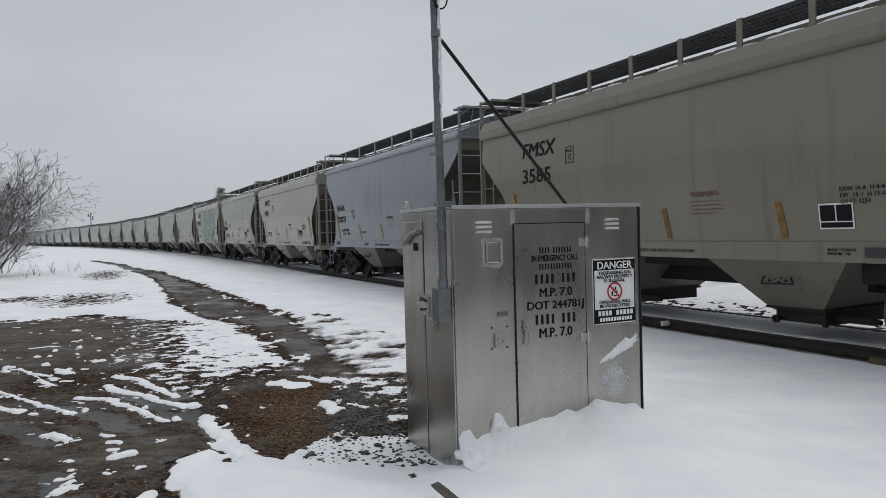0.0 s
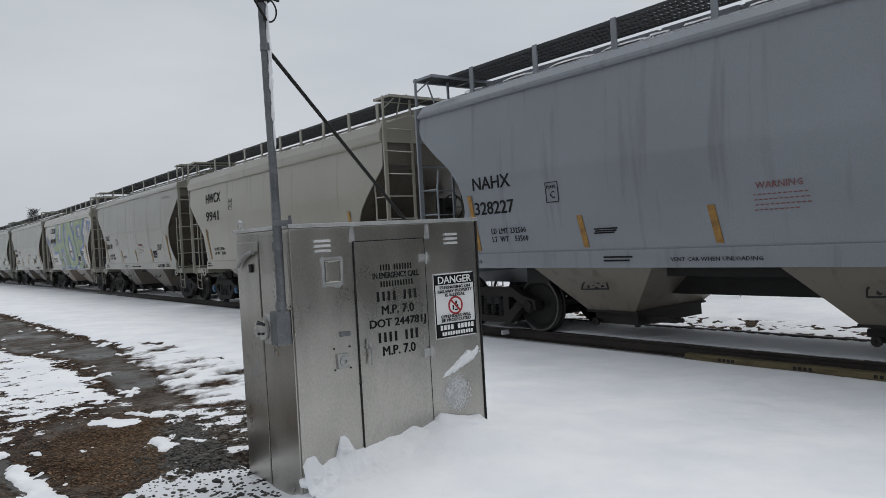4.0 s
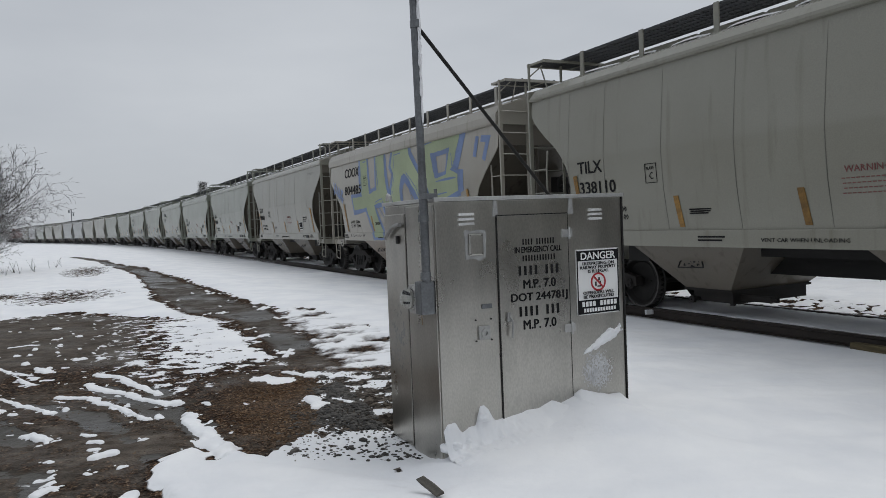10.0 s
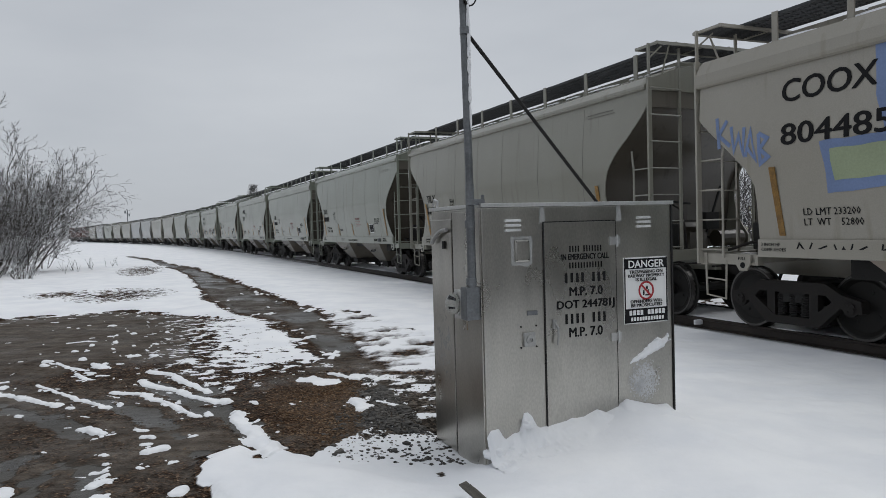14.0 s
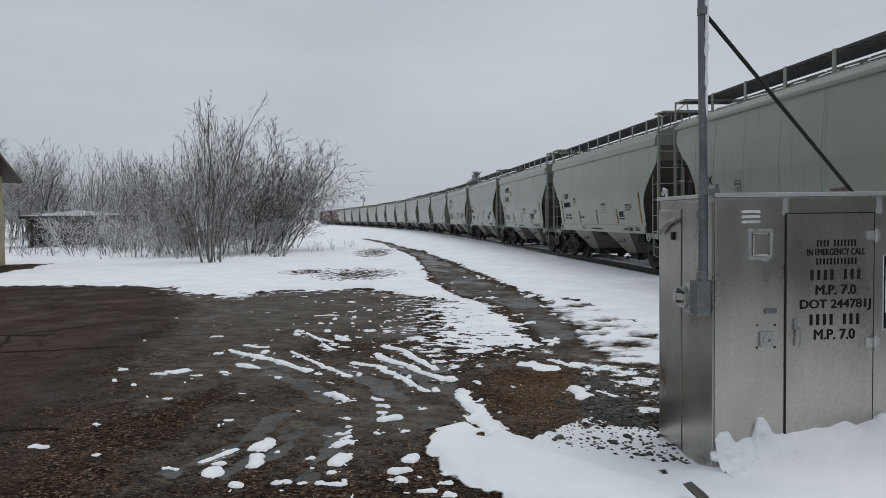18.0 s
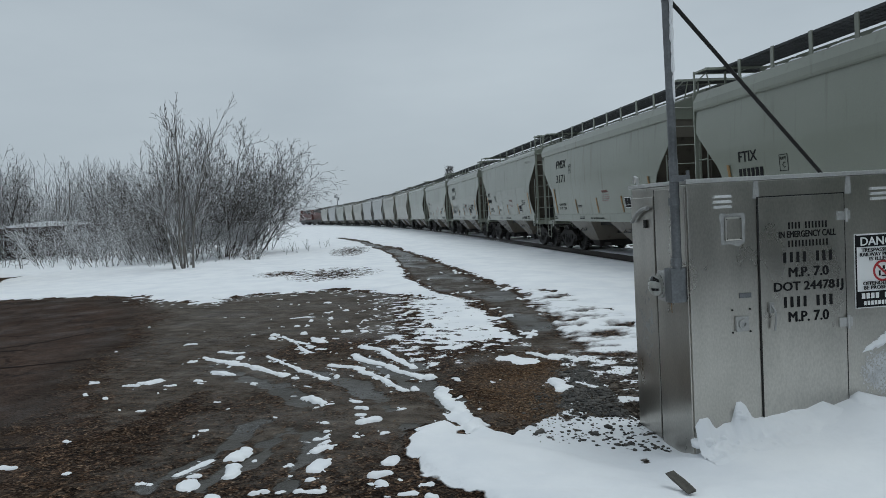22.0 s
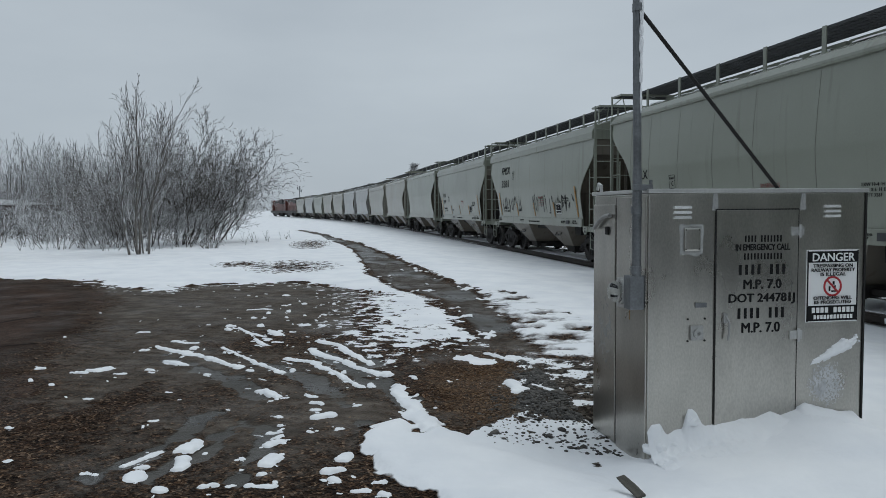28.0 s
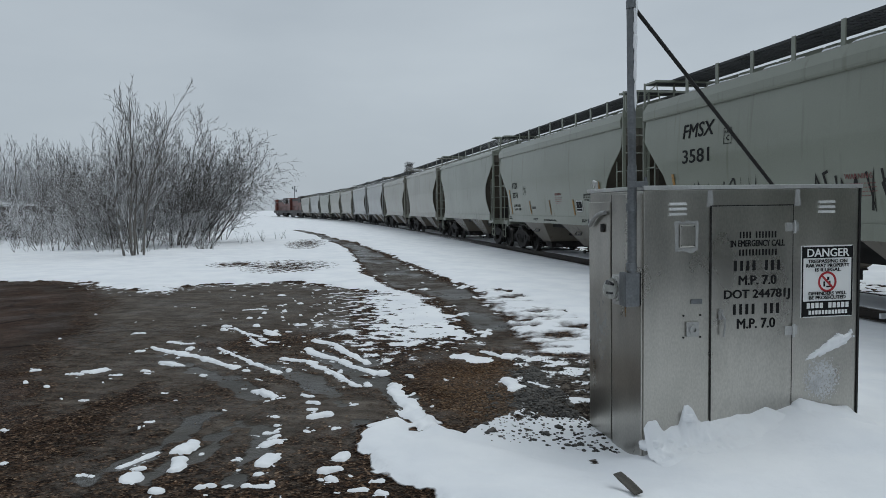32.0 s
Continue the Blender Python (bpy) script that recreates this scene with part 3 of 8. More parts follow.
# ---------------------------------------------------------------- the plan of the track
RAIL_Z = -0.07       # top of the rails
LINE = 9.66          # from the camera's place to the centre line
HEAD = 25.5          # heading of the line beside the camera, degrees to the left of ahead
CAR_PITCH = 12.8
_s = np.arange(-260, 420, 0.5)
_u = np.clip(_s - 7.65, -20, 225)
_th = np.radians(HEAD) - 0.000181 * _u + 1.3716e-5 * _u ** 2 - 4.056e-8 * _u ** 3
_x, _y = np.cumsum(-np.sin(_th)) * 0.5, np.cumsum(np.cos(_th)) * 0.5
_i0 = int(np.argmin(np.abs(_s)))
_x += LINE * math.cos(radians(HEAD)) - _x[_i0]
_y += LINE * math.sin(radians(HEAD)) - _y[_i0]


def on_line(s, side=0.0):
    """The place s metres along the line, side metres to the far side of it, and the heading in degrees."""
    x, y, t = (float(np.interp(s, _s, a)) for a in (_x, _y, _th))
    return x + side * math.cos(t), y + side * math.sin(t), math.degrees(t)


def lead(t):
    """How far along the line the rear end of the first car stands at t seconds."""
    return 15.33 - 4.186 * t + 0.00713 * t * t + 2.06e-6 * t ** 3


def rolling_pose(s, base):
    """The pose of a vehicle whose middle is at s, with trucks base metres apart; it runs towards smaller s."""
    ax, ay, _ = on_line(s + base / 2)
    bx, by, _ = on_line(s - base / 2)
    return pose((ax + bx) / 2, (ay + by) / 2, RAIL_Z, 0, 0, math.degrees(math.atan2(by - ay, bx - ax)))


def along(s, side, z, turn=0.0):
    x, y, h = on_line(s, side)
    return pose(x, y, z, 0, 0, h - 90 + turn)

# ---------------------------------------------------------------- ground
def lattice(ix, iy, seed):
    h = (ix * 374761393 + iy * 668265263 + seed * 974634777) & 0xFFFFFFFF
    h = ((h ^ (h >> 13)) * 1274126177) & 0xFFFFFFFF
    return ((h ^ (h >> 16)) & 0xFFFF) / 65535.0


def fbm(x, y, scale, octaves=4, seed=0):
    total, amp, norm = np.zeros_like(x), 1.0, 0.0
    for o in range(octaves):
        u, v = x * scale * 2 ** o, y * scale * 2 ** o
        iu, iv = np.floor(u).astype(np.int64), np.floor(v).astype(np.int64)
        fu, fv = u - iu, v - iv
        fu, fv = fu * fu * (3 - 2 * fu), fv * fv * (3 - 2 * fv)
        a, b = lattice(iu, iv, seed + o), lattice(iu + 1, iv, seed + o)
        c, d = lattice(iu, iv + 1, seed + o), lattice(iu + 1, iv + 1, seed + o)
        total += amp * ((a * (1 - fu) + b * fu) * (1 - fv) + (c * (1 - fu) + d * fu) * fv)
        norm += amp
        amp *= 0.55
    return total / norm


def inside_distance(px, py, poly):
    """Signed distance to a closed outline, positive inside."""
    best = np.full(px.shape, 1e9)
    odd = np.zeros(px.shape, bool)
    for (x0, y0), (x1, y1) in zip(poly, poly[1:] + poly[:1]):
        dx, dy = x1 - x0, y1 - y0
        t = np.clip(((px - x0) * dx + (py - y0) * dy) / (dx * dx + dy * dy + 1e-12), 0, 1)
        best = np.minimum(best, np.hypot(px - x0 - t * dx, py - y0 - t * dy))
        if y0 != y1:
            odd ^= ((y0 > py) != (y1 > py)) & (px < (x1 - x0) * (py - y0) / (y1 - y0) + x0)
    return np.where(odd, best, -best)


def smooth(e0, e1, v):
    t = np.clip((v - e0) / (e1 - e0), 0, 1)
    return t * t * (3 - 2 * t)


# outlines of the bare ground in plan
# the lot's strip behind the camera is unseen, added for a darker reflection
LOT = [(-60, 4), (-26, 8), (-19.9, 12.9), (-17.1, 13.8), (-12.5, 14.4), (-10.6, 13.2), (-9.5, 12.8), (-9.4, 14.1), (-7.6, 15.1), (-6.05, 14.1), (-5.4, 13.7),
       (-4.7, 12.1), (-4.4, 10.9), (-3.5, 8.8), (-3.1, 8.1), (-2.7, 7.5), (-2.4, 7.05), (-2.35, 7.4), (-2.5, 8.0), (-2.5, 8.5), (-2.2, 8.9), (-1.65, 8.5), (-0.9, 8.15), (-0.35, 8.1), (-0.22, 7.1), (-0.34, 5.9),
       (-0.56, 5.7), (-0.74, 5.1), (-0.9, 4.9), (-1.15, 5.05), (-1.43, 5.3), (-1.65, 5.5), (-1.55, 5.05), (-1.75, 5.25), (-2.0, 5.1), (-1.8, 4.6), (-1.6, 4.25), (-1.3, 4.0), (-1.05, 3.8),
       (-1.6, 3.0), (-1.7, -0.6), (12, -2.2), (60, -2.6), (60, -15), (-60, -15)]
TRACK_WAY = [(-26.0, 53.0), (-19.0, 42.0), (-14.4, 33.6), (-11.4, 28.2), (-8.6, 22.0), (-6.9, 18.0), (-4.8, 14.2), (-3.6, 12.8), (-2.8, 11.2), (-1.96, 9.1), (-2.1, 8.1), (-2.4, 7.9), (-2.3, 7.0), (-1.2, 7.4), (-1.0, 8.3),
             (-1.4, 9.2), (-1.75, 10.5), (-2.4, 12.2), (-3.2, 14.3), (-4.6, 16.7), (-7.2, 22.0), (-9.5, 26.2), (-13.4, 33.4), (-15.3, 36.2), (-19.6, 43.7), (-26.4, 54.0)]
THIN_SNOW = [(-5.9, 13.4), (-4.6, 13.4), (-3.7, 13.1), (-2.8, 11.1), (-2.0, 9.15), (-2.1, 8.15), (-2.15, 7.1), (-2.5, 7.0), (-3.2, 8.2), (-3.6, 9.0), (-4.3, 9.9), (-4.9, 11.4)]
# tyre ruts with standing water, and the older patch of paving
RUTS = [[(-3.9, 6.95), (-3.1, 6.43), (-2.57, 5.88), (-1.99, 5.0)], [(-2.9, 7.4), (-2.35, 6.46), (-2.0, 5.9), (-1.75, 5.5)], [(-5.2, 7.05), (-4.4, 6.55), (-3.84, 6.22), (-3.2, 5.7)],
        [(-3.35, 5.1), (-3.23, 4.47), (-3.24, 4.16), (-3.3, 3.7)], [(-2.7, 4.85), (-2.54, 4.37), (-2.39, 3.9)], [(-2.98, 4.85), (-2.85, 4.3), (-2.92, 3.8)], [(-3.5, 7.6), (-2.9, 6.95), (-2.4, 6.3)]]
OLD_PATCH = [(-14.0, 4.6), (-8.7, 6.05), (-7.55, 4.75), (-6.45, 3.3), (-12.0, 0.6)]
CRAZED = [(-6.6, 2.9), (-6.0, 3.5), (-4.8, 4.1), (-3.7, 3.0), (-3.3, 1.8), (-5.4, 1.2)]
# paving at negative y is likewise unseen and added to darken what steel mirrors
ASPHALT = [(-60, 4), (-26, 8), (-19.9, 12.9), (-12.2, 14.2), (-8.7, 10.0), (-6.5, 6.7), (-5.2, 4.7), (-3.9, 3.0), (-2.6, -0.8), (12, -2.8), (60, -3.2), (60, -14), (-60, -14)]
# lumps and streaks of snow that lie on the bare lot: ends in plan and half the width
STREAKS_A = [(-5.47, 7.41, -5.01, 7.20, 0.045), (-5.01, 7.20, -4.03, 6.65, 0.05), (-4.95, 6.74, -4.67, 6.65, 0.05), (-4.78, 7.58, -4.00, 6.94, 0.028), (-4.00, 6.94, -3.50, 6.63, 0.042),
             (-3.86, 8.21, -3.47, 8.02, 0.05), (-3.47, 8.02, -2.73, 7.20, 0.045), (-3.72, 7.69, -2.97, 7.15, 0.045), (-2.97, 7.15, -2.36, 6.69, 0.045), (-3.70, 7.15, -3.31, 7.02, 0.04),
             (-3.31, 7.02, -2.78, 6.53, 0.04), (-2.78, 6.53, -2.46, 6.18, 0.035), (-5.63, 7.86, -5.28, 7.82, 0.03)]
STREAKS_B = [(-3.23, 3.91, -3.2, 4.07, 0.029), (-3.2, 4.07, -3.17, 4.21, 0.029), (-3.03, 3.74, -3.02, 3.74, 0.06), (-3.08, 3.87, -3.05, 3.89, 0.025), (-2.82, 3.97, -2.91, 4.13, 0.046), (-2.97, 4.25, -3.03, 4.43, 0.052),
             (-2.71, 3.61, -2.7, 3.61, 0.037), (-2.48, 3.71, -2.46, 3.74, 0.045), (-2.22, 3.8, -2.09, 3.82, 0.034), (-2.33, 4.11, -2.34, 4.26, 0.051), (-2.26, 3.96, -2.26, 3.97, 0.026), (-2.5, 4.51, -2.46, 4.59, 0.039),
             (-2.64, 4.78, -2.57, 4.79, 0.027), (-2.63, 4.94, -2.62, 4.95, 0.024), (-2.76, 5.12, -2.74, 5.11, 0.022), (-2.53, 4.65, -2.51, 4.66, 0.023), (-2.83, 5.79, -2.74, 5.75, 0.028), (-2.67, 5.56, -2.58, 5.55, 0.034)]
STREAKS_C = [(-1.82, 7.62, -1.6, 7.52, 0.13), (-1.65, 7.97, -1.28, 7.67, 0.035), (-1.14, 6.64, -1.03, 6.44, 0.06), (-1.08, 7.54, -0.99, 7.79, 0.035), (-4.66, 8.17, -4.36, 7.85, 0.03), (-4.79, 8.79, -4.53, 8.53, 0.04),
             (-5.34, 8.92, -4.98, 8.53, 0.028), (-6.12, 10.52, -5.78, 10.64, 0.03), (-2.15, 6.31, -1.97, 5.94, 0.065), (-1.97, 5.94, -1.72, 5.55, 0.075), (-1.72, 5.55, -1.5, 5.18, 0.085), (-1.3, 7.82, -1.12, 7.7, 0.06),
             (-1.16, 6.72, -1, 6.5, 0.06), (-0.92, 6.66, -0.72, 6.54, 0.03)]
STREAKS_D = [(-2.57, 5.37, -2.52, 5.38, 0.026), (-2.45, 5.18, -2.38, 5.26, 0.053), (-2.17, 4.95, -2.14, 4.96, 0.02), (-1.89, 4.08, -1.81, 4.15, 0.048), (-1.79, 3.98, -1.77, 3.98, 0.036), (-1.87, 4.32, -1.87, 4.43, 0.039),
             (-1.6, 3.85, -1.54, 3.89, 0.027), (-1.53, 4.02, -1.5, 4.04, 0.025), (-1.43, 3.87, -1.39, 3.86, 0.024), (-3.32, 5.88, -3.07, 5.68, 0.041), (-3.05, 5.56, -3.04, 5.57, 0.02), (-2.98, 5.67, -2.95, 5.68, 0.02),
             (-5.4, 6.21, -5.31, 6.31, 0.065), (-5.52, 6.07, -5.43, 6.09, 0.035), (-5.07, 6.14, -5.02, 6.15, 0.029), (-6.08, 6.17, -6.03, 6.19, 0.037), (-6.5, 8.29, -6.4, 8.34, 0.038), (-4.67, 5.24, -4.62, 5.24, 0.021)]
STREAKS_E = [(-3.68, 4.81, -3.64, 4.82, 0.026), (-2.29, 5.59, -2.25, 5.6, 0.022), (-4.11, 5.59, -4.08, 5.6, 0.021), (-4.14, 6.3, -4.15, 6.34, 0.037), (-2.55, 4.17, -2.54, 4.19, 0.018), (-4.63, 4.39, -4.6, 4.38, 0.02),
             (-4.02, 3.79, -3.99, 3.79, 0.017), (-2.14, 6.69, -2.1, 6.66, 0.026), (-3.86, 6.57, -3.82, 6.56, 0.028), (-2.35, 4.84, -2.32, 4.82, 0.02), (-3.36, 3.75, -3.33, 3.75, 0.013), (-4.45, 7.8, -4.3, 7.8, 0.027),
             (-4.67, 8.6, -4.51, 8.5, 0.047), (-4.97, 8.55, -4.65, 8.35, 0.03), (-4.35, 8.04, -4.24, 8.06, 0.022), (-4.79, 6.27, -4.74, 6.26, 0.019)]
STREAKS = STREAKS_A + STREAKS_B + STREAKS_C + STREAKS_D + STREAKS_E
# front corner of the signal case, its heading and size
CASE_X, CASE_Y, CASE_TURN = 0.065, 4.985, 24.8
CASE_W, CASE_D, CASE_H = 1.625, 0.93, 1.765


def case_frame(x, y):
    c, s = math.cos(radians(CASE_TURN)), math.sin(radians(CASE_TURN))
    return (x - CASE_X) * c + (y - CASE_Y) * s, -(x - CASE_X) * s + (y - CASE_Y) * c


def line_distance(x, y):
    best, side = np.full(x.shape, 1e9), np.zeros(x.shape)
    for i in range(0, len(_s), 6):
        dx, dy = x - _x[i], y - _y[i]
        d = np.hypot(dx, dy)
        near = d < best
        best = np.where(near, d, best)
        side = np.where(near, dx * math.cos(_th[i]) + dy * math.sin(_th[i]), side)
    return np.where(best < 60, np.abs(side), best)


def ground_fields(x, y):
    """Height, and the shares of snow, paving, mud and so on, at places of the ground."""
    d = line_distance(x, y)
    base = -0.20 * smooth(6.5, 1.9, d) - 0.06 * smooth(2.2, 0.5, np.hypot(x + 0.1, y - 5.2)) - 0.07 * smooth(1.0, 0.35, np.hypot(x + 0.12, (y - 5.35) * 0.8))
    between = RAIL_Z - 0.055
    base -= 0.085 * smooth(1.45, 0.95, d)
    base = between + (np.minimum(base, -0.33) * (d < 1.0) + base * (d >= 1.0) - between) * smooth(0.62, 0.80, d)
    base += (fbm(x, y, 0.35, 4, 3) - 0.5) * 0.10 * smooth(2.0, 5.0, d) * smooth(2.5, 7.0, np.hypot(x - 0.7, y - 5.2))
    wob = (fbm(x, y, 1.1, 5, 11) - 0.5)
    fine = (fbm(x, y, 5.0, 4, 23) - 0.5)
    lot = inside_distance(x, y, LOT)
    way = inside_distance(x, y, TRACK_WAY) + 0.10 * smooth(24, 36, y)
    asp = inside_distance(x, y, ASPHALT)
    # wind-drawn streaks run along the line beside the rutted way
    u, v = x * math.cos(radians(24)) + y * math.sin(radians(24)), -x * math.sin(radians(24)) + y * math.cos(radians(24))
    streaky = fbm(u * 2.6, v * 0.8, 0.9, 5, 31) - 0.5
    ragged = np.clip(0.03 * np.hypot(x, y), 0.10, 0.5)
    bare = np.maximum(lot + wob * ragged * 2.0 + fine * ragged * 1.8, way + streaky * np.clip(0.22 + 0.2 * smooth(17, 9, y), 0, 0.75) * 1.6 + wob * 0.25 + fine * 0.25 + 0.1)
    # thin broken snow where the two meet, and bare spots further out
    thin = inside_distance(x, y, THIN_SNOW)
    right = inside_distance(x, y, [(-2.6, 13.9), (-2.2, 13.5), (-1.5, 12.2), (-0.95, 10.6), (-0.55, 9.1), (-0.3, 8.2), (-1.0, 7.9), (-1.5, 9.3), (-1.8, 10.5), (-2.4, 12.2)])
    bare = np.maximum(bare, np.where(right > -0.2, (fbm(x * 0.7 - y * 0.25, y * 1.3, 3.4, 4, 91) - 0.5) * 0.62 - 0.03, -9))
    # snow specks left on the lot
    wayspeck = (fbm(u * 1.3, v * 1.6, 2.6, 4, 67) - 0.62) * 3.5 + 0.35 * smooth(0.45, 0.0, way) - 0.6
    snow = np.clip(0.5 - bare * 3.4, 0, 1)
    snow = np.maximum(snow, np.clip(0.5 + wayspeck * 2.5, 0, 1) * (way > 0) * smooth(24, 17, y))
    # crumbling: how far the snow breaks up into crumbs, by the finer grain of the surface
    crumb = smooth(-0.5, 0.1, thin)
    level = 0.50 + 0.44 * smooth(0.0, 1.7, thin + 0.9 * (x + 0.35 * (y - 8) + 2.9)) + 0.5 * (fbm(x, y, 1.4, 3, 77) - 0.5)
    snow = np.minimum(snow, 1 - (1 - level) * smooth(-0.25, 0.1, thin))
    for cx, cy, rx, ry, tilt in ((-15.1, 31.9, 1.15, 6.0, 0.42), (-9.6, 19.0, 1.6, 3.0, 0.46), (-11.6, 19.6, 1.0, 1.6, 0.46)):
        c, k = math.cos(tilt), math.sin(tilt)
        e = 1 - np.hypot(((x - cx) * c + (y - cy) * k) / rx, ((y - cy) * c - (x - cx) * k) / ry)
        snow = np.where(e > 0, np.minimum(snow, 0.82 - 0.62 * np.clip(e, 0, 0.7)), snow)
        crumb = np.maximum(crumb, 1.2 * smooth(0.0, 0.2, e))
    strew = smooth(1.6, 0.1, lot) * smooth(6.3, 8.5, y) * (lot > -0.3) * smooth(-16, -11, x)
    snow = np.where(lot > 0, np.maximum(snow, strew * (0.33 + 0.20 * (fbm(x, y, 0.9, 3, 61) - 0.5))), snow)
    crumb = np.maximum(crumb, 0.75 * strew)
    crumb = np.maximum(crumb, 0.35 * smooth(-0.3, 0.1, right))
    crumb = np.maximum(crumb, 0.6 * smooth(0.5, 0.05, np.abs(way)) * smooth(40, 20, y) * (y > 8))
    stones_edge = inside_distance(x, y, [(-1.15, 5.0), (-0.4, 4.85), (0.1, 4.95), (-0.25, 5.9), (-0.2, 7.6), (-1.2, 7.9), (-1.1, 6.6), (-0.8, 5.9)])
    snow = np.where(stones_edge > -0.1, np.clip(0.28 + 0.66 * smooth(6.15, 5.55, y + 0.25 * wob) + 0.16 * smooth(6.9, 7.7, y) + 0.4 * (fbm(x, y, 2.4, 3, 71) - 0.5), 0, 1), snow)
    crumb = np.maximum(crumb, 1.1 * smooth(-0.25, 0.05, stones_edge))
    # a last patch of snow on the paving
    heap = inside_distance(x, y, [(-4.1, 2.12), (-3.98, 2.36), (-3.85, 2.50), (-3.55, 2.42), (-3.42, 2.3), (-3.5, 1.6), (-4.2, 1.5)])
    snow = np.maximum(snow, np.clip(0.5 + (heap + 0.35 * fine) * 6, 0, 1) * (heap > -0.4))
    # between the rails a dusting over ballast, beyond them broken snow
    snow = np.where(d < 0.72, 0.86 + 0 * d, snow)
    far_side = (d > 0.8) & (d < 2.6) & ((x * math.cos(radians(HEAD)) + y * math.sin(radians(HEAD))) > LINE)
    snow = np.where(far_side, np.clip(0.5 + (fbm(u * 1.6, v * 1.6, 4.5, 4, 81) - 0.50) * 6, 0, 1), snow)
    under_house = inside_distance(x, y, [(-22.0, 14.6), (-20.9, 16.3), (-24.4, 21.8), (-26.1, 20.9)])
    snow = np.where(under_house + wob > -0.1, 0.0, snow)
    deep = smooth(0.42, 0.8, snow) * (1 - 0.75 * np.clip(crumb, 0, 1))
    z = base + deep * (0.035 + 0.03 * fbm(x, y, 0.9, 3, 5))
    # the drift against the front of the signal case
    cw, cd = case_frame(x, y)
    crest = np.interp(cw, [-0.35, 0.0, 0.1, 0.3, 0.55, 0.9, 1.12, 1.35, 1.55, 1.7, 2.2], [0.0, 0.05, 0.09, 0.10, 0.12, 0.17, 0.22, 0.20, 0.12, 0.02, 0.0])
    out = np.clip(-cd, 0, None)
    drift = crest * np.exp(-(out / (0.55 + 0.25 * np.clip(cw, 0, 1.4))) ** 1.5) * np.where(cd > 0.03, np.exp(-(np.clip(cd, 0, None) / 0.15) ** 2), 1)
    lump = (fbm(x, y, 2.6, 4, 41) - 0.5) * 0.14 * smooth(0.02, 0.14, drift)
    wavy = (fbm(x, y, 1.1, 3, 43) - 0.5) * 0.075 + (fbm(u * 0.8, v * 1.6, 2.6, 3, 47) - 0.5) * 0.045 + (fbm(x, y, 7.0, 2, 53) - 0.5) * 0.016
    z = z + np.maximum(drift + lump * smooth(0.0, 0.35, out), 0) + wavy * deep * smooth(1.2, 2.2, d) * smooth(0.05, 0.5, np.hypot(cw - np.clip(cw, 0, CASE_W), cd))
    snow = np.where((drift > 0.045) | ((cw > -0.02) & (cw < 1.9) & (cd < 0.02) & (cd > -0.7)), 1.0, snow)
    crumb = np.where(drift > 0.03, 0.0, crumb)
    # ruts in the mud
    near_rut = np.full(x.shape, 9.0)
    for line in RUTS:
        for (x0, y0), (x1, y1) in zip(line, line[1:]):
            dx, dy = x1 - x0, y1 - y0
            k = np.clip(((x - x0) * dx + (y - y0) * dy) / (dx * dx + dy * dy), 0, 1)
            near_rut = np.minimum(near_rut, np.hypot(x - x0 - k * dx, y - y0 - k * dy))
    wet = smooth(0.14, 0.03, near_rut + 0.34 * fine + 0.22 * wob) * (lot > 0.02)
    churned = smooth(1.3, 0.3, near_rut + 0.9 * wob)
    old = smooth(0.5, -0.7, asp + 0.8 * wob)
    mud = smooth(0.44, 0.58, fbm(u * 0.8, v * 0.35, 1.0, 4, 101)) * 0.6 * (lot > 0.1) * old
    mud = np.maximum(mud, churned * (0.55 + 0.9 * wob) * (lot > 0.05) * old)
    mud = np.maximum(mud, smooth(7.8, 9.5, y) * 0.75 * (lot > 0.05) * old)
    mud = np.maximum(mud, smooth(-0.2, 0.3, way) * (0.50 + 0.8 * (fbm(u * 2, v, 2.0, 3, 131) - 0.3)))
    wet = np.maximum(wet, (0.46 + 0.5 * smooth(0.40, 0.56, fbm(u * 1.4, v * 0.6, 1.1, 4, 141))) * smooth(-0.15, 0.25, way) * smooth(8.2, 10.0, y))
    z = z - wet * 0.016 * (1 - deep) + (fbm(x, y, 9, 3, 111) - 0.5) * 0.022 * (1 - deep) * (1 - wet) * smooth(0.4, -0.3, asp)
    grey = 0.8 * smooth(-0.3, 0.25, stones_edge + 0.6 * wob + 0.25 * fine)
    brown = np.clip(1.15 - np.hypot((x + 1.25 - 0.25 * (6.4 - y)) / 1.0, (y - 6.5) / 1.9), 0, 1)
    mud = np.clip(mud, 0, 1) * (1 - 0.35 * smooth(5.2, 3.8, y)) * (1 - 0.8 * brown)
    patch = smooth(-0.25, 0.25, inside_distance(x, y, OLD_PATCH) + 0.2 * fine)
    patch = np.maximum(patch, 0.8 * smooth(1.6, 0.7, lot + 0.5 * wob) * (asp > 0.2) * smooth(7, 10, y))
    patch = np.maximum(patch, 0.7 * smooth(0.5, 0.0, np.abs(asp - 0.25) + 0.5 * wob) * (lot > 0.3))
    crazed = smooth(-0.6, 0.5, inside_distance(x, y, CRAZED) + wob)
    return {"z": z, "snow": snow, "asphalt": smooth(-0.9, 0.9, asp + 0.8 * wob), "mud": mud, "crumb": crumb, "wet": wet, "brown": brown, "patch": patch, "crazed": crazed, "grey": grey, "soft": smooth(-0.35, 0.15, right)}


def graded(stops):
    """Grid lines from stops of (place, spacing there)."""
    out = [stops[0][0]]
    while out[-1] < stops[-1][0]:
        out.append(out[-1] + float(np.interp(out[-1], [p for p, _ in stops], [g for _, g in stops])))
    return np.array(out)


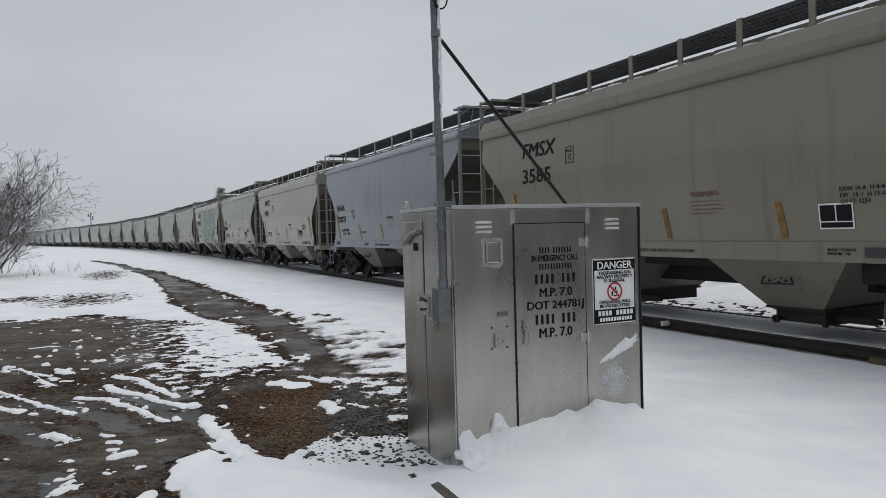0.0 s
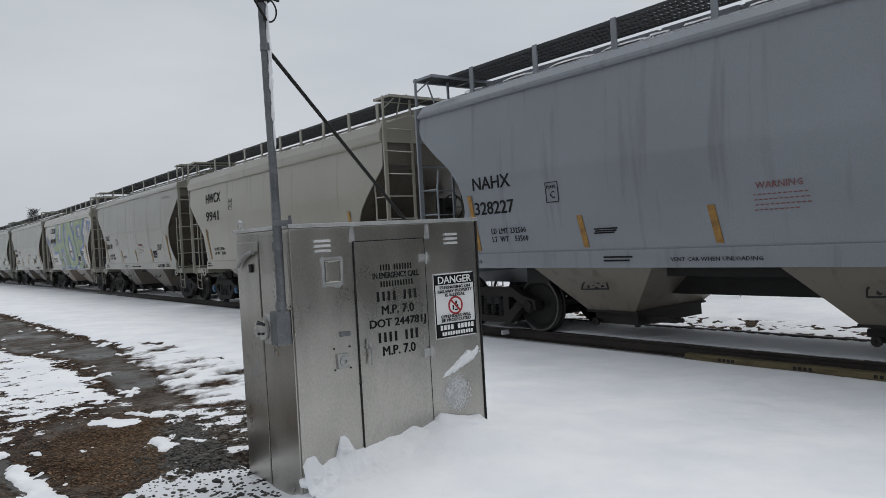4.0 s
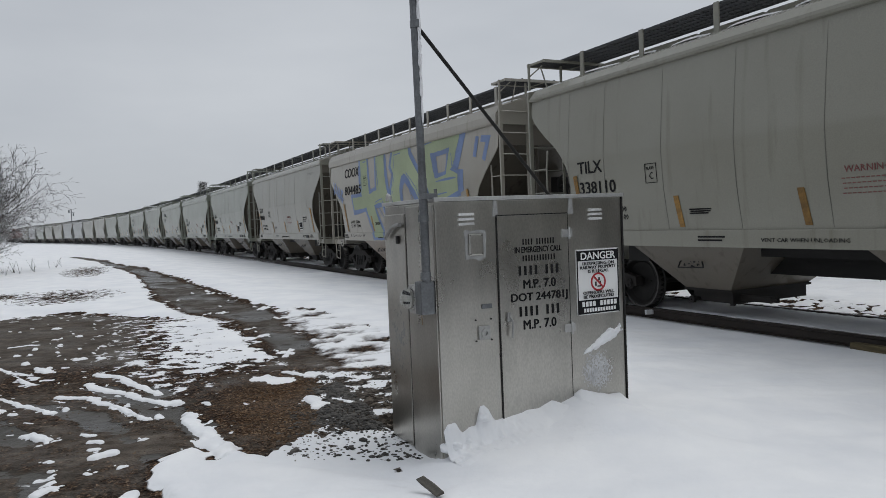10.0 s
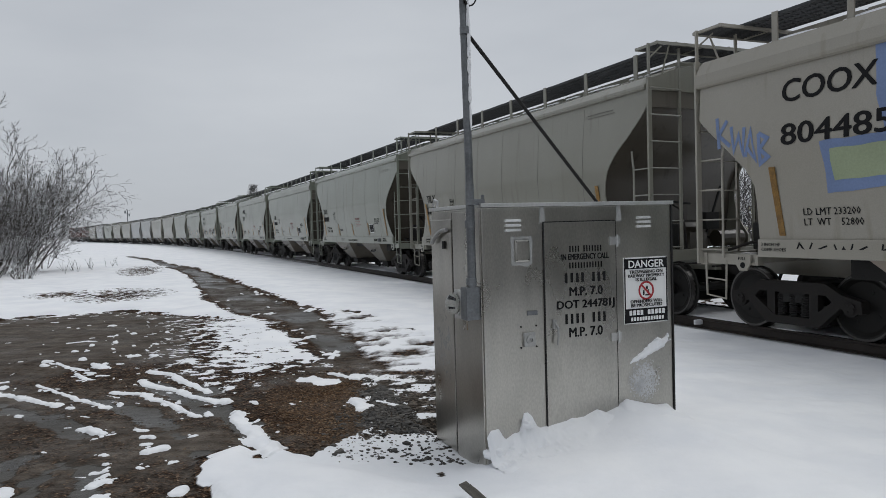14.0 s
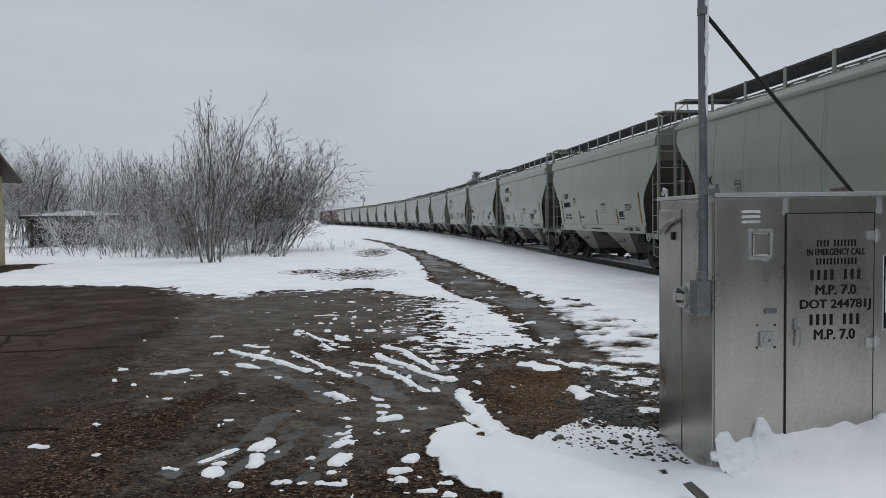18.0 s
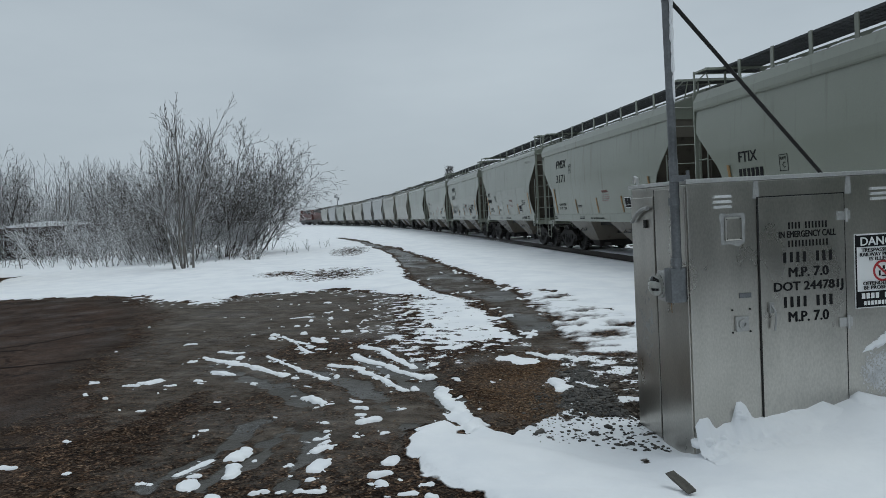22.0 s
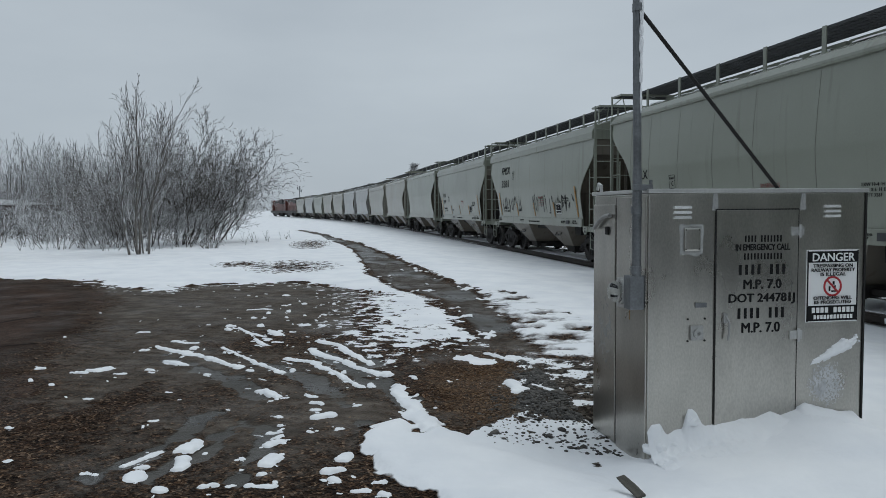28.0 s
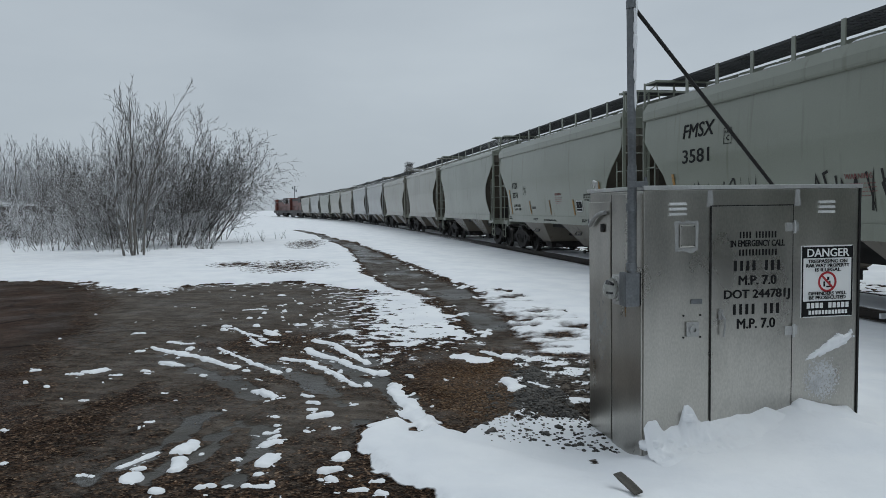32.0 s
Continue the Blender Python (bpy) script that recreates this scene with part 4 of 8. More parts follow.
def build_ground():
    gx = graded([(-2600, 260), (-700, 90), (-160, 14), (-60, 2.0), (-28, 0.28), (-12, 0.085), (-9, 0.07), (-5.5, 0.042), (1.9, 0.042), (4, 0.07), (9, 0.11), (14, 0.25), (40, 2.0), (160, 14), (700, 90), (2600, 260)])
    gy = graded([(-2600, 260), (-700, 90), (-160, 14), (-30, 2.5), (-4, 0.6), (2.5, 0.09), (3.4, 0.042), (8.0, 0.042), (13, 0.07), (22, 0.13), (45, 0.5), (90, 2.0), (260, 9), (900, 70), (2600, 260)])
    X, Y = np.meshgrid(gx, gy)
    fields = ground_fields(X.ravel(), Y.ravel())
    nx, ny = len(gx), len(gy)
    idx = np.arange(nx * ny).reshape(ny, nx)
    quads = np.stack([idx[:-1, :-1], idx[:-1, 1:], idx[1:, 1:], idx[1:, :-1]], -1).reshape(-1, 4)
    me = bpy.data.meshes.new("ground")
    me.vertices.add(nx * ny)
    me.vertices.foreach_set("co", np.stack([X.ravel(), Y.ravel(), fields["z"]], -1).ravel())
    me.loops.add(quads.size)
    me.loops.foreach_set("vertex_index", quads.ravel())
    me.polygons.add(len(quads))
    me.polygons.foreach_set("loop_start", np.arange(len(quads)) * 4)
    me.polygons.foreach_set("use_smooth", np.ones(len(quads), bool))
    me.update()
    for name, vals in fields.items():
        if name != "z":
            me.attributes.new(name, "FLOAT", "POINT").data.foreach_set("value", vals.astype(np.float32))
    me.materials.append(M_GROUND)
    return tagged(new("ground", me), "snow-covered ground with wet brown gravel, mud and cracked asphalt", "ground", kind="structure")


build_ground()


def ground_z(x, y):
    return float(ground_fields(np.array([float(x)]), np.array([float(y)]))["z"][0])


def ground_zs(xs, ys):
    return ground_fields(np.array(xs, float), np.array(ys, float))["z"]


def build_clumps():
    rnd = random.Random(5)
    rows = list(STREAKS)
    for x0, y0, x1, y1, w in list(rows):
        for _ in range(2 + int(9 * math.hypot(x1 - x0, y1 - y0))):
            u = rnd.random()
            x, y = x0 + (x1 - x0) * u + rnd.gauss(0, w * 1.8), y0 + (y1 - y0) * u + rnd.gauss(0, w * 1.8)
            rows.append((x, y, x + rnd.gauss(0, 0.012), y + rnd.gauss(0, 0.012), rnd.uniform(0.006, 0.02)))
    for k in range(400):
        x, y = (rnd.uniform(-8.6, -1.6), rnd.uniform(3.2, 13.5)) if k < 280 else (rnd.gauss(-4.4, 1.1), rnd.gauss(9.2, 1.8))
        if x < -0.52 * y - 0.6 and rnd.random() < 0.7:
            continue
        if inside_distance(np.array([x]), np.array([y]), LOT)[0] > 0.25 and (inside_distance(np.array([x]), np.array([y]), ASPHALT)[0] < 0.1 or rnd.random() < 0.06):
            w = min(0.045, 0.007 + rnd.expovariate(95)) * (0.7 + 0.05 * y)
            a = rnd.gauss(2.5, 0.5)
            ln = rnd.uniform(0, 0.10)
            rows.append((x, y, x + math.cos(a) * ln, y + math.sin(a) * ln, w))
    large = len(STREAKS)
    verts, faces = [], []
    for k, (x0, y0, x1, y1, w) in enumerate(rows):
        w *= 1.06 if k < large else 1.0
        g = max(0.006, w / 6)
        pad = w * 1.8
        gx = np.arange(min(x0, x1) - pad, max(x0, x1) + pad, g)
        gy = np.arange(min(y0, y1) - pad, max(y0, y1) + pad, g)
        if len(gx) * len(gy) > 9000:
            g *= 1.6
            gx, gy = np.arange(gx[0], gx[-1], g), np.arange(gy[0], gy[-1], g)
        X, Y = np.meshgrid(gx, gy)
        dx, dy = x1 - x0, y1 - y0
        t = np.clip(((X - x0) * dx + (Y - y0) * dy) / (dx * dx + dy * dy + 1e-9), 0, 1)
        bend = (fbm(X, Y, 2.2, 3, k) - 0.5) * w * 1.6
        d = np.hypot(X - x0 - t * dx + bend, Y - y0 - t * dy + bend) / w
        d = d + (fbm(X, Y, 0.4 / w, 3, k + 9) - 0.5) * 1.5 + (fbm(X, Y, 1.2 / w, 2, k + 40) - 0.5) * 0.5
        h = np.where(d < 1, np.sqrt(np.clip(1 - d * d, 0, None)), -1.3 * (d - 1)) * np.minimum(0.026, w * 0.5) * (0.75 + 0.5 * fbm(X, Y, 0.6 / w, 3, k + 70))
        on = d < 1.45
        keep = on[:-1, :-1] & on[1:, :-1] & on[:-1, 1:] & on[1:, 1:]
        z = ground_zs(X.ravel(), Y.ravel()).reshape(X.shape) + h - 0.002
        base = len(verts)
        verts.extend(zip(X.ravel().tolist(), Y.ravel().tolist(), z.ravel().tolist()))
        ids = np.arange(X.size).reshape(X.shape) + base
        q = np.stack([ids[:-1, :-1], ids[:-1, 1:], ids[1:, 1:], ids[1:, :-1]], -1)[keep]
        faces.extend(q.tolist())
        if k < large:
            finish_snow("snow_lump", verts, faces, ((x0 + x1) / 2, (y0 + y1) / 2), "half-melted streak of white snow on wet gravel" if math.hypot(dx, dy) > 0.3 else "half-melted lump of white snow on wet gravel")
            verts, faces = [], []
    finish_snow("snow_specks", verts, faces)


def finish_snow(name, verts, faces, at=None, label=""):
    """Snow that lies on the lot: a lump of its own, or all the crumbs together."""
    used = sorted({i for f in faces for i in f})
    place = {v: i for i, v in enumerate(used)}
    ox, oy = at or (0.0, 0.0)
    oz = min(verts[i][2] for i in used) if at else 0.0
    me = bpy.data.meshes.new(name)
    me.from_pydata([(verts[i][0] - ox, verts[i][1] - oy, verts[i][2] - oz) for i in used], [], [[place[i] for i in f] for f in faces])
    for p in me.polygons:
        p.use_smooth = True
    me.materials.append(M_SNOW)
    ob = new(name, me)
    ob.location = (ox, oy, oz)
    if at:
        tagged(ob, label, "snow", "snow lumps on the lot")
    else:
        tagged(ob, "small crumbs of half-melted snow on wet gravel", "snow", kind="stuff")


build_clumps()


def build_stones():
    rnd = random.Random(8)
    verts, faces = [], []
    ico = bmesh.new()
    bmesh.ops.create_icosphere(ico, subdivisions=1, radius=1)
    iv = [v.co.copy() for v in ico.verts]
    inf = [[v.index for v in f.verts] for f in ico.faces]
    ico.free()
    spots = []
    while len(spots) < 4200:
        if len(spots) >= 2400:
            x, y = rnd.gauss(-1.2, 0.5), rnd.gauss(6.6, 0.8)
            if inside_distance(np.array([x]), np.array([y]), LOT)[0] < 0.02 or x > -0.35:
                continue
        elif len(spots) < 1700:
            x, y = rnd.uniform(-1.3, 0.05), rnd.uniform(5.15, 7.9)
            if rnd.random() > (0.9 if y > 5.9 and x > -1.0 else 0.05) + (0.9 if y > 5.9 else 0.3) * max(0, noise.noise(Vector((x * 3.3, y * 3.3, 0.7)))) or x > -0.42 * (y - 4.95) + 0.02 or x < -1.35 + 0.2 * rnd.random():
                continue
        else:
            x, y = rnd.uniform(-7.5, -0.9), rnd.uniform(3.2, 9.5)
            if inside_distance(np.array([x]), np.array([y]), LOT)[0] < 0.1 or inside_distance(np.array([x]), np.array([y]), ASPHALT)[0] > -0.2:
                continue
        spots.append((x, y))
    zs = ground_zs([p[0] for p in spots], [p[1] for p in spots])
    for i, ((x, y), z) in enumerate(zip(spots, zs)):
        if i == 1700:
            loose("ballast_stones", verts, faces, M_BALLAST_STONE, "loose dark grey ballast stones beside the steel case")
            verts, faces = [], []
        r = (rnd.uniform(0.008, 0.019) * (1.9 if rnd.random() < 0.08 else 1.0) if i < 1700 else rnd.uniform(0.005, 0.012) if i < 2400 else rnd.uniform(0.004, 0.009))
        sx, sy, sz = r * rnd.uniform(0.8, 1.4), r * rnd.uniform(0.7, 1.2), r * rnd.uniform(0.45, 0.8)
        turn = rnd.uniform(0, 6.3)
        c, s = math.cos(turn), math.sin(turn)
        base = len(verts)
        for v in iv:
            j = rnd.uniform(0.8, 1.15)
            a, b = v.x * sx * j, v.y * sy * j
            verts.append((x + a * c - b * s, y + a * s + b * c, z + v.z * sz * j + sz * 0.15))
        faces.extend([[base + k for k in f] for f in inf])
    loose("loose_stones", verts, faces, M_STONE.copy(), "loose brown and black stones scattered on the ground")


def loose(name, verts, faces, m, label):
    """Stones as one scattered mesh, each with a tone of its own."""
    me = bpy.data.meshes.new(name)
    me.from_pydata(verts, [], faces)
    n, l = m.node_tree.nodes, m.node_tree.links
    me.materials.append(m)
    geo = n.new("ShaderNodeNewGeometry")
    hue = [k for k in n if k.bl_idname == "ShaderNodeMapRange"][0]
    hue.inputs["To Min"].default_value, hue.inputs["To Max"].default_value = 0.25, 1.5
    l.new(geo.outputs["Random Per Island"], hue.inputs["Value"])
    tagged(new(name, me), label, "stones", kind="stuff")


build_stones()


def sealed_cracks():
    """Dark ribbons of tar poured along the cracks of the old paving."""
    lines = [[(-12.13, 6.36), (-10.89, 7.07), (-9.65, 7.56), (-8.8, 7.81)], [(-9.87, 5.76), (-9.09, 5.99), (-8.48, 6.02), (-8.43, 6.53), (-7.12, 7.24)], [(-7.51, 4.87), (-7.27, 5.14), (-7.04, 5.48)],
             [(-6.13, 3.62), (-5.45, 3.89), (-4.78, 4.18)], [(-10.34, 5.4), (-11.01, 6.39), (-11.97, 7.87)], [(-8.66, 6.78), (-9.52, 7.61), (-9.14, 8.45), (-9.04, 9.24)], [(-13.84, 8.54), (-13.28, 9.0)],
             [(-6.5, 3.33), (-6.8, 3.7), (-7.57, 4.73), (-8.58, 5.98)], [(-6.43, 3.3), (-6.59, 3.8), (-6.15, 4.01)], [(-7.89, 5.98), (-8.87, 6.87)]]
    rnd = random.Random(21)
    for line in lines:
        pts = []
        for (x0, y0), (x1, y1) in zip(line, line[1:]):
            n = max(3, int(math.hypot(x1 - x0, y1 - y0) / 0.09))
            pts += [(x0 + (x1 - x0) * k / n, y0 + (y1 - y0) * k / n) for k in range(n)]
        pts.append(line[-1])
        pts = [(x + 0.05 * noise.noise(Vector((x * 2.1, y * 2.1, 1.0))) + rnd.gauss(0, 0.006), y + 0.05 * noise.noise(Vector((x * 2.1, y * 2.1, 8.0))) + rnd.gauss(0, 0.006)) for x, y in pts]
        sides = []
        for i, (x, y) in enumerate(pts):
            a, b = pts[max(0, i - 1)], pts[min(len(pts) - 1, i + 1)]
            d = Vector((b[0] - a[0], b[1] - a[1])).normalized()
            w = 0.028 + 0.022 * noise.noise(Vector((x * 3, y * 3, 4.0))) if 0 < i < len(pts) - 1 else 0.006
            sides.append((x - d.y * w, y + d.x * w, x + d.y * w, y - d.x * w))
        zs = ground_zs([q for q4 in sides for q in (q4[0], q4[2])], [q for q4 in sides for q in (q4[1], q4[3])])
        bm = bmesh.new()
        last = None
        for i, (ax, ay, bx, by) in enumerate(sides):
            cur = [bm.verts.new((ax, ay, zs[2 * i] + 0.004)), bm.verts.new(((ax + bx) / 2, (ay + by) / 2, (zs[2 * i] + zs[2 * i + 1]) / 2 + 0.010)), bm.verts.new((bx, by, zs[2 * i + 1] + 0.004))]
            if last:
                for k in (0, 1):
                    bm.faces.new((last[k], last[k + 1], cur[k + 1], cur[k]))
            last = cur
        solid("tar_seam", bm, M_TAR, "dark tar poured along a crack in the old paving", "paving seam", "tar seams of the paving", kind="structure", smooth=True)


sealed_cracks()

# ---------------------------------------------------------------- the railway
def rail(name, side):
    """A flat-bottomed rail swept along the line."""
    prof = [(-0.075, -0.172), (0.075, -0.172), (0.075, -0.160), (0.012, -0.145), (0.010, -0.045), (0.036, -0.035), (0.037, -0.006), (0.028, 0.0), (-0.028, 0.0), (-0.037, -0.006), (-0.036, -0.035), (-0.010, -0.045), (-0.012, -0.145), (-0.075, -0.160)]
    stations = [-220 + 10 * k for k in range(17)] + [s * 1.0 for s in range(-50, 60, 2)] + [60 + 5 * k for k in range(66)]
    bm = bmesh.new()
    last = None
    for s in stations:
        lp = []
        for p, z in prof:
            x, y, _ = on_line(s, side + p)
            lp.append(bm.verts.new((x, y, RAIL_Z + z)))
        if last:
            for i in range(len(prof)):
                bm.faces.new((last[i], last[(i + 1) % len(prof)], lp[(i + 1) % len(prof)], lp[i]))
        last = lp
    ob = solid(name, bm, M_RAIL, "long dark steel rail with a bright worn top", "rail", "rails of the track", "structure")
    top = M_RAILTOP
    ob.data.materials.append(top)
    for i, p in enumerate(ob.data.polygons):
        if i % len(prof) == 7:
            p.material_index = 1
    return ob


rail("rail", -0.755)
rail("rail", 0.755)


def ties():
    bm = bmesh.new()
    for k in range(120):
        made = box(bm, -0.11, 0.11, -1.3, 1.3, -0.40, -0.26)
        x, y, h = on_line(-14 + 0.55 * k)
        m = pose(x, y, RAIL_Z, 0, 0, h - 90)
        for v in made:
            v.co = m @ v.co
    solid("tie_row", bm, M_TIE, "dark timber ties under the rails, buried in snow", "ties", kind="stuff")


ties()


def spikes():
    # snow caught on the rail's web and foot
    for s, l in ((9.6, 0.11),):
        bm = bmesh.new()
        soft_box(bm, -0.12, 0.12, -0.02, 0.02, -0.045, 0.045, 0.018)
        for v in bm.verts:
            v.co *= 1 + 0.15 * noise.noise(v.co * 9.1)
        solid("snow_lump", bm, M_SNOW, "small lump of snow stuck to the side of the rail", "snow", m=along(s, -0.81, RAIL_Z - 0.07, 90), smooth=True)


spikes()


def crossing_timber():
    """A long yellowish header plank beside the near rail, with worn stencilled marks that cannot be read."""
    t = thing("crossing_plank", "yellowish worn crossing plank lying along the rail", "plank", m=along(1.2, -0.98, RAIL_Z - 0.145))
    bm = bmesh.new()
    soft_box(bm, -4.6, 4.6, -0.055, 0.055, -0.03, 0.07, 0.01)
    part("plank", bm, M_TIMBER, t)
    rows, x = [], -4.1
    rnd = random.Random(3)
    while x < 4.2:
        n = rnd.randint(3, 7)
        for k in range(n):
            rows.append((x, x + 0.04, 0.005, 0.045))
            x += 0.062
        x += rnd.uniform(0.5, 0.9)
    part("stencil", bars_mesh("stencil", rows), M_DARK, t, "worn black stencil marks", pose(0, -0.056, 0), "stuff")
    return t


crossing_timber()

# ---------------------------------------------------------------- signal case
def signal_case():
    """Local axes: x along the front, y into the case, z up; the front left corner at the foot is the origin."""
    t = thing("signal_case", "grey galvanised steel railway signal case standing in snow", "signal cabinet", m=pose(CASE_X, CASE_Y, 0.0, 0, 0, CASE_TURN))
    W, D, H, F = CASE_W, CASE_D, CASE_H, -0.13
    bm = bmesh.new()
    soft_box(bm, 0, W, 0, D, F + 0.02, H - 0.03, 0.008)
    part("body", bm, M_STEEL, t)
    bm = bmesh.new()
    soft_box(bm, -0.012, W + 0.015, -0.022, D + 0.04, H - 0.028, H, 0.004)
    part("roof", bm, M_STEEL_TRIM, t, "pale aluminium roof edge")
    for x in (0.455, 1.115):
        bm = bmesh.new()
        prism(bm, [(x, H - 0.15), (x + 0.05, H - 0.15), (x + 0.04, H - 0.03), (x + 0.01, H - 0.03)], -0.004, 0.0)
        part("weld_patch", bm, M_ZINC, t)
    bm = bmesh.new()
    box(bm, 0.02, W - 0.02, 0.03, D - 0.03, F - 0.03, F + 0.05)
    part("plinth", bm, M_DARK, t)
    bm = bmesh.new()
    box(bm, W, W + 0.012, -0.010, 0.03, F, H - 0.03)
    part("corner_seal", bm, M_DARK, t, "black rubber edge")
    # front door with the narrow dark seam round it
    x0, x1, z1 = 0.490, 1.105, 1.62
    bm = bmesh.new()
    for a in ((x0 - 0.009, x0 + 0.001, 0.0, z1 + 0.006), (x1 - 0.001, x1 + 0.003, 0.0, z1 + 0.006), (x0, x1, z1, z1 + 0.008)):
        box(bm, a[0], a[1], -0.009, 0.004, a[2], a[3])
    part("door_seam", bm, M_DARK, t)
    bm = bmesh.new()
    soft_box(bm, x0, x1, -0.007, 0.006, 0.0, z1, 0.003)
    door = part("door", bm, M_STEEL, t)
    for z in (1.472, 0.751):
        bm = bmesh.new()
        box(bm, x1 - 0.06, x1 + 0.035, -0.02, -0.005, z - 0.03, z + 0.03)
        tube(bm, (x1 + 0.003, -0.024, z - 0.045), (x1 + 0.003, -0.024, z + 0.045), 0.010, 8)
        part("hinge", bm, M_STEEL_TRIM, door, "small steel hinge")
    bm = bmesh.new()
    soft_box(bm, 0.540, 0.570, -0.028, -0.007, 0.85, 0.92, 0.006)
    pipe(bm, [(0.555, -0.025, 0.90), (0.568, -0.045, 0.86), (0.570, -0.045, 0.80), (0.563, -0.042, 0.735)], 0.0075)
    part("handle", bm, M_ZINC, door, "bare steel lever handle")
    # stencilled lines: writing or None, x from and to, z from and to
    lines = [(None, 0.695, 0.985, 1.401, 1.446), ("IN EMERGENCY CALL", 0.632, 1.041, 1.343, 1.388), (None, 0.691, 0.989, 1.281, 1.324), (None, 0.649, 1.025, 1.178, 1.247),
             ("M.P. 7.0", 0.693, 0.982, 1.078, 1.145), ("DOT 244781J", 0.584, 1.086, 0.969, 1.048), (None, 0.644, 1.021, 0.876, 0.948), ("M.P. 7.0", 0.683, 0.975, 0.776, 0.848)]
    for k, (body, a, b, lo, hi) in enumerate(lines):
        if body is None:
            n = 12 if k in (0, 2) else 8
            step = (b - a) / n
            gap = {0: 4, 2: 99, 3: 4, 6: 4}[k]
            rows = [(a + step * (j + 0.2), a + step * (j + 0.62), lo, hi) for j in range(n) if j != gap]
            part("stencil_line", bars_mesh(f"stencil_line/{k}", rows, 0.0015), M_BLACK, door, "black stencilled line", pose(0, -0.0085, 0), "stuff")
        else:
            me = text_mesh(body, 0.1, 0.0, 1.0, 0.0012, "LEFT", 1.9)
            xs, zs = [v.co.x for v in me.vertices], [v.co.z for v in me.vertices]
            kx, kz = (b - a) / (max(xs) - min(xs)), (hi - lo) / (max(zs) - min(zs))
            ob = part("lettering", me, M_BLACK, door, "black stencilled lettering", pose(a - min(xs) * kx, -0.0085, lo - min(zs) * kz))
            ob.scale = (kx, 1, kz)
    # louvres, cover plate, latch, socket
    for lx in (0.176, 1.300):
        for k in range(3):
            z = 1.632 - 0.034 * k
            bm = bmesh.new()
            prism(bm, [(lx, z), (lx + 0.128, z), (lx + 0.122, z + 0.019), (lx + 0.006, z + 0.019)], -0.016, 0.0)
            part("louvre", bm, M_WHITE_METAL, t, "bright pressed vent slot")
    bm = bmesh.new()
    soft_box(bm, 0.250, 0.368, -0.018, 0.0, 1.346, 1.504, 0.012)
    smear = bmesh.new()
    rim = [(0.31 + (0.085 + 0.016 * noise.noise(Vector((math.cos(a) * 1.7, math.sin(a) * 1.7, 3.0)))) * max(-1, min(1, 1.35 * math.cos(a))), 1.425 + (0.105 + 0.02 * noise.noise(Vector((math.cos(a) * 2, math.sin(a) * 2, 7.0)))) * max(-1, min(1, 1.3 * math.sin(a)))) for a in (2 * math.pi * k / 40 for k in range(40))]
    prism(smear, rim, -0.003, 0.0)
    part("sealant_smear", smear, M_ZINC, t, "pale smear of sealant round the cover plate")
    cover = part("cover_plate", bm, M_STEEL, t, "small square cover plate with corner screws")
    for sx, sz in ((0.262, 1.49), (0.356, 1.49), (0.262, 1.36), (0.356, 1.36)):
        bm = bmesh.new()
        ring(bm, (sx, -0.019, sz), "y", 0, 0.0045, 0.004, 8)
        part("screw", bm, M_DARK, cover)
    bm = bmesh.new()
    soft_box(bm, 0.340, 0.423, -0.010, 0.0, 0.962, 0.995, 0.004)
    part("name_plate", bm, M_CONDUIT, t, "small engraved plate")
    bm = bmesh.new()
    soft_box(bm, 0.305, 0.395, -0.022, 0.0, 0.740, 0.842, 0.008)
    ring(bm, (0.352, -0.028, 0.79), "y", 0.014, 0.034, 0.014, 18)
    part("socket", bm, M_ZINC, t, "round power socket on a small plate")
    for k in range(4):
        bm = bmesh.new()
        ring(bm, (0.288 + 0.125 * (k % 2), -0.003, 0.885 - 0.15 * (k // 2)), "y", 0, 0.007, 0.006, 8)
        part("bolt", bm, M_DARK, t)
    # the warning sign
    sx0, sx1, sz0, sz1 = 1.173, 1.581, 0.832, 1.338
    bm = bmesh.new()
    soft_box(bm, sx0, sx1, -0.008, -0.001, sz0, sz1, 0.003)
    sign = part("warning_sign", bm, M_WHITE, t, "white and black danger sign")
    bm = bmesh.new()
    box(bm, sx0 + 0.008, sx1 - 0.008, -0.0105, -0.008, sz1 - 0.088, sz1 - 0.010)
    box(bm, sx0 + 0.008, sx1 - 0.008, -0.0105, -0.008, sz0 + 0.008, sz0 + 0.115)
    for a in ((sx0 + 0.004, sx0 + 0.014, sz0 + 0.004, sz1 - 0.004), (sx1 - 0.014, sx1 - 0.004, sz0 + 0.004, sz1 - 0.004)):
        box(bm, a[0], a[1], -0.0105, -0.008, a[2], a[3])
    part("black_panel", bm, M_BLACK, sign)
    sc = (sx0 + sx1) / 2

    def sign_text(body, z, size, wide, mat):
        me = text_mesh(body, size, 0.0, 1.0, 0.0012, "CENTER")
        xs = [v.co.x for v in me.vertices]
        ob = part("sign_lettering", me, mat, sign, "", pose(sc, -0.0125, z))
        ob.scale = (wide / (max(xs) - min(xs)), 1, 1)
    sign_text("DANGER", sz1 - 0.078, 0.080, 0.33, M_WHITE)
    for k, (body, wide) in enumerate((("TRESPASSING ON", 0.31), ("RAILWAY PROPERTY", 0.34), ("IS ILLEGAL", 0.20))):
        sign_text(body, sz1 - 0.122 - 0.030 * k, 0.034, wide, M_BLACK)
    for k, (body, wide) in enumerate((("OFFENDERS WILL", 0.30), ("BE PROSECUTED", 0.29))):
        sign_text(body, sz0 + 0.158 - 0.030 * k, 0.034, wide, M_BLACK)
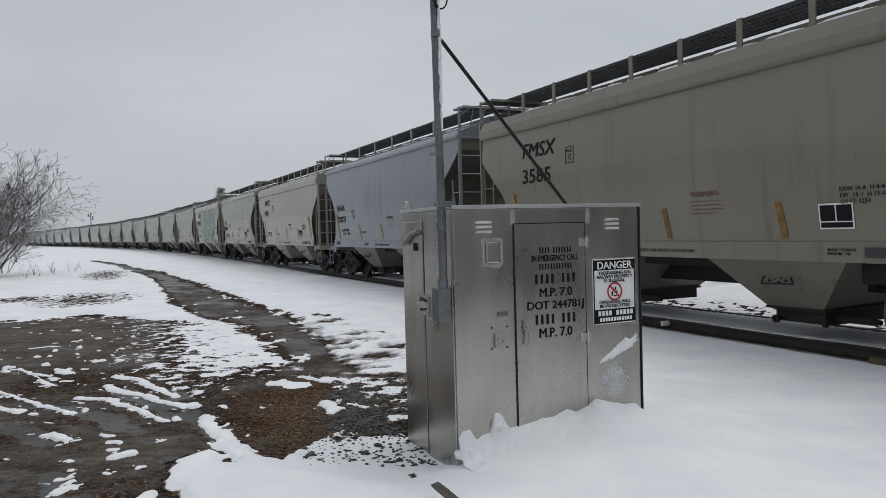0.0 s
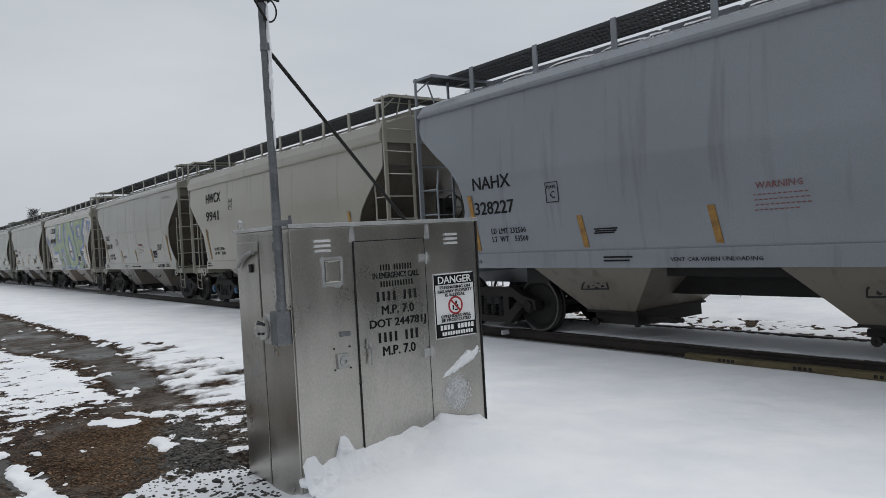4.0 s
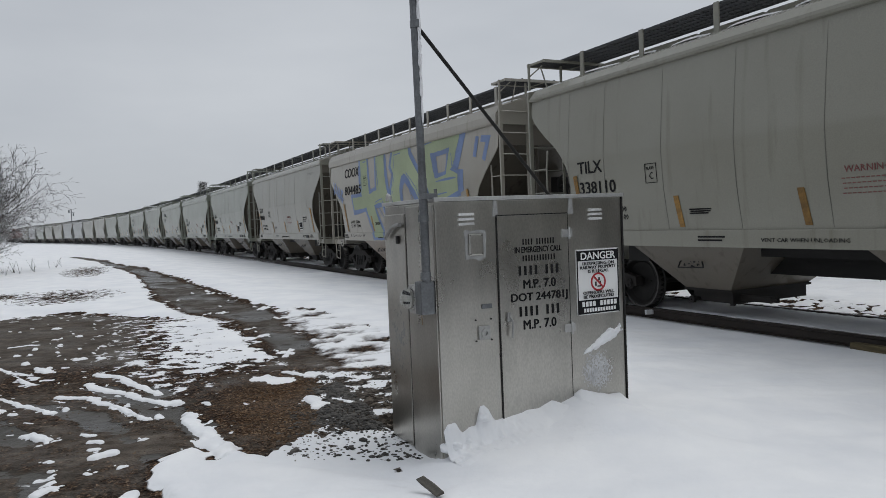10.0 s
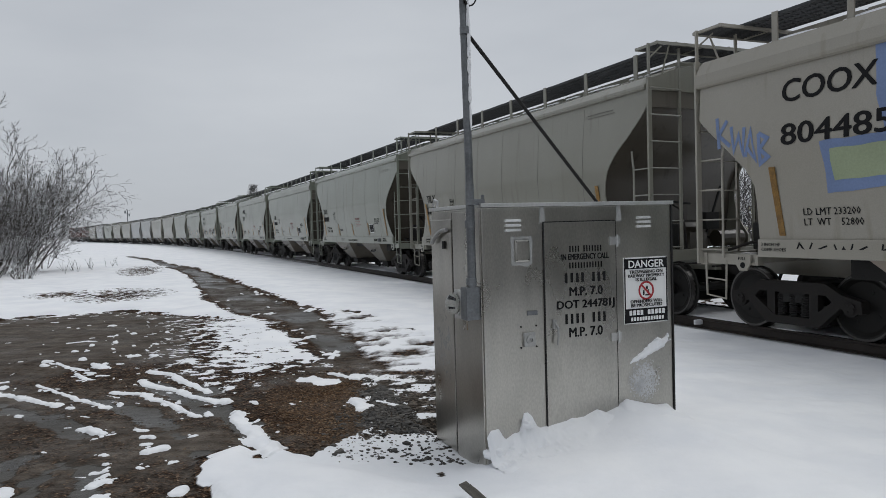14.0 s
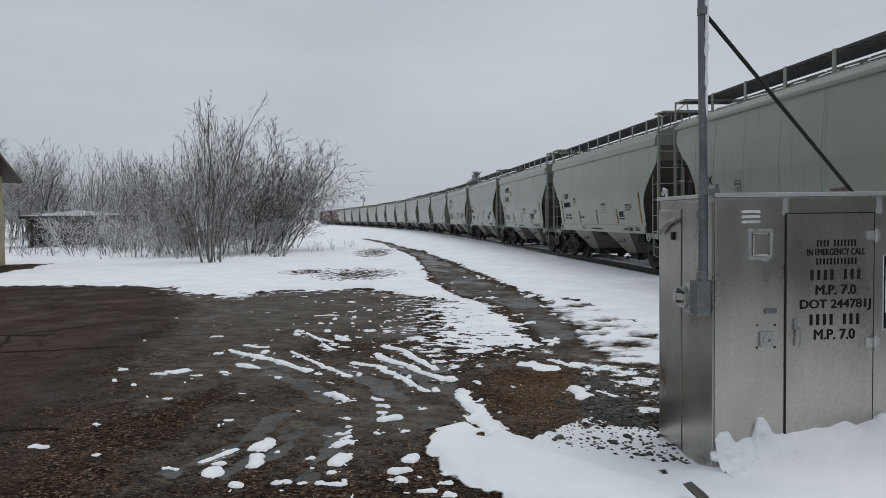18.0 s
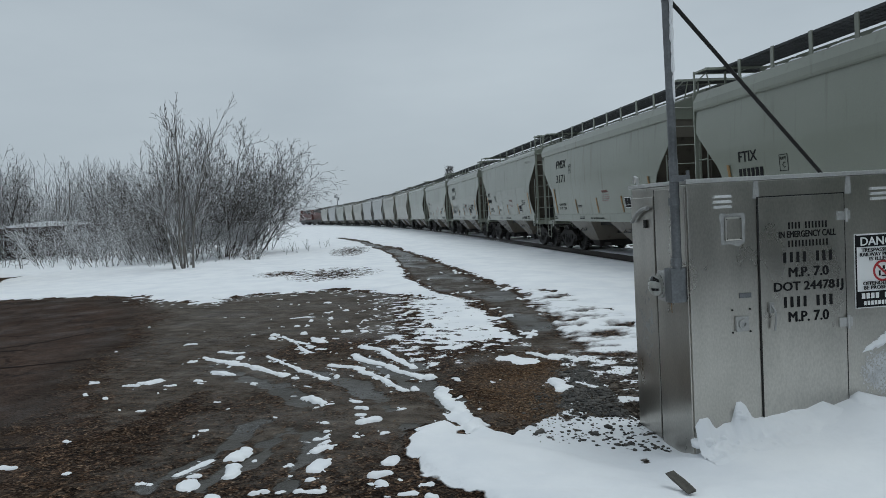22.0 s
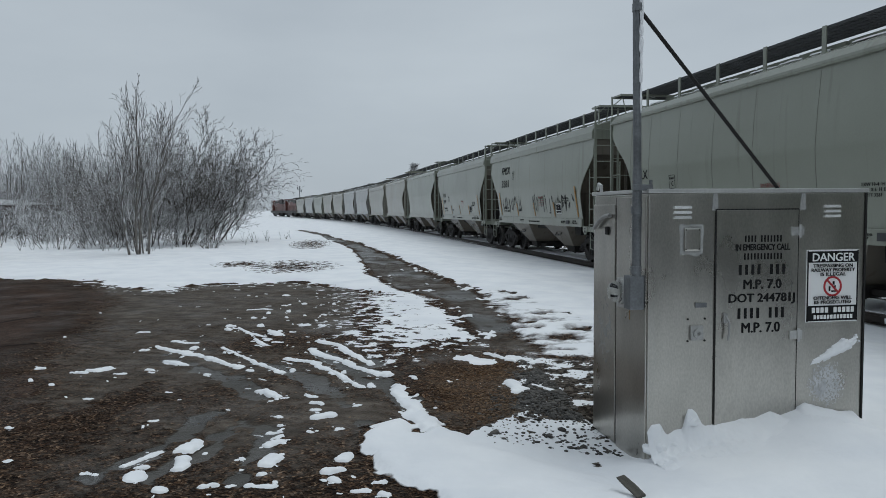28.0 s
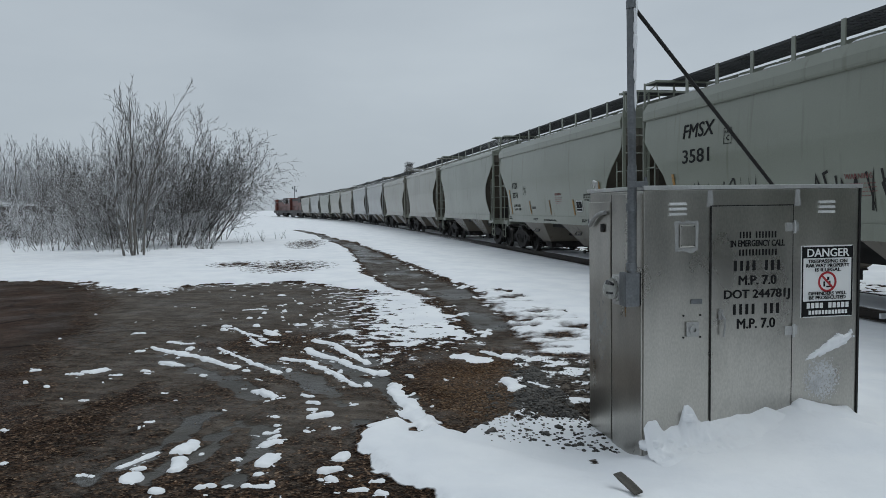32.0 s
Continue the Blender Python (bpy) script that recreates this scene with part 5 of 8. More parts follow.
    part("sign_bars", bars_mesh("sign_bars", [(-0.16 + 0.034 * j, -0.136 + 0.034 * j, 0.066, 0.103) for j in range(10) if j != 4] + [(-0.145 + 0.026 * j, -0.127 + 0.026 * j, 0.022, 0.05) for j in range(12)], 0.001), M_WHITE, sign, "white marks on black", pose(sc, -0.0115, sz0))
    bm = bmesh.new()
    ring(bm, (sc, -0.0095, sz0 + 0.25), "y", 0.058, 0.072, 0.003, 36)
    bar = [(-0.052, 0.042), (-0.042, 0.052), (0.052, -0.042), (0.042, -0.052)]
    prism(bm, [(sc + a, sz0 + 0.25 + b) for a, b in bar], -0.0125, -0.010)
    part("prohibition_ring", bm, M_RED, sign, "red ring with a slash")
    bm = bmesh.new()
    for a in ((-0.030, -0.016, -0.034, 0.002), (0.0, 0.016, 0.010, 0.034), (-0.010, 0.026, -0.040, -0.030), (0.014, 0.026, -0.018, 0.006)):
        box(bm, sc + a[0], sc + a[1], -0.0092, -0.0082, sz0 + 0.25 + a[2], sz0 + 0.25 + a[3])
    part("pictogram", bm, M_BLACK, sign)
    # the left side: two leaves, a hooked handle and the seam between them
    bm = bmesh.new()
    soft_box(bm, -0.014, 0.002, 0.51, D - 0.01, F + 0.02, H - 0.10, 0.005)
    leaf = part("side_door", bm, M_STEEL, t, "side door leaf of dull steel")
    bm = bmesh.new()
    box(bm, -0.006, 0.002, 0.49, 0.51, F, H - 0.05)
    part("side_seam", bm, M_DARK, t)
    bm = bmesh.new()
    soft_box(bm, -0.012, 0.0, 0.012, 0.49, F, H - 0.05, 0.005)
    part("side_panel", bm, M_STEEL, t)
    bm = bmesh.new()
    pts = [(-0.04, 0.543 + 0.30 * k / 8, 1.585 - 0.10 * (k / 8) ** 2.2) for k in range(9)]
    pipe(bm, pts, 0.016, 10)
    part("side_handle", bm, M_ZINC, leaf, "curved pale grab handle")
    bm = bmesh.new()
    soft_box(bm, -0.03, -0.012, 0.62, 0.66, 1.44, 1.50, 0.004)
    part("padlock", bm, M_DARK, leaf)
    bm = bmesh.new()
    pipe(bm, [(0.03, D - 0.05, H - 0.03), (0.03, D - 0.05, H + 0.05), (0.03, D + 0.0, H + 0.065), (0.03, D + 0.03, H + 0.02)], 0.013, 8)
    part("lifting_eye", bm, M_STEEL_TRIM, t)
    # service mast with brace, meter base and meter
    mx, my = -0.062, 0.045
    bm = bmesh.new()
    tube(bm, (mx, my, 1.17), (mx, my, 1.9), 0.031, 14)
    tube(bm, (mx, my, 1.9), (mx - 0.010, my + 0.008, 3.33), 0.028, 14)
    mast = part("mast", bm, M_CONDUIT, t, "tall weathered grey service mast")
    for z in (1.20, 1.60, 2.93):
        bm = bmesh.new()
        tube(bm, (mx - 0.004, my, z), (mx - 0.004, my, z + 0.05), 0.037, 14)
        part("coupling", bm, M_CONDUIT, mast)
    bm = bmesh.new()
    soft_box(bm, mx - 0.04, 0.03, my - 0.045, my - 0.02, H - 0.01, H + 0.03, 0.004)
    tube(bm, (0.02, my - 0.03, H - 0.02), (0.02, my - 0.03, H + 0.06), 0.012, 8)
    part("strap", bm, M_CONDUIT, mast, "clamp that ties the mast to the roof")
    bm = bmesh.new()
    tube(bm, (mx + 0.02, my, 2.93), (1.28, 0.45, H - 0.01), 0.0135, 8)
    part("brace", bm, M_DARK, t, "thin black iron brace from mast to roof")
    rnd = random.Random(2)
    bm = bmesh.new()
    for z, ln, wide in ((2.36, 0.10, 0.008), (2.52, 0.07, 0.012), (2.62, 0.05, 0.010), (2.71, 0.06, 0.016), (2.80, 0.045, 0.014), (2.97, 0.16, 0.014), (3.12, 0.12, 0.010), (3.28, 0.04, 0.016)):
        for v in bmesh.ops.create_icosphere(bm, subdivisions=3, radius=1)["verts"]:
            k = 1 + 0.4 * noise.noise(v.co * 1.5 + Vector((z * 7, 0, 0)))
            v.co = Vector((mx + 0.010 + v.co.x * wide * k, my - 0.026 + v.co.y * 0.008, z + v.co.z * ln * k))
    part("mast_snow", finish(bm, "mast_snow", True), M_SNOW, t, "thin streak of snow on the mast", kind="stuff")
    # the service drop: a clamp, its cross bolt, a drip loop and the cables that leave it
    bm = bmesh.new()
    soft_box(bm, mx - 0.045, mx + 0.035, my - 0.045, my + 0.03, 3.255, 3.31, 0.008)
    tube(bm, (mx - 0.03, my - 0.03, 3.285), (mx + 0.10, my - 0.03, 3.27), 0.008, 8)
    part("cable_clamp", bm, M_DARK, mast, "iron clamp with a cross bolt")
    bm = bmesh.new()
    tube(bm, (mx - 0.01, my, 3.31), (mx - 0.01, my, 3.44), 0.045, 14, 0.052)
    part("weatherhead", bm, M_DARK, mast, "black weatherhead on the mast")
    bm = bmesh.new()
    pipe(bm, [(mx + 0.02 + 0.055 * math.sin(a), my - 0.03, 3.195 - 0.075 * math.cos(a)) for a in (k * math.pi / 9 for k in range(10))] + [(mx + 0.0, my - 0.03, 3.29)], 0.006, 6)
    part("wire_loop", bm, M_DARK, mast, "loop of black wire on the mast")
    for dx, z0, r in ((0.0, 3.13, 0.009), (0.02, 3.25, 0.005)):
        bm = bmesh.new()
        tube(bm, (mx + dx, my - 0.03, z0), (mx + dx - 0.42, my - 0.25, z0 + 0.46), r, 6)
        part("service_cable", bm, M_DARK, mast, "black cable running off to the pole line")
    bm = bmesh.new()
    soft_box(bm, mx - 0.055, -0.012, 0.02, 0.13, 0.955, 1.185, 0.012)
    base = part("meter_base", bm, M_CONDUIT, t, "grey meter socket box")
    bm = bmesh.new()
    soft_box(bm, -0.075, -0.012, 0.16, 0.34, 0.94, 1.15, 0.01)
    ring(bm, (-0.085, 0.25, 1.055), "x", 0.0, 0.088, 0.03, 26)
    part("meter_ring", bm, M_STEEL_TRIM, base)
    bm = bmesh.new()
    bmesh.ops.create_uvsphere(bm, u_segments=22, v_segments=12, radius=1)
    for v in bm.verts:
        v.co = Vector((-0.10 - (0.075 * max(0, -v.co.x) ** 0.6 if v.co.x < 0 else 0), 0.25 + v.co.y * 0.074, 1.055 + v.co.z * 0.074))
    dial = bmesh.new()
    ring(dial, (-0.112, 0.25, 1.055), "x", 0.0, 0.066, 0.012, 22)
    part("dial", dial, M_DIAL, base, "pale meter dial")
    bars = bmesh.new()
    box(bars, -0.122, -0.119, 0.215, 0.285, 1.075, 1.092)
    box(bars, -0.122, -0.119, 0.225, 0.275, 1.028, 1.040)
    part("dial_bars", bars, M_BLACK, base, kind="stuff")
    me = finish(bm, "meter", True)
    part("meter", me, M_GLASS, base, "round glass-domed electricity meter").visible_shadow = False
    bm = bmesh.new()
    tube(bm, (-0.03, 0.22, 0.94), (-0.03, 0.22, 0.86), 0.0025, 6)
    part("seal_wire", bm, M_YELLOW, base, "thin yellow seal wire")
    # snow that clings to the front
    frost = bmesh.new()
    n, g = 76, 0.0046
    for i in range(n):
        for j in range(n):
            a, b = (i / n * 2 - 1), (j / n * 2 - 1)
            v = noise.noise(Vector((a * 9, b * 9, 2.2))) + 0.7 * noise.noise(Vector((a * 24, b * 24, 5.2))) + 0.35 - 0.75 * (a * a + b * b) ** 1.5
            if v > 0.05:
                x, z = 1.345 + a * 0.15, 0.385 + b * 0.16
                frost.faces.new([frost.verts.new(p) for p in ((x, -0.0022, z), (x + g, -0.0022 - 0.0015 * min(1, v), z), (x + g, -0.0022 - 0.0015 * min(1, v), z + g), (x, -0.0022, z + g))])
    part("frost_patch", frost, M_FROST, t, "thin crust of frost on the steel")
    frost = bmesh.new()
    for i in range(60):
        for j in range(90):
            a, b = i / 60 * 2 - 1, j / 90 * 2 - 1
            v = noise.noise(Vector((a * 4, b * 7, 12.2))) + 0.6 * noise.noise(Vector((a * 12, b * 18, 3.2))) - 0.06 - 0.5 * (a * a + b * b)
            if v > 0.05:
                y, z = 0.70 + a * 0.17, 0.68 + b * 0.32
                frost.faces.new([frost.verts.new(p) for p in ((-0.0152, y, z), (-0.0162, y + 0.0056, z), (-0.0162, y + 0.0056, z + 0.0070), (-0.0152, y, z + 0.0070))])
    part("frost_patch", frost, M_ZINC, t, "thin smear of frost on the side door", kind="stuff")
    bm = bmesh.new()
    nx, nz = 60, 30
    grid = [[None] * nz for _ in range(nx)]
    for i in range(nx):
        for j in range(nz):
            a, b = (i / (nx - 1) * 2 - 1) * 1.25, (j / (nz - 1) * 2 - 1) * 1.3
            thick = 0.40 + 0.34 * (a + 1)
            d = math.hypot(a, b / max(0.25, thick)) + 0.45 * noise.noise(Vector((a * 2.2 + 3, b * 1.7, 3))) + 0.30 * noise.noise(Vector((a * 7, b * 4, 8.3)))
            h = max(0, 1 - d * d) ** 0.5
            grid[i][j] = (bm.verts.new((min(1.40 + a * 0.19, CASE_W - 0.015), 0.002 - 0.035 * h, 0.62 + b * 0.055 + 0.085 * a)), h)
    for i in range(nx - 1):
        for j in range(nz - 1):
            q = [grid[i][j], grid[i + 1][j], grid[i + 1][j + 1], grid[i][j + 1]]
            if sum(k[1] > 0.02 for k in q) >= 2:
                bm.faces.new([k[0] for k in q])
    bmesh.ops.delete(bm, geom=[v for v in bm.verts if not v.link_faces], context="VERTS")
    part("stuck_snow", finish(bm, "stuck_snow", True), M_SNOW, t, "white snow stuck to the steel")
    return t


signal_case()


def drift_rim():
    """The broken upper edge of the drift where it clings to the front of the case."""
    nw, nd = 230, 26
    c, s = math.cos(radians(CASE_TURN)), math.sin(radians(CASE_TURN))
    edge_w = [0.0, 0.03, 0.085, 0.115, 0.15, 0.20, 0.255, 0.275, 0.30, 0.34, 0.375, 0.405, 0.43, 0.48, 0.58, 0.68, 0.80, 0.91, 0.985, 1.06, 1.12, 1.18, 1.28, 1.42, 1.56, 1.605, 1.66]
    edge_z = [0.12, 0.175, 0.18, 0.13, 0.10, 0.125, 0.13, 0.20, 0.265, 0.27, 0.235, 0.16, 0.14, 0.145, 0.155, 0.185, 0.185, 0.22, 0.19, 0.185, 0.24, 0.265, 0.23, 0.20, 0.18, 0.08, -0.08]
    W = np.linspace(edge_w[0], edge_w[-1], nw)
    O = np.linspace(0, 1, nd) ** 1.4 * 0.42
    WW, OO = np.meshgrid(W, O, indexing="ij")
    wander = (fbm(WW + 9, OO + 3, 14, 3, 5) - 0.5) * 0.03 * (WW < 0.45) + (fbm(WW + 9, OO + 3, 9, 3, 6) - 0.5) * 0.02
    X, Y = CASE_X + WW * c + OO * s, CASE_Y + WW * s - OO * c
    g = ground_zs(X.ravel(), Y.ravel()).reshape(X.shape)
    crest = np.interp(WW + wander, edge_w, edge_z) + (fbm(WW + 4, OO + 4, 9, 3, 8) - 0.5) * 0.02
    hang = np.exp(-(OO / ((0.055 + 0.06 * smooth(0.38, 0.6, WW)) * (0.7 + 0.6 * fbm(WW, OO, 4, 2, 3)))) ** 1.6)
    billow = np.abs(fbm(WW + 2, OO + 2, 9, 3, 17) - 0.5) + 0.5 * np.abs(fbm(WW + 6, OO + 5, 22, 2, 19) - 0.5)
    broken = (0.14 - billow) * 0.11 * smooth(0.80, 0.3, WW) * smooth(0.0, 0.03, OO) * smooth(0.36, 0.12, OO) + (fbm(WW + 1, OO + 7, 6, 4, 23) - 0.5) * 0.05 * smooth(0.0, 0.04, OO) * smooth(0.40, 0.2, OO)
    Z = np.where(crest > g, g + (crest - g) * hang, g) + broken - 0.03 * smooth(0.25, 0.42, OO)
    me = bpy.data.meshes.new("snow_drift")
    idx = np.arange(nw * nd).reshape(nw, nd)
    quads = np.stack([idx[:-1, :-1], idx[:-1, 1:], idx[1:, 1:], idx[1:, :-1]], -1).reshape(-1, 4)
    me.from_pydata(np.stack([X, Y, Z], -1).reshape(-1, 3).tolist(), [], quads.tolist())
    for p in me.polygons:
        p.use_smooth = True
    me.materials.append(M_SNOW)
    tagged(new("snow_drift", me), "broken crest of drifted snow at the foot of the steel case", "snow", kind="stuff")
    rnd = random.Random(12)
    bm = bmesh.new()
    for w, h, r in ((0.05, 0.03, 0.06), (0.19, 0.02, 0.055), (0.31, 0.20, 0.034), (0.33, 0.10, 0.05), (0.12, -0.05, 0.05)):
        away = rnd.uniform(0.01, 0.04)
        x, y = CASE_X + w * c + away * s, CASE_Y + w * s - away * c
        for v in bmesh.ops.create_icosphere(bm, subdivisions=4, radius=1)["verts"]:
            k = 1 + 0.45 * noise.noise(v.co * 1.3 + Vector((w * 30, h * 20, 0))) + 0.10 * noise.noise(v.co * 3.4 + Vector((w * 30, 5, 0)))
            v.co = Vector((x + v.co.x * r * k * 1.25, y + v.co.y * r * k * 0.7, h - 0.01 + v.co.z * r * k * 0.8))
    solid("snow_clods", bm, M_SNOW, "broken clods of drifted snow at the foot of the steel case", "snow", kind="stuff", smooth=True)


drift_rim()


def half_buried_board():
    bm = bmesh.new()
    prism(bm, [(-0.12, -0.004), (-0.06, -0.009), (0.13, -0.006), (0.13, 0.007), (0.02, 0.012), (-0.12, 0.003)], -0.026, 0.026)
    solid("board", bm, M_BOARD, "weathered grey board half buried in snow", "board", m=pose(-0.04, 4.24, 0.030, 12, 6, -61))


half_buried_board()

# ---------------------------------------------------------------- covered hopper cars
Z_LEVELS = [1.14, 1.25, 1.37, 1.6, 1.9, 2.2, 2.5, 2.75, 3.0, 3.2, 3.5, 3.75, 3.92]


def half_width(z):
    return float(np.interp(z, [1.14, 1.37, 2.0, 2.64, 3.3, 3.92], [1.47, 1.49, 1.57, 1.62, 1.60, 1.55]))


CUTS = {
    "angular": [(4.72, 1.37), (4.70, 1.9), (4.72, 2.15), (4.86, 2.38), (5.2, 2.70), (5.66, 3.10), (5.75, 3.2), (5.75, 3.92)],
}


def rounded_off(pts, n=6):
    """A smooth curve through the given corners."""
    out = []
    p = [pts[0]] + pts + [pts[-1]]
    for a, b, c, d in zip(p, p[1:], p[2:], p[3:]):
        for k in range(n):
            u = k / n
            out.append(tuple(0.5 * (2 * b[i] + (c[i] - a[i]) * u + (2 * a[i] - 5 * b[i] + 4 * c[i] - d[i]) * u * u + (3 * b[i] - a[i] - 3 * c[i] + d[i]) * u ** 3) for i in (0, 1)))
    return out + [pts[-1]]


CUTS["rounded"] = rounded_off([(5.02, 1.37), (4.80, 1.62), (4.62, 1.95), (4.57, 2.25), (4.68, 2.60), (4.95, 2.92), (5.34, 3.22), (5.75, 3.62), (5.75, 3.98)])


def side_sheet(bm, cut, sign):
    zs = np.array(sorted({z for _, z in CUTS[cut]} | set(Z_LEVELS[2:])))
    xe = np.interp(zs, [z for _, z in CUTS[cut]], [x for x, _ in CUTS[cut]])
    cols = 10
    outer = [[bm.verts.new((-e + 2 * e * k / cols, sign * half_width(z), z)) for k in range(cols + 1)] for e, z in zip(xe, zs)]
    inner = [[bm.verts.new((-e + 2 * e * k / cols, sign * (half_width(z) - 0.02), z)) for k in range(cols + 1)] for e, z in zip(xe, zs)]
    for a in (outer, inner):
        for r0, r1 in zip(a, a[1:]):
            for k in range(cols):
                bm.faces.new((r0[k], r0[k + 1], r1[k + 1], r1[k]))
    for k in (0, cols):
        for i in range(len(zs) - 1):
            bm.faces.new([bm.verts.new(v.co) for v in (outer[i][k], inner[i][k], inner[i + 1][k], outer[i + 1][k])])


ENDS = {
    "angular": [(4.50, 1.14), (4.56, 2.15), (5.60, 3.15), (5.70, 3.30), (5.70, 3.92)],
}
ENDS["rounded"] = rounded_off([(4.40, 1.14), (4.44, 1.8), (4.46, 2.25), (4.58, 2.60), (4.85, 2.92), (5.23, 3.22), (5.64, 3.62), (5.70, 3.92)])


def inner_shell(bm, cut):
    """The load space: each end sheet slopes down and in from under the roof to an upright bulkhead."""
    rings = []
    for z in sorted(set(Z_LEVELS) | {z for _, z in ENDS[cut]} | {2.1 + 0.075 * k for k in range(24)}):
        e = float(np.interp(z, [z for _, z in ENDS[cut]], [x for x, _ in ENDS[cut]]))
        y = half_width(z) - 0.03
        rings.append([bm.verts.new(p) for p in ((-e, -y, z), (e, -y, z), (e, y, z), (-e, y, z))])
    for a, b in zip(rings, rings[1:]):
        for i in range(4):
            bm.faces.new((a[i], a[(i + 1) % 4], b[(i + 1) % 4], b[i]))
    bm.faces.new(rings[0][::-1])
    bm.faces.new(rings[-1])


RISE = {"angular": 0.0, "rounded": 0.09}      # how much higher the roof of that type stands
ROOF_EDGE = {"angular": [(1.60, 3.68), (1.635, 3.70), (1.645, 3.74), (1.64, 3.88), (1.555, 4.08), (0.9, 4.27), (0.3, 4.34)],
             "rounded": [(1.56, 3.92), (1.605, 3.93), (1.62, 3.965), (1.612, 4.01), (1.50, 4.14), (0.9, 4.35), (0.3, 4.43)]}


def roof_mesh(bm, cut):
    prof = [(-y, z) for y, z in ROOF_EDGE[cut]] + ROOF_EDGE[cut][::-1]
    sect = []
    for x, k in ((-5.77, -0.03), (-5.70, 0.0), (5.70, 0.0), (5.77, -0.03)):
        sect.append([bm.verts.new((x, y, z + (k if z > 4.0 else 0))) for y, z in prof])
    for a, b in zip(sect, sect[1:]):
        for i in range(len(prof)):
            bm.faces.new((a[i], a[(i + 1) % len(prof)], b[(i + 1) % len(prof)], b[i]))
    bm.faces.new(sect[0][::-1])
    bm.faces.new(sect[-1])


def hatch_mesh(bm):
    soft_box(bm, -0.62, 0.62, -0.33, 0.33, 4.32, 4.52, 0.03)


def running_board(bm, y0, y1, detail):
    z = 4.65
    box(bm, -5.9, 5.9, y0, y0 + 0.03, z - 0.04, z)
    box(bm, -5.9, 5.9, y1 - 0.03, y1, z - 0.04, z)
    for k in range(detail):
        x = -5.85 + 11.7 * k / (detail - 1)
        box(bm, x - 0.012, x + 0.012, y0 + 0.03, y1 - 0.03, z - 0.035, z - 0.004)
    if detail > 60:
        for y in (y0 + (y1 - y0) * j / 5 for j in range(1, 5)):
            box(bm, -5.88, 5.88, y - 0.006, y + 0.006, z - 0.034, z - 0.006)


def board_post(bm):
    box(bm, -0.05, 0.05, -0.012, 0.012, 4.20, 4.66)
    box(bm, -0.06, 0.06, -0.03, 0.05, 4.16, 4.22)


def roof_snow(bm, k):
    """A thin strip of snow lying on the slope of the roof."""
    n = 6
    ln = 0.3 + 0.16 * k
    rows = []
    for i in range(n + 1):
        u = i / n
        wide = math.sin(math.pi * min(1, max(0.0, u)) ) ** 0.5
        a, b = -0.82 - 0.14 * wide - 0.05 * math.sin(7 * u + k), -0.36
        rows.append([bm.verts.new((u * ln, y, float(np.interp(y, [-1.54, -0.9, -0.3], [4.10, 4.27, 4.34])) + h)) for y, h in ((a, 0.003), (a + 0.03, 0.03), (b - 0.1, 0.045 * wide + 0.004), (b, 0.003))])
    for p, q in zip(rows, rows[1:]):
        for j in range(3):
            bm.faces.new((p[j], q[j], q[j + 1], p[j + 1]))


def weld_seam(bm):
    zs = [1.40, 1.7, 2.0, 2.3, 2.64, 3.0, 3.3, 3.6, 3.88]
    last = None
    for z in zs:
        x = 0.02 * math.sin(z * 2.1)
        w = 0.008 - 0.0045 * abs(z - 2.3)
        cur = [bm.verts.new((x - w, -half_width(z) - 0.002, z)), bm.verts.new((x, -half_width(z) - 0.005, z)), bm.verts.new((x + w, -half_width(z) - 0.002, z))]
        if last:
            for i in (0, 1):
                bm.faces.new((last[i], last[i + 1], cur[i + 1], cur[i]))
        last = cur


def lower_bay(bm):
    top = [(-1.15, -1.44), (1.15, -1.44), (1.15, 1.44), (-1.15, 1.44)]
    bot = [(-0.50, -0.88), (0.40, -0.88), (0.40, 0.88), (-0.50, 0.88)]
    a = [bm.verts.new((x, y, 1.16)) for x, y in top]
    b = [bm.verts.new((x, y, 0.43)) for x, y in bot]
    for i in range(4):
        bm.faces.new((a[i], a[(i + 1) % 4], b[(i + 1) % 4], b[i]))
    bm.faces.new(b[::-1])
    bm.faces.new(a)


def bay_gate(bm):
    box(bm, -0.52, 0.44, -0.90, 0.90, 0.40, 0.435)
    box(bm, -0.42, 0.42, -0.80, 0.80, 0.22, 0.40)
    box(bm, -0.5, 0.95, -0.70, -0.64, 0.27, 0.36)
    tube(bm, (-0.30, -0.95, 0.26), (-0.30, 0.95, 0.26), 0.03, 8)
    ring(bm, (-0.30, -0.95, 0.26), "y", 0.02, 0.06, 0.05, 10)
    tube(bm, (0.95, -0.67, 0.315), (1.06, -0.67, 0.315), 0.035, 8)
    box(bm, 0.36, 0.42, -0.86, -0.80, 0.20, 0.40)


def access_hatch(bm):
    """A raised rounded frame on the hopper's side, with a smudged stencil inside it."""
    out = [(-0.26, 0.0), (-0.20, 0.11), (0.10, 0.12), (0.26, -0.08), (-0.24, -0.10)]
    for (a, b), (c, d) in zip(out, out[1:] + out[:1]):
        tube(bm, (a, 0, b), (c, 0, d), 0.012, 6)
    for i in range(26):
        for j in range(11):
            a, b = -0.2 + 0.0145 * i, -0.075 + 0.0145 * j
            if noise.noise(Vector((a * 17, b * 17, 3.3))) + 0.5 * noise.noise(Vector((a * 40, b * 40, 1.3))) > 0.06 + 1.2 * abs(b):
                box(bm, a, a + 0.0145, -0.003, 0.003, b, b + 0.0145)


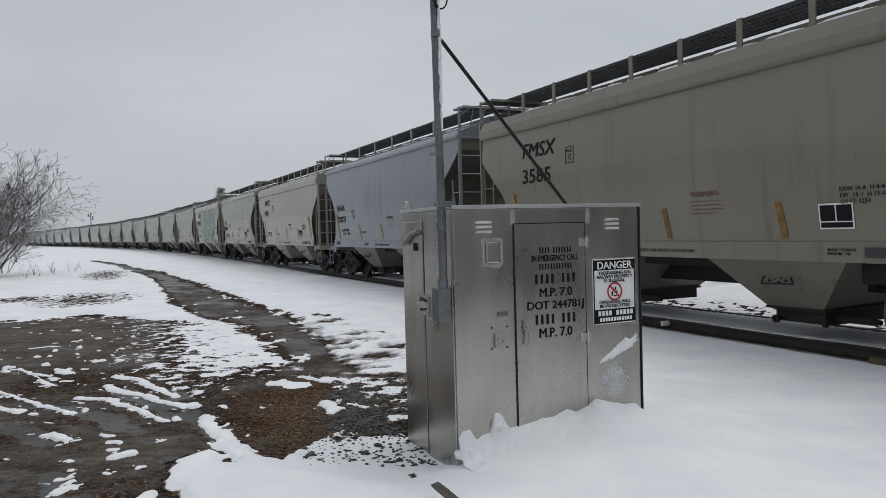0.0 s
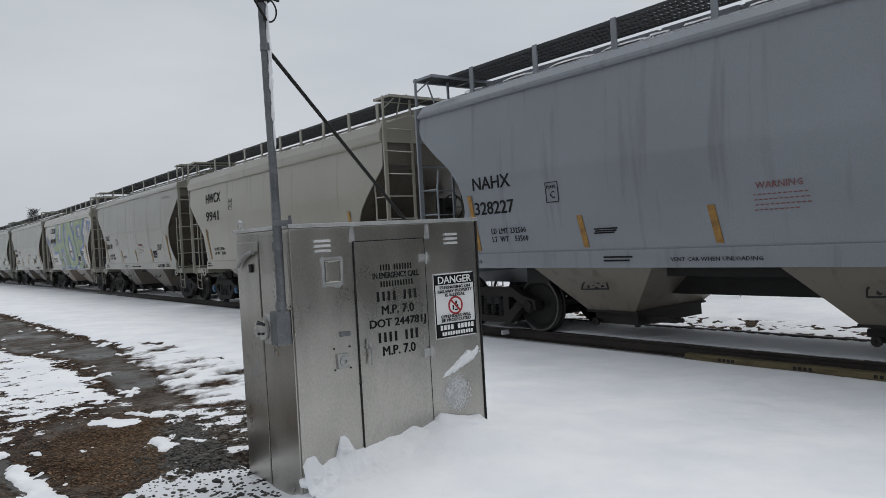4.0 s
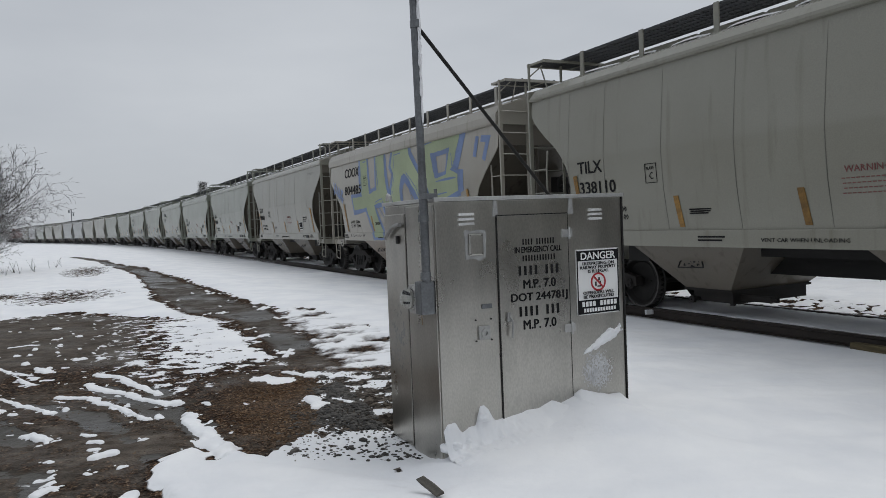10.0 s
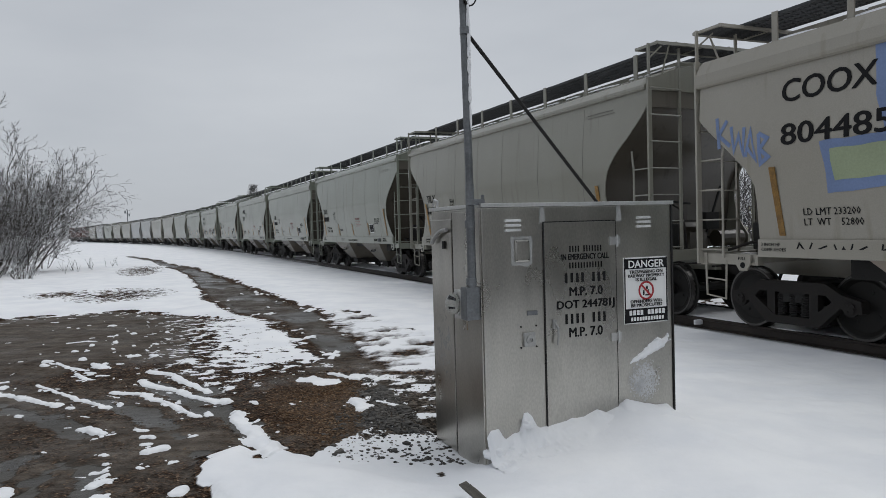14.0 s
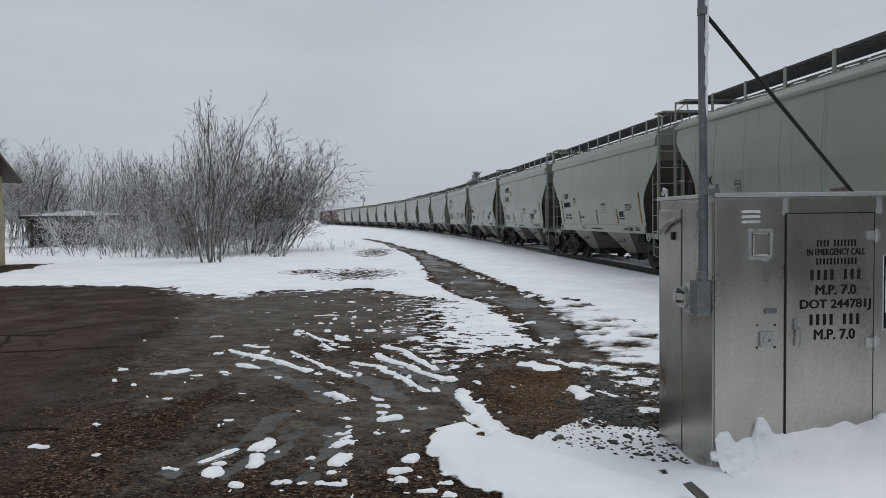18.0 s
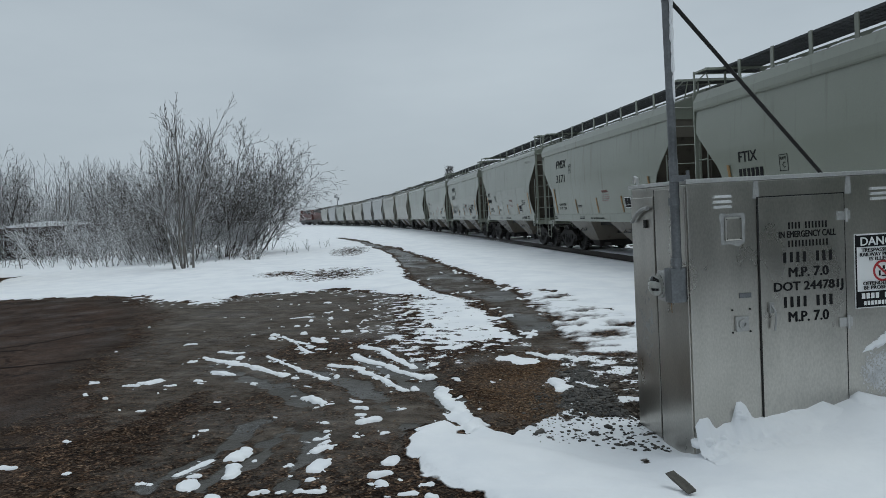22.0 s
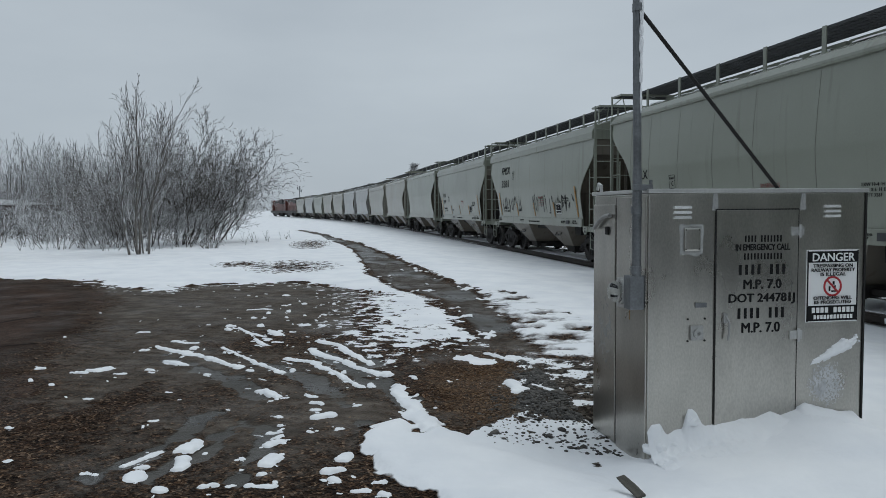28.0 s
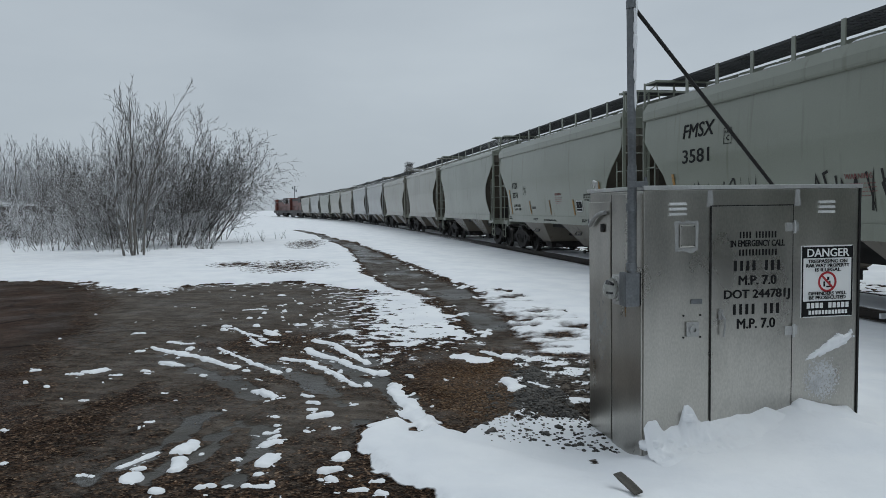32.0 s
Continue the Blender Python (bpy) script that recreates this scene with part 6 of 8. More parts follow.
END_PIECES = (("end_sill", 5.72, 5.86, -1.52, 1.52, 0.98, 1.17), ("draft_sill", 3.2, 5.9, -0.22, 0.22, 0.78, 1.14), ("corner_sill", 4.75, 5.80, -1.50, -1.38, 1.00, 1.16), ("corner_sill", 4.75, 5.80, 1.38, 1.50, 1.00, 1.16),
              ("cross_bearer", 4.80, 5.05, -1.5, 1.5, 1.03, 1.12), ("tread_plate", 4.85, 5.75, -1.23, -0.62, 1.12, 1.145), ("tread_plate", 4.85, 5.75, 0.62, 1.23, 1.12, 1.145))


def end_bracing(bm, s):
    for y in (-0.55, 0.55):
        tube(bm, (s * 5.62, y, 1.14), (s * 5.66, y, 3.3), 0.045, 8)
    tube(bm, (s * 4.6, 0.9, 1.14), (s * 4.5, 0.9, 2.1), 0.05, 8)
    tube(bm, (s * 4.6, -0.9, 1.14), (s * 4.5, -0.9, 2.1), 0.05, 8)
    box(bm, min(s * 4.2, s * 5.6), max(s * 4.2, s * 5.6), -0.05, 0.05, 1.14, 1.9 - 0.2)


def reservoir(bm, s):
    tube(bm, (s * 4.75, -0.75, 1.45), (s * 4.75, 0.35, 1.45), 0.24, 14)
    tube(bm, (s * 5.1, 0.55, 1.32), (s * 5.1, 1.15, 1.32), 0.16, 12)
    box(bm, min(s * 5.0, s * 5.3), max(s * 5.0, s * 5.3), -0.25, 0.15, 1.15, 1.45)


def rigging_pipes(bm, s):
    pipe(bm, [(s * 5.6, -1.2, 1.2), (s * 5.2, -1.15, 1.32), (s * 4.7, -0.9, 1.30), (s * 4.5, 0.9, 1.34), (s * 5.0, 1.2, 1.25)], 0.022, 6)


def branch_pipe(bm, s):
    pipe(bm, [(s * 5.5, -0.5, 1.16), (s * 5.4, -0.5, 1.85), (s * 4.9, -0.45, 2.05), (s * 4.7, 0.3, 2.0)], 0.02, 6)


def valve_box(bm, s):
    c = s * 5.2
    soft_box(bm, c - 0.16, c + 0.16, -0.95, -0.55, 1.2, 1.62, 0.03)
    tube(bm, (c, -0.75, 1.60), (c, -0.75, 1.78), 0.08, 10)


def load_box(bm, s):
    c = s * 5.2
    soft_box(bm, c - 0.1, c + 0.14, 0.1, 0.42, 1.5, 1.82, 0.02)


def end_panel(bm, s, low):
    """The upright painted sheet at the head of the car, under the roof."""
    soft_box(bm, min(s * 5.705, s * 5.73), max(s * 5.705, s * 5.73), -1.53, 1.53, low, 3.96, 0.006)


def slack_rod(bm, s):
    tube(bm, (s * 5.45, 0.35, 2.3), (s * 5.1, 0.30, 1.35), 0.025, 6)
    tube(bm, (s * 5.1, 0.30, 1.35), (s * 4.2, -0.2, 1.2), 0.025, 6)


def brake_wheel(bm, s):
    ring(bm, (s * 5.52, 0.0, 0), "x", 0.26, 0.285, 0.03, 26)
    for k in range(6):
        t = math.pi * k / 3
        tube(bm, (s * 5.52, 0, 0), (s * 5.52, 0.27 * math.cos(t), 0.27 * math.sin(t)), 0.012, 6)
    tube(bm, (s * 5.30, 0, 0), (s * 5.55, 0, 0), 0.06, 10)
    box(bm, min(s * 5.12, s * 5.34), max(s * 5.12, s * 5.34), -0.16, 0.16, -0.3, 0.22)


LADDER_W = 0.72


def tall_ladder(bm, top):
    """A broad corner post, a slimmer rail and the rungs between them; the ladder stands in the x-z plane."""
    soft_box(bm, -0.042, 0.042, -0.022, 0.022, 1.0, top, 0.006)
    soft_box(bm, LADDER_W - 0.026, LADDER_W + 0.026, -0.02, 0.02, 1.0, top, 0.006)
    for k in range(7):
        z = 1.22 + 0.455 * k
        tube(bm, (0.0, -0.02, z), (LADDER_W, -0.02, z), 0.013, 6)
        for x in (0.0, LADDER_W):
            ring(bm, (x, -0.030, z), "y", 0, 0.020, 0.016, 6)


def top_rail(bm, x):
    """A ladder rail that runs on past the edge of the roof to the crosswalk, with a short tie."""
    box(bm, x - 0.02, x + 0.02, -0.018, 0.018, 4.08, 4.60)
    if x < 0.2:
        tube(bm, (x, 0, 4.34), (x + 0.30, 0, 4.58), 0.014, 6)


def crosswalk_frame(bm, s):
    """The rim of the platform that runs across the end of the roof."""
    for a, b in ((5.40, 5.44), (5.94, 5.98)):
        box(bm, min(s * a, s * b), max(s * a, s * b), -1.50, 1.50, 4.565, 4.615)
    for y in (-1.50, -0.5, 0.5, 1.46):
        box(bm, min(s * 5.44, s * 5.94), max(s * 5.44, s * 5.94), y, y + 0.04, 4.57, 4.61)
    for y in (-1.2, 1.2):
        tube(bm, (s * 5.72, y, 4.10), (s * 5.93, y, 4.57), 0.016, 6)


def crosswalk_grate(bm, s):
    for k in range(9):
        x = s * (5.47 + 0.055 * k)
        box(bm, x - 0.007, x + 0.007, -1.45, 1.45, 4.575, 4.605)


def grab_ladder(bm):
    pipe(bm, [(0.0, 0, 1.1), (0.0, 0, 2.62), (-0.05, 0.02, 2.72), (-0.10, 0.04, 2.92)], 0.019, 6)
    for k in range(4):
        tube(bm, (0.0, 0, 1.22 + 0.455 * k), (0.44, 0, 1.22 + 0.455 * k), 0.013, 6)


def stirrup(bm):
    pipe(bm, [(0.0, 0, 1.05), (0.02, 0, 0.52), (0.40, 0, 0.48), (0.42, 0, 1.05)], 0.018, 6)
    tube(bm, (0.01, 0, 0.78), (0.41, 0, 0.76), 0.013, 6)


def coupler(bm, s):
    def bx(x0, x1, y0, y1, z0, z1):
        box(bm, min(s * x0, s * x1), max(s * x0, s * x1), y0, y1, z0, z1)
    bx(5.85, 6.25, -0.09, 0.09, 0.76, 0.94)
    bx(6.20, 6.40, -0.17, 0.15, 0.72, 0.99)
    pipe(bm, [(s * 5.9, 0.3, 0.86), (s * 6.05, 0.32, 0.55), (s * 6.38, 0.22, 0.48)], 0.028, 8)
    pipe(bm, [(s * 5.88, -0.4, 1.0), (s * 6.0, -0.5, 0.93), (s * 5.95, -1.2, 0.93)], 0.016, 6)


def side_frame(bm):
    """Cast truck side frame, in the x-z plane about the truck's centre."""
    prism(bm, [(-1.10, 0.40), (-1.08, 0.56), (-0.80, 0.62), (-0.55, 0.76), (0.55, 0.76), (0.80, 0.62), (1.08, 0.56), (1.10, 0.40), (0.95, 0.38), (0.72, 0.46), (0.56, 0.60), (-0.56, 0.60), (-0.72, 0.46), (-0.95, 0.38)], -0.07, 0.07)
    prism(bm, [(-0.80, 0.46), (-0.66, 0.52), (-0.30, 0.26), (0.30, 0.26), (0.66, 0.52), (0.80, 0.46), (0.44, 0.14), (-0.44, 0.14)], -0.07, 0.07)
    for x in (-0.36, 0.36):
        box(bm, x - 0.07, x + 0.07, -0.06, 0.06, 0.22, 0.66)


def spring(bm):
    """One stack of coils."""
    n, prof = 12, [(0.060 + 0.016 * math.sin(math.pi * k / 2) ** 2, 0.262 + 0.0165 * k) for k in range(20)]
    loops = [[bm.verts.new((r * math.cos(2 * math.pi * i / n), r * math.sin(2 * math.pi * i / n), z)) for i in range(n)] for r, z in prof]
    for a, b in zip(loops, loops[1:]):
        for i in range(n):
            bm.faces.new((a[i], a[(i + 1) % n], b[(i + 1) % n], b[i]))


def wheel_mesh(bm):
    """A wheelset about its own centre, the axle along y."""
    tube(bm, (0, -1.02, 0), (0, 1.02, 0), 0.075, 12)
    for sgn in (-1, 1):
        y = sgn * 0.755
        prof = [(0.09, 0.09), (0.10, 0.05), (0.34, 0.02), (0.40, 0.065), (0.455, 0.065), (0.46, -0.05), (0.487, -0.062), (0.487, -0.085), (0.40, -0.085), (0.34, -0.025), (0.10, -0.06), (0.09, -0.09)]
        n = 32
        loops = [[bm.verts.new((r * math.cos(2 * math.pi * i / n), y + sgn * o, r * math.sin(2 * math.pi * i / n))) for i in range(n)] for r, o in prof]
        for a, b in zip(loops, loops[1:] + loops[:1]):
            for i in range(n):
                bm.faces.new((a[i], a[(i + 1) % n], b[(i + 1) % n], b[i]))
        for k in range(4):
            t = math.pi / 2 * k + 0.3
            ring(bm, (0.23 * math.cos(t), y + sgn * 0.035, 0.23 * math.sin(t)), "y", 0.0, 0.025, 0.02, 8)


def tread_mesh(bm, sgn):
    ring(bm, (0, sgn * 0.757, 0), "y", 0.452, 0.4585, 0.118, 32)
    ring(bm, (0, sgn * 0.823, 0), "y", 0.425, 0.452, 0.004, 32)


def bearing_mesh(bm, sgn):
    if sgn:
        ring(bm, (0, sgn * 1.04, 0), "y", 0.0, 0.115, 0.06, 20)
        ring(bm, (0, sgn * 1.075, 0), "y", 0.0, 0.075, 0.03, 16)
        for k in range(3):
            t = 2 * math.pi * k / 3
            ring(bm, (0.05 * math.cos(t), sgn * 1.095, 0.05 * math.sin(t)), "y", 0, 0.016, 0.02, 6)


def bolster(bm):
    box(bm, -0.46, 0.46, -0.86, 0.86, 0.15, 0.40)
    box(bm, -0.22, 0.22, -1.05, 1.05, 0.46, 0.72)
    for sgn in (-1, 1):
        box(bm, sgn * 0.42 - 0.05, sgn * 0.42 + 0.05, -0.95, 0.95, 0.30, 0.44)
        tube(bm, (sgn * 0.42, -0.7, 0.36), (sgn * 0.42, 0.7, 0.36), 0.05, 8)


def placard(bm):
    box(bm, 0, 0.46, -0.004, 0, 0, 0.32)


def placard_black(bm):
    for a in ((0.02, 0.22, 0.10, 0.30), (0.24, 0.44, 0.10, 0.30), (0.02, 0.44, 0.02, 0.085)):
        box(bm, a[0], a[1], -0.008, -0.004, a[2], a[3])


WHEELSETS = []      # wheelset, car index
VEHICLES = []       # vehicle, offset of its middle behind the first car's rear end, truck base


def truck(parent, x, near, detail, caps):
    tr = part("truck", shared("bolster", bolster), M_DARK, parent, "", pose(x, 0, 0))
    for y in (-1.0, 1.0):
        part("side_frame", shared("side_frame", side_frame), M_RUST, tr, "", pose(0, y, 0))
        if near:
            for dx in (-0.2, 0.0, 0.2):
                part("spring", shared("spring", spring), M_DARK, tr, "", pose(dx, y, 0))
    for k, dx in enumerate((-0.93, 0.93)):
        ws = part("wheelset", shared("wheelset", wheel_mesh, False), M_WHEEL, tr, "", pose(dx, 0, 0.458))
        if near:
            WHEELSETS.append((ws, dx))
        for sgn in (-1, 1):
            part("tread", shared(f"tread/{sgn}", lambda bm: tread_mesh(bm, sgn)), M_TREAD, tr, "bright worn wheel tread", pose(dx, 0, 0.458))
        for sgn in (-1, 1):
            part("bearing_cap", shared(f"bearing/{sgn}", lambda bm: bearing_mesh(bm, sgn)), caps if k or caps is not M_BLUE else M_BLUE, tr, "blue bearing cap" if caps is M_BLUE else "", pose(dx, 0, 0.458))
    return tr


def hopper_car(index, cut, paint, mark, number, label, near=True, caps=None, extras=None):
    car = thing("hopper_car", label, "freight car", "hopper cars of the train")
    pm = PAINTS[paint]
    caps = caps or M_RUST
    # the end sheets' colour holds shade as well as dust
    part("load_space", shared(f"load_space/{cut}", lambda bm: inner_shell(bm, cut)), M_SLOPE, car, "dusty sloping end sheets with shade put into their colour")
    for s in (-1, 1):
        part("side_sheet", shared(f"side_sheet/{cut}{s}", lambda bm, s=s: side_sheet(bm, cut, s), True), pm, car)
    rise = pose(0, 0, RISE[cut])
    part("roof", shared(f"roof/{cut}", lambda bm: roof_mesh(bm, cut)), pm, car)
    for k in range(8):
        part("hatch", shared("hatch", hatch_mesh), pm, car, "", rise @ pose(-4.6 + 1.31 * k, 0, 0))
    for y0, y1 in ((-1.02, -0.16), (0.16, 1.02)):
        part("running_board", shared(f"running_board/{y0}{near}", lambda bm: running_board(bm, y0, y1, 130 if near else 30)), M_GRATE, car, "steel grating walkway", rise)
        posts = 9 if cut == "angular" else 7
        for k in range(posts):
            part("walkway_post", shared("walkway_post", board_post), pm, car, "", rise @ pose(-4.82 + 9.64 * k / (posts - 1), y0 - 0.012 if y0 < 0 else y1 + 0.012, 0, 0, 0, 0 if y0 < 0 else 180))
    if near:
        rr = random.Random(40 + index)
        x = -5.2
        while x < 5.0:
            w = rr.uniform(0.3, 1.1)
            k = rr.randrange(6)
            part("roof_snow", shared(f"roof_snow/{k}", lambda bm: roof_snow(bm, k)), M_SNOW, car, "strip of snow on the roof", rise @ pose(x, 0, 0))
            x += 0.3 + 0.16 * k + rr.uniform(0.02, 0.5)
        if cut == "rounded" and paint != "blue":
            for x in (-4.56, -3.57, -2.21, -0.83, 0.52, 2.2, 3.9):
                part("weld_seam", shared("weld_seam", weld_seam), M_SEAM, car, "", pose(x, 0, 0))
    for y in (-1, 1):
        part("side_sill", shared(f"sill/{cut}{y}", lambda bm: soft_box(bm, -CUTS[cut][0][0], CUTS[cut][0][0], min(y * 1.46, y * 1.53), max(y * 1.46, y * 1.53), 1.13, 1.38, 0.012)), pm, car)
    part("centre_sill", shared("centre_sill", lambda bm: [box(bm, -3.4, 3.4, -0.30, 0.30, 0.66, 1.15), box(bm, -0.9, 0.9, -1.05, 1.05, 0.98, 1.15), box(bm, -3.6, -3.1, -1.1, 1.1, 0.85, 1.15), box(bm, 3.1, 3.6, -1.1, 1.1, 0.85, 1.15)] and None), M_DARK, car, "dark grimy centre sill")
    for x in (-2.0, 2.0):
        bay = part("discharge_bay", shared("bay", lower_bay), BAY_PAINTS.get(paint, M_UNDER), car, "dusty hopper bay", pose(x, 0, 0))
        part("gate", shared("gate", bay_gate), M_RUST, bay)
        if near:
            part("inspection_frame", shared("inspection", access_hatch), M_DARK, bay, "oval frame with a smudged stencil", pose(0.0, -1.245, 0.87, -37.5))
    for s in (-1, 1):
        for k, (name, x0, x1, y0, y1, z0, z1) in enumerate(END_PIECES):
            part(name, shared(f"{name}/{k}{s}", lambda bm: soft_box(bm, min(s * x0, s * x1), max(s * x0, s * x1), y0, y1, z0, z1, 0.008)), pm, car)
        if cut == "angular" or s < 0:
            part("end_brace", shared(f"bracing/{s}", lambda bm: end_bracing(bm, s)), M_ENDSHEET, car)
        part("crosswalk", shared(f"crosswalk/{s}", lambda bm: crosswalk_frame(bm, s)), pm, car, "", rise)
        part("crosswalk_grating", shared(f"crosswalk_grating/{s}", lambda bm: crosswalk_grate(bm, s)), M_GRATE, car, "steel grating walkway", rise)
        part("coupler", shared(f"coupler/{s}", lambda bm: coupler(bm, s)), M_RUST, car)
        for y in (-1, 1):
            side = pose(0, 0, 0) if y < 0 else pose(0, 0, 0, 0, 0, 180)
            k = s if y < 0 else -s
            x = 5.83 if k > 0 else -5.83
            lad = part("ladder", shared(f"ladder/{k}", lambda bm: tall_ladder(bm, 4.12)), pm, car, "", side @ pose(x, -1.56, 0, 0, 0, 96 if k > 0 else 84))
            if near:
                for hx in (0.0, LADDER_W):
                    part("upper_rail", shared(f"upper_rail/{hx}", lambda bm: top_rail(bm, hx)), pm, lad, "", rise)
            part("grab_iron", shared("grab", grab_ladder), pm, car, "", side @ (pose(5.36, -1.54, 0) if k > 0 else pose(-5.36, -1.54, 0, 0, 0, 180)))
            part("stirrup", shared("stirrup", stirrup), pm, car, "", side @ (pose(5.34, -1.50, 0) if k > 0 else pose(-5.76, -1.50, 0)))
    for s in (-1, 1):
        for k, (mesh, mat) in enumerate(((rigging_pipes, M_RUST), (branch_pipe, M_RUST), (valve_box, M_DARK), (load_box, M_DARK), (slack_rod, M_DARK))):
            part(("brake_pipe", "branch_pipe", "control_valve", "load_box", "brake_rod")[k], shared(f"rigging{k}/{s}", lambda bm: mesh(bm, s)), mat, car)
    for s in (-1, 1):
        part("end_panel", shared(f"end_panel/{cut}{s}", lambda bm: end_panel(bm, s, 3.24 if cut == "angular" else 3.64)), M_ENDPANEL, car, "grimy upper end sheet with some shade in its colour")
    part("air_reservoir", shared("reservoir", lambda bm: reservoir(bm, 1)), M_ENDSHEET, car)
    part("brake_wheel", shared("brake_wheel", lambda bm: brake_wheel(bm, 1)), M_DARK, car, "round spoked hand-brake wheel", pose(0, 0.35, 2.35) if cut == "angular" else pose(0, -0.35, 2.35, 0, 0, 180))
    for x in (-4.57, 4.57):
        truck(car, x, near, near, caps)
    if near:
        def at(me, mat, name, x, z, label="", y=None, wide=None):
            tilt = math.degrees(math.atan2(half_width(z + 0.3) - half_width(z), 0.3)) if y is None else 0.0
            ob = part(name, me, mat, car, label, pose(x, -half_width(z) - 0.008 if y is None else y, z, tilt))
            if wide:
                xs = [v.co.x for v in me.vertices]
                ob.scale = (wide / (max(xs) - min(xs)), 1, 1)
            return ob
        for x in (-4.36, -1.97, 0.15, 2.28, 4.36):
            tall = abs(x) > 4
            at(shared(f"tape/{tall}", lambda bm: prism(bm, [(0.0, 0), (0.10, 0), (0.03, 0.95 if tall else 0.48), (-0.07, 0.95 if tall else 0.48)], -0.004, 0.004)), M_YELLOW, "reflective_tape", x, 1.43, "amber reflective tape")
        pl = at(shared("placard", placard), M_WHITE, "placard", 2.52 if index else 2.85, 1.54, "white-edged black stencil panel")
        part("placard_panel", shared("placard_black", placard_black), M_BLACK, pl)
        small = mark in ("TILX", "FTIX")
        mx = -4.0 if mark in ("FMSX", "FTIX") else -4.23 if mark == "COOX" else -4.3
        mz = 2.40 if small else {"COOX": 3.22, "HWCX": 3.16}.get(mark, 3.10)
        if mark == "NAHX":
            small, mz = True, 2.46
        if mark:
            at(text_mesh(mark, 0.30 if small else 0.42, 0.0 if small else 0.15 if mark == "FMSX" else 0.04), M_BLACK, "reporting_mark", mx, mz, "black reporting mark", wide=(0.92 if mark == "NAHX" else 0.66) if small else 1.36 if mark == "COOX" else 1.2)
        if number:
            at(text_mesh(number, 0.30 if small else 0.40), M_BLACK, "car_number", mx, mz - (0.42 if mark == "NAHX" else 0.36 if small else {"COOX": 0.57, "HWCX": 0.54}.get(mark, 0.52)), "black car number", wide=(0.16 if small else 0.26) * len(number))
        elif mark:
            at(bars_mesh("dim_number", [(0.15 * j, 0.15 * j + 0.10, 0, 0.20) for j in range(6)]), M_BLACK, "number_bars", mx, mz - 0.34, "black marks")
        sq = at(shared("plate_frame", lambda bm: [box(bm, *a) for a in ((0, 0.26, -0.003, 0, 0, 0.012), (0, 0.26, -0.003, 0, 0.298, 0.31), (0, 0.012, -0.003, 0, 0, 0.31), (0.248, 0.26, -0.003, 0, 0, 0.31))] and None), M_BLACK, "plate_frame", -2.43 if not small else -2.6, 2.86 if not small else 2.13, "small square stencil")
        part("plate_text", text_mesh("PLATE", 0.075, 0, 0.9), M_BLACK, sq, "", pose(0.025, -0.001, 0.21))
        part("plate_text", text_mesh("C", 0.16, 0, 1.0), M_BLACK, sq, "", pose(0.075, -0.001, 0.06))
        at(text_mesh("LD LMT {}\nLT  WT    {}".format(*WEIGHTS.get(index, ("233700", "52300"))), 0.135, 0, 0.92), M_BLACK, "weight_stencil", -3.95, 1.70, "")
        at(text_mesh("WARNING", 0.115, 0, 1.0), M_FADED_RED, "warning_stencil", 0.72, 2.05, "red stencil")
        at(bars_mesh("warning_lines", [(0.06 * j + (0.012 * i % 0.03), 0.06 * j + 0.042 + (0.012 * i % 0.03), 0.175 - 0.06 * i, 0.187 - 0.06 * i) for i in range(4) for j in range(11 - 2 * (i == 3))]), M_FADED_RED, "warning_lines", 0.68, 1.80, "faint red lines")
        at(text_mesh("EXW 10-8  H 8-8\nEW  10-1  H 13-0\nCU FT 3250" if cut == "angular" else "EXW 10-4  H 9-3\nEW   8-6  H 15-0\nCU FT 3281", 0.078, 0, 1.0), M_BLACK, "dimension_stencil", 3.15, 2.0, "")
        at(text_mesh("VENT CAR WHEN UNLOADING", 0.075, 0, 1.0), M_BLACK, "sill_stencil", -0.5, 1.215, "black stencil on the sill", -1.535, 1.25)
        for x in (-4.66, 3.95):
            at(text_mesh("3 INCH HF\nCOMP SHOES", 0.07, 0, 1.0), M_BLACK, "sill_stencil", x, 1.285, "black stencil on the sill", -1.535, 0.42)
        at(text_mesh("BRAKE CYLINDER\nPRESSURE TAP", 0.05, 0, 1.0), M_BLACK, "sill_stencil", 2.95, 1.27, "", -1.535, 0.38)
        for x, w in ((-1.6, 0.5),):
            at(bars_mesh(f"sill_lines/{w}", [(0, w, 0.05, 0.075), (0, w * 0.9, 0.0, 0.025)]), M_BLACK, "stencil_lines", x, 1.22, "", -1.537)
        if paint == "blue":
            at(shared("red_tag", lambda bm: soft_box(bm, -0.06, 0.06, -0.006, 0, -0.035, 0.035, 0.003)), M_FADED_RED, "reflector_tag", -4.76, 1.25, "small red reflector tag", -1.533)
        if cut == "rounded":
            at(bars_mesh("upper_lines", [(0, 0.80, 0.055, 0.067), (0.0, 0.84, 0.0, 0.012)]), M_SEAM, "upper_stencil", 4.05, 3.66, "two faint stencilled lines")
        at(bars_mesh("small_lines", [(0, 0.42, 0.06, 0.08), (0.02, 0.40, 0.03, 0.05), (0.0, 0.36, 0.0, 0.02)]), M_BLACK, "small_stencil", -1.75, 1.62, "")
        for x in (-5.0, 5.0):
            pull = at(shared("pull_plate", lambda bm: prism(bm, [(-0.15, 0.12), (-0.13, -0.02), (-0.07, -0.11), (0.07, -0.11), (0.13, -0.02), (0.15, 0.12)], -0.012, 0.012)), pm, "pull_plate", x, 1.03, "towing plate with a round hole", -1.52)
            part("pull_hole", shared("pull_hole", lambda bm: tube(bm, (0, -0.016, -0.03), (0, 0.0, -0.03), 0.045, 14)), M_BLACK, pull)
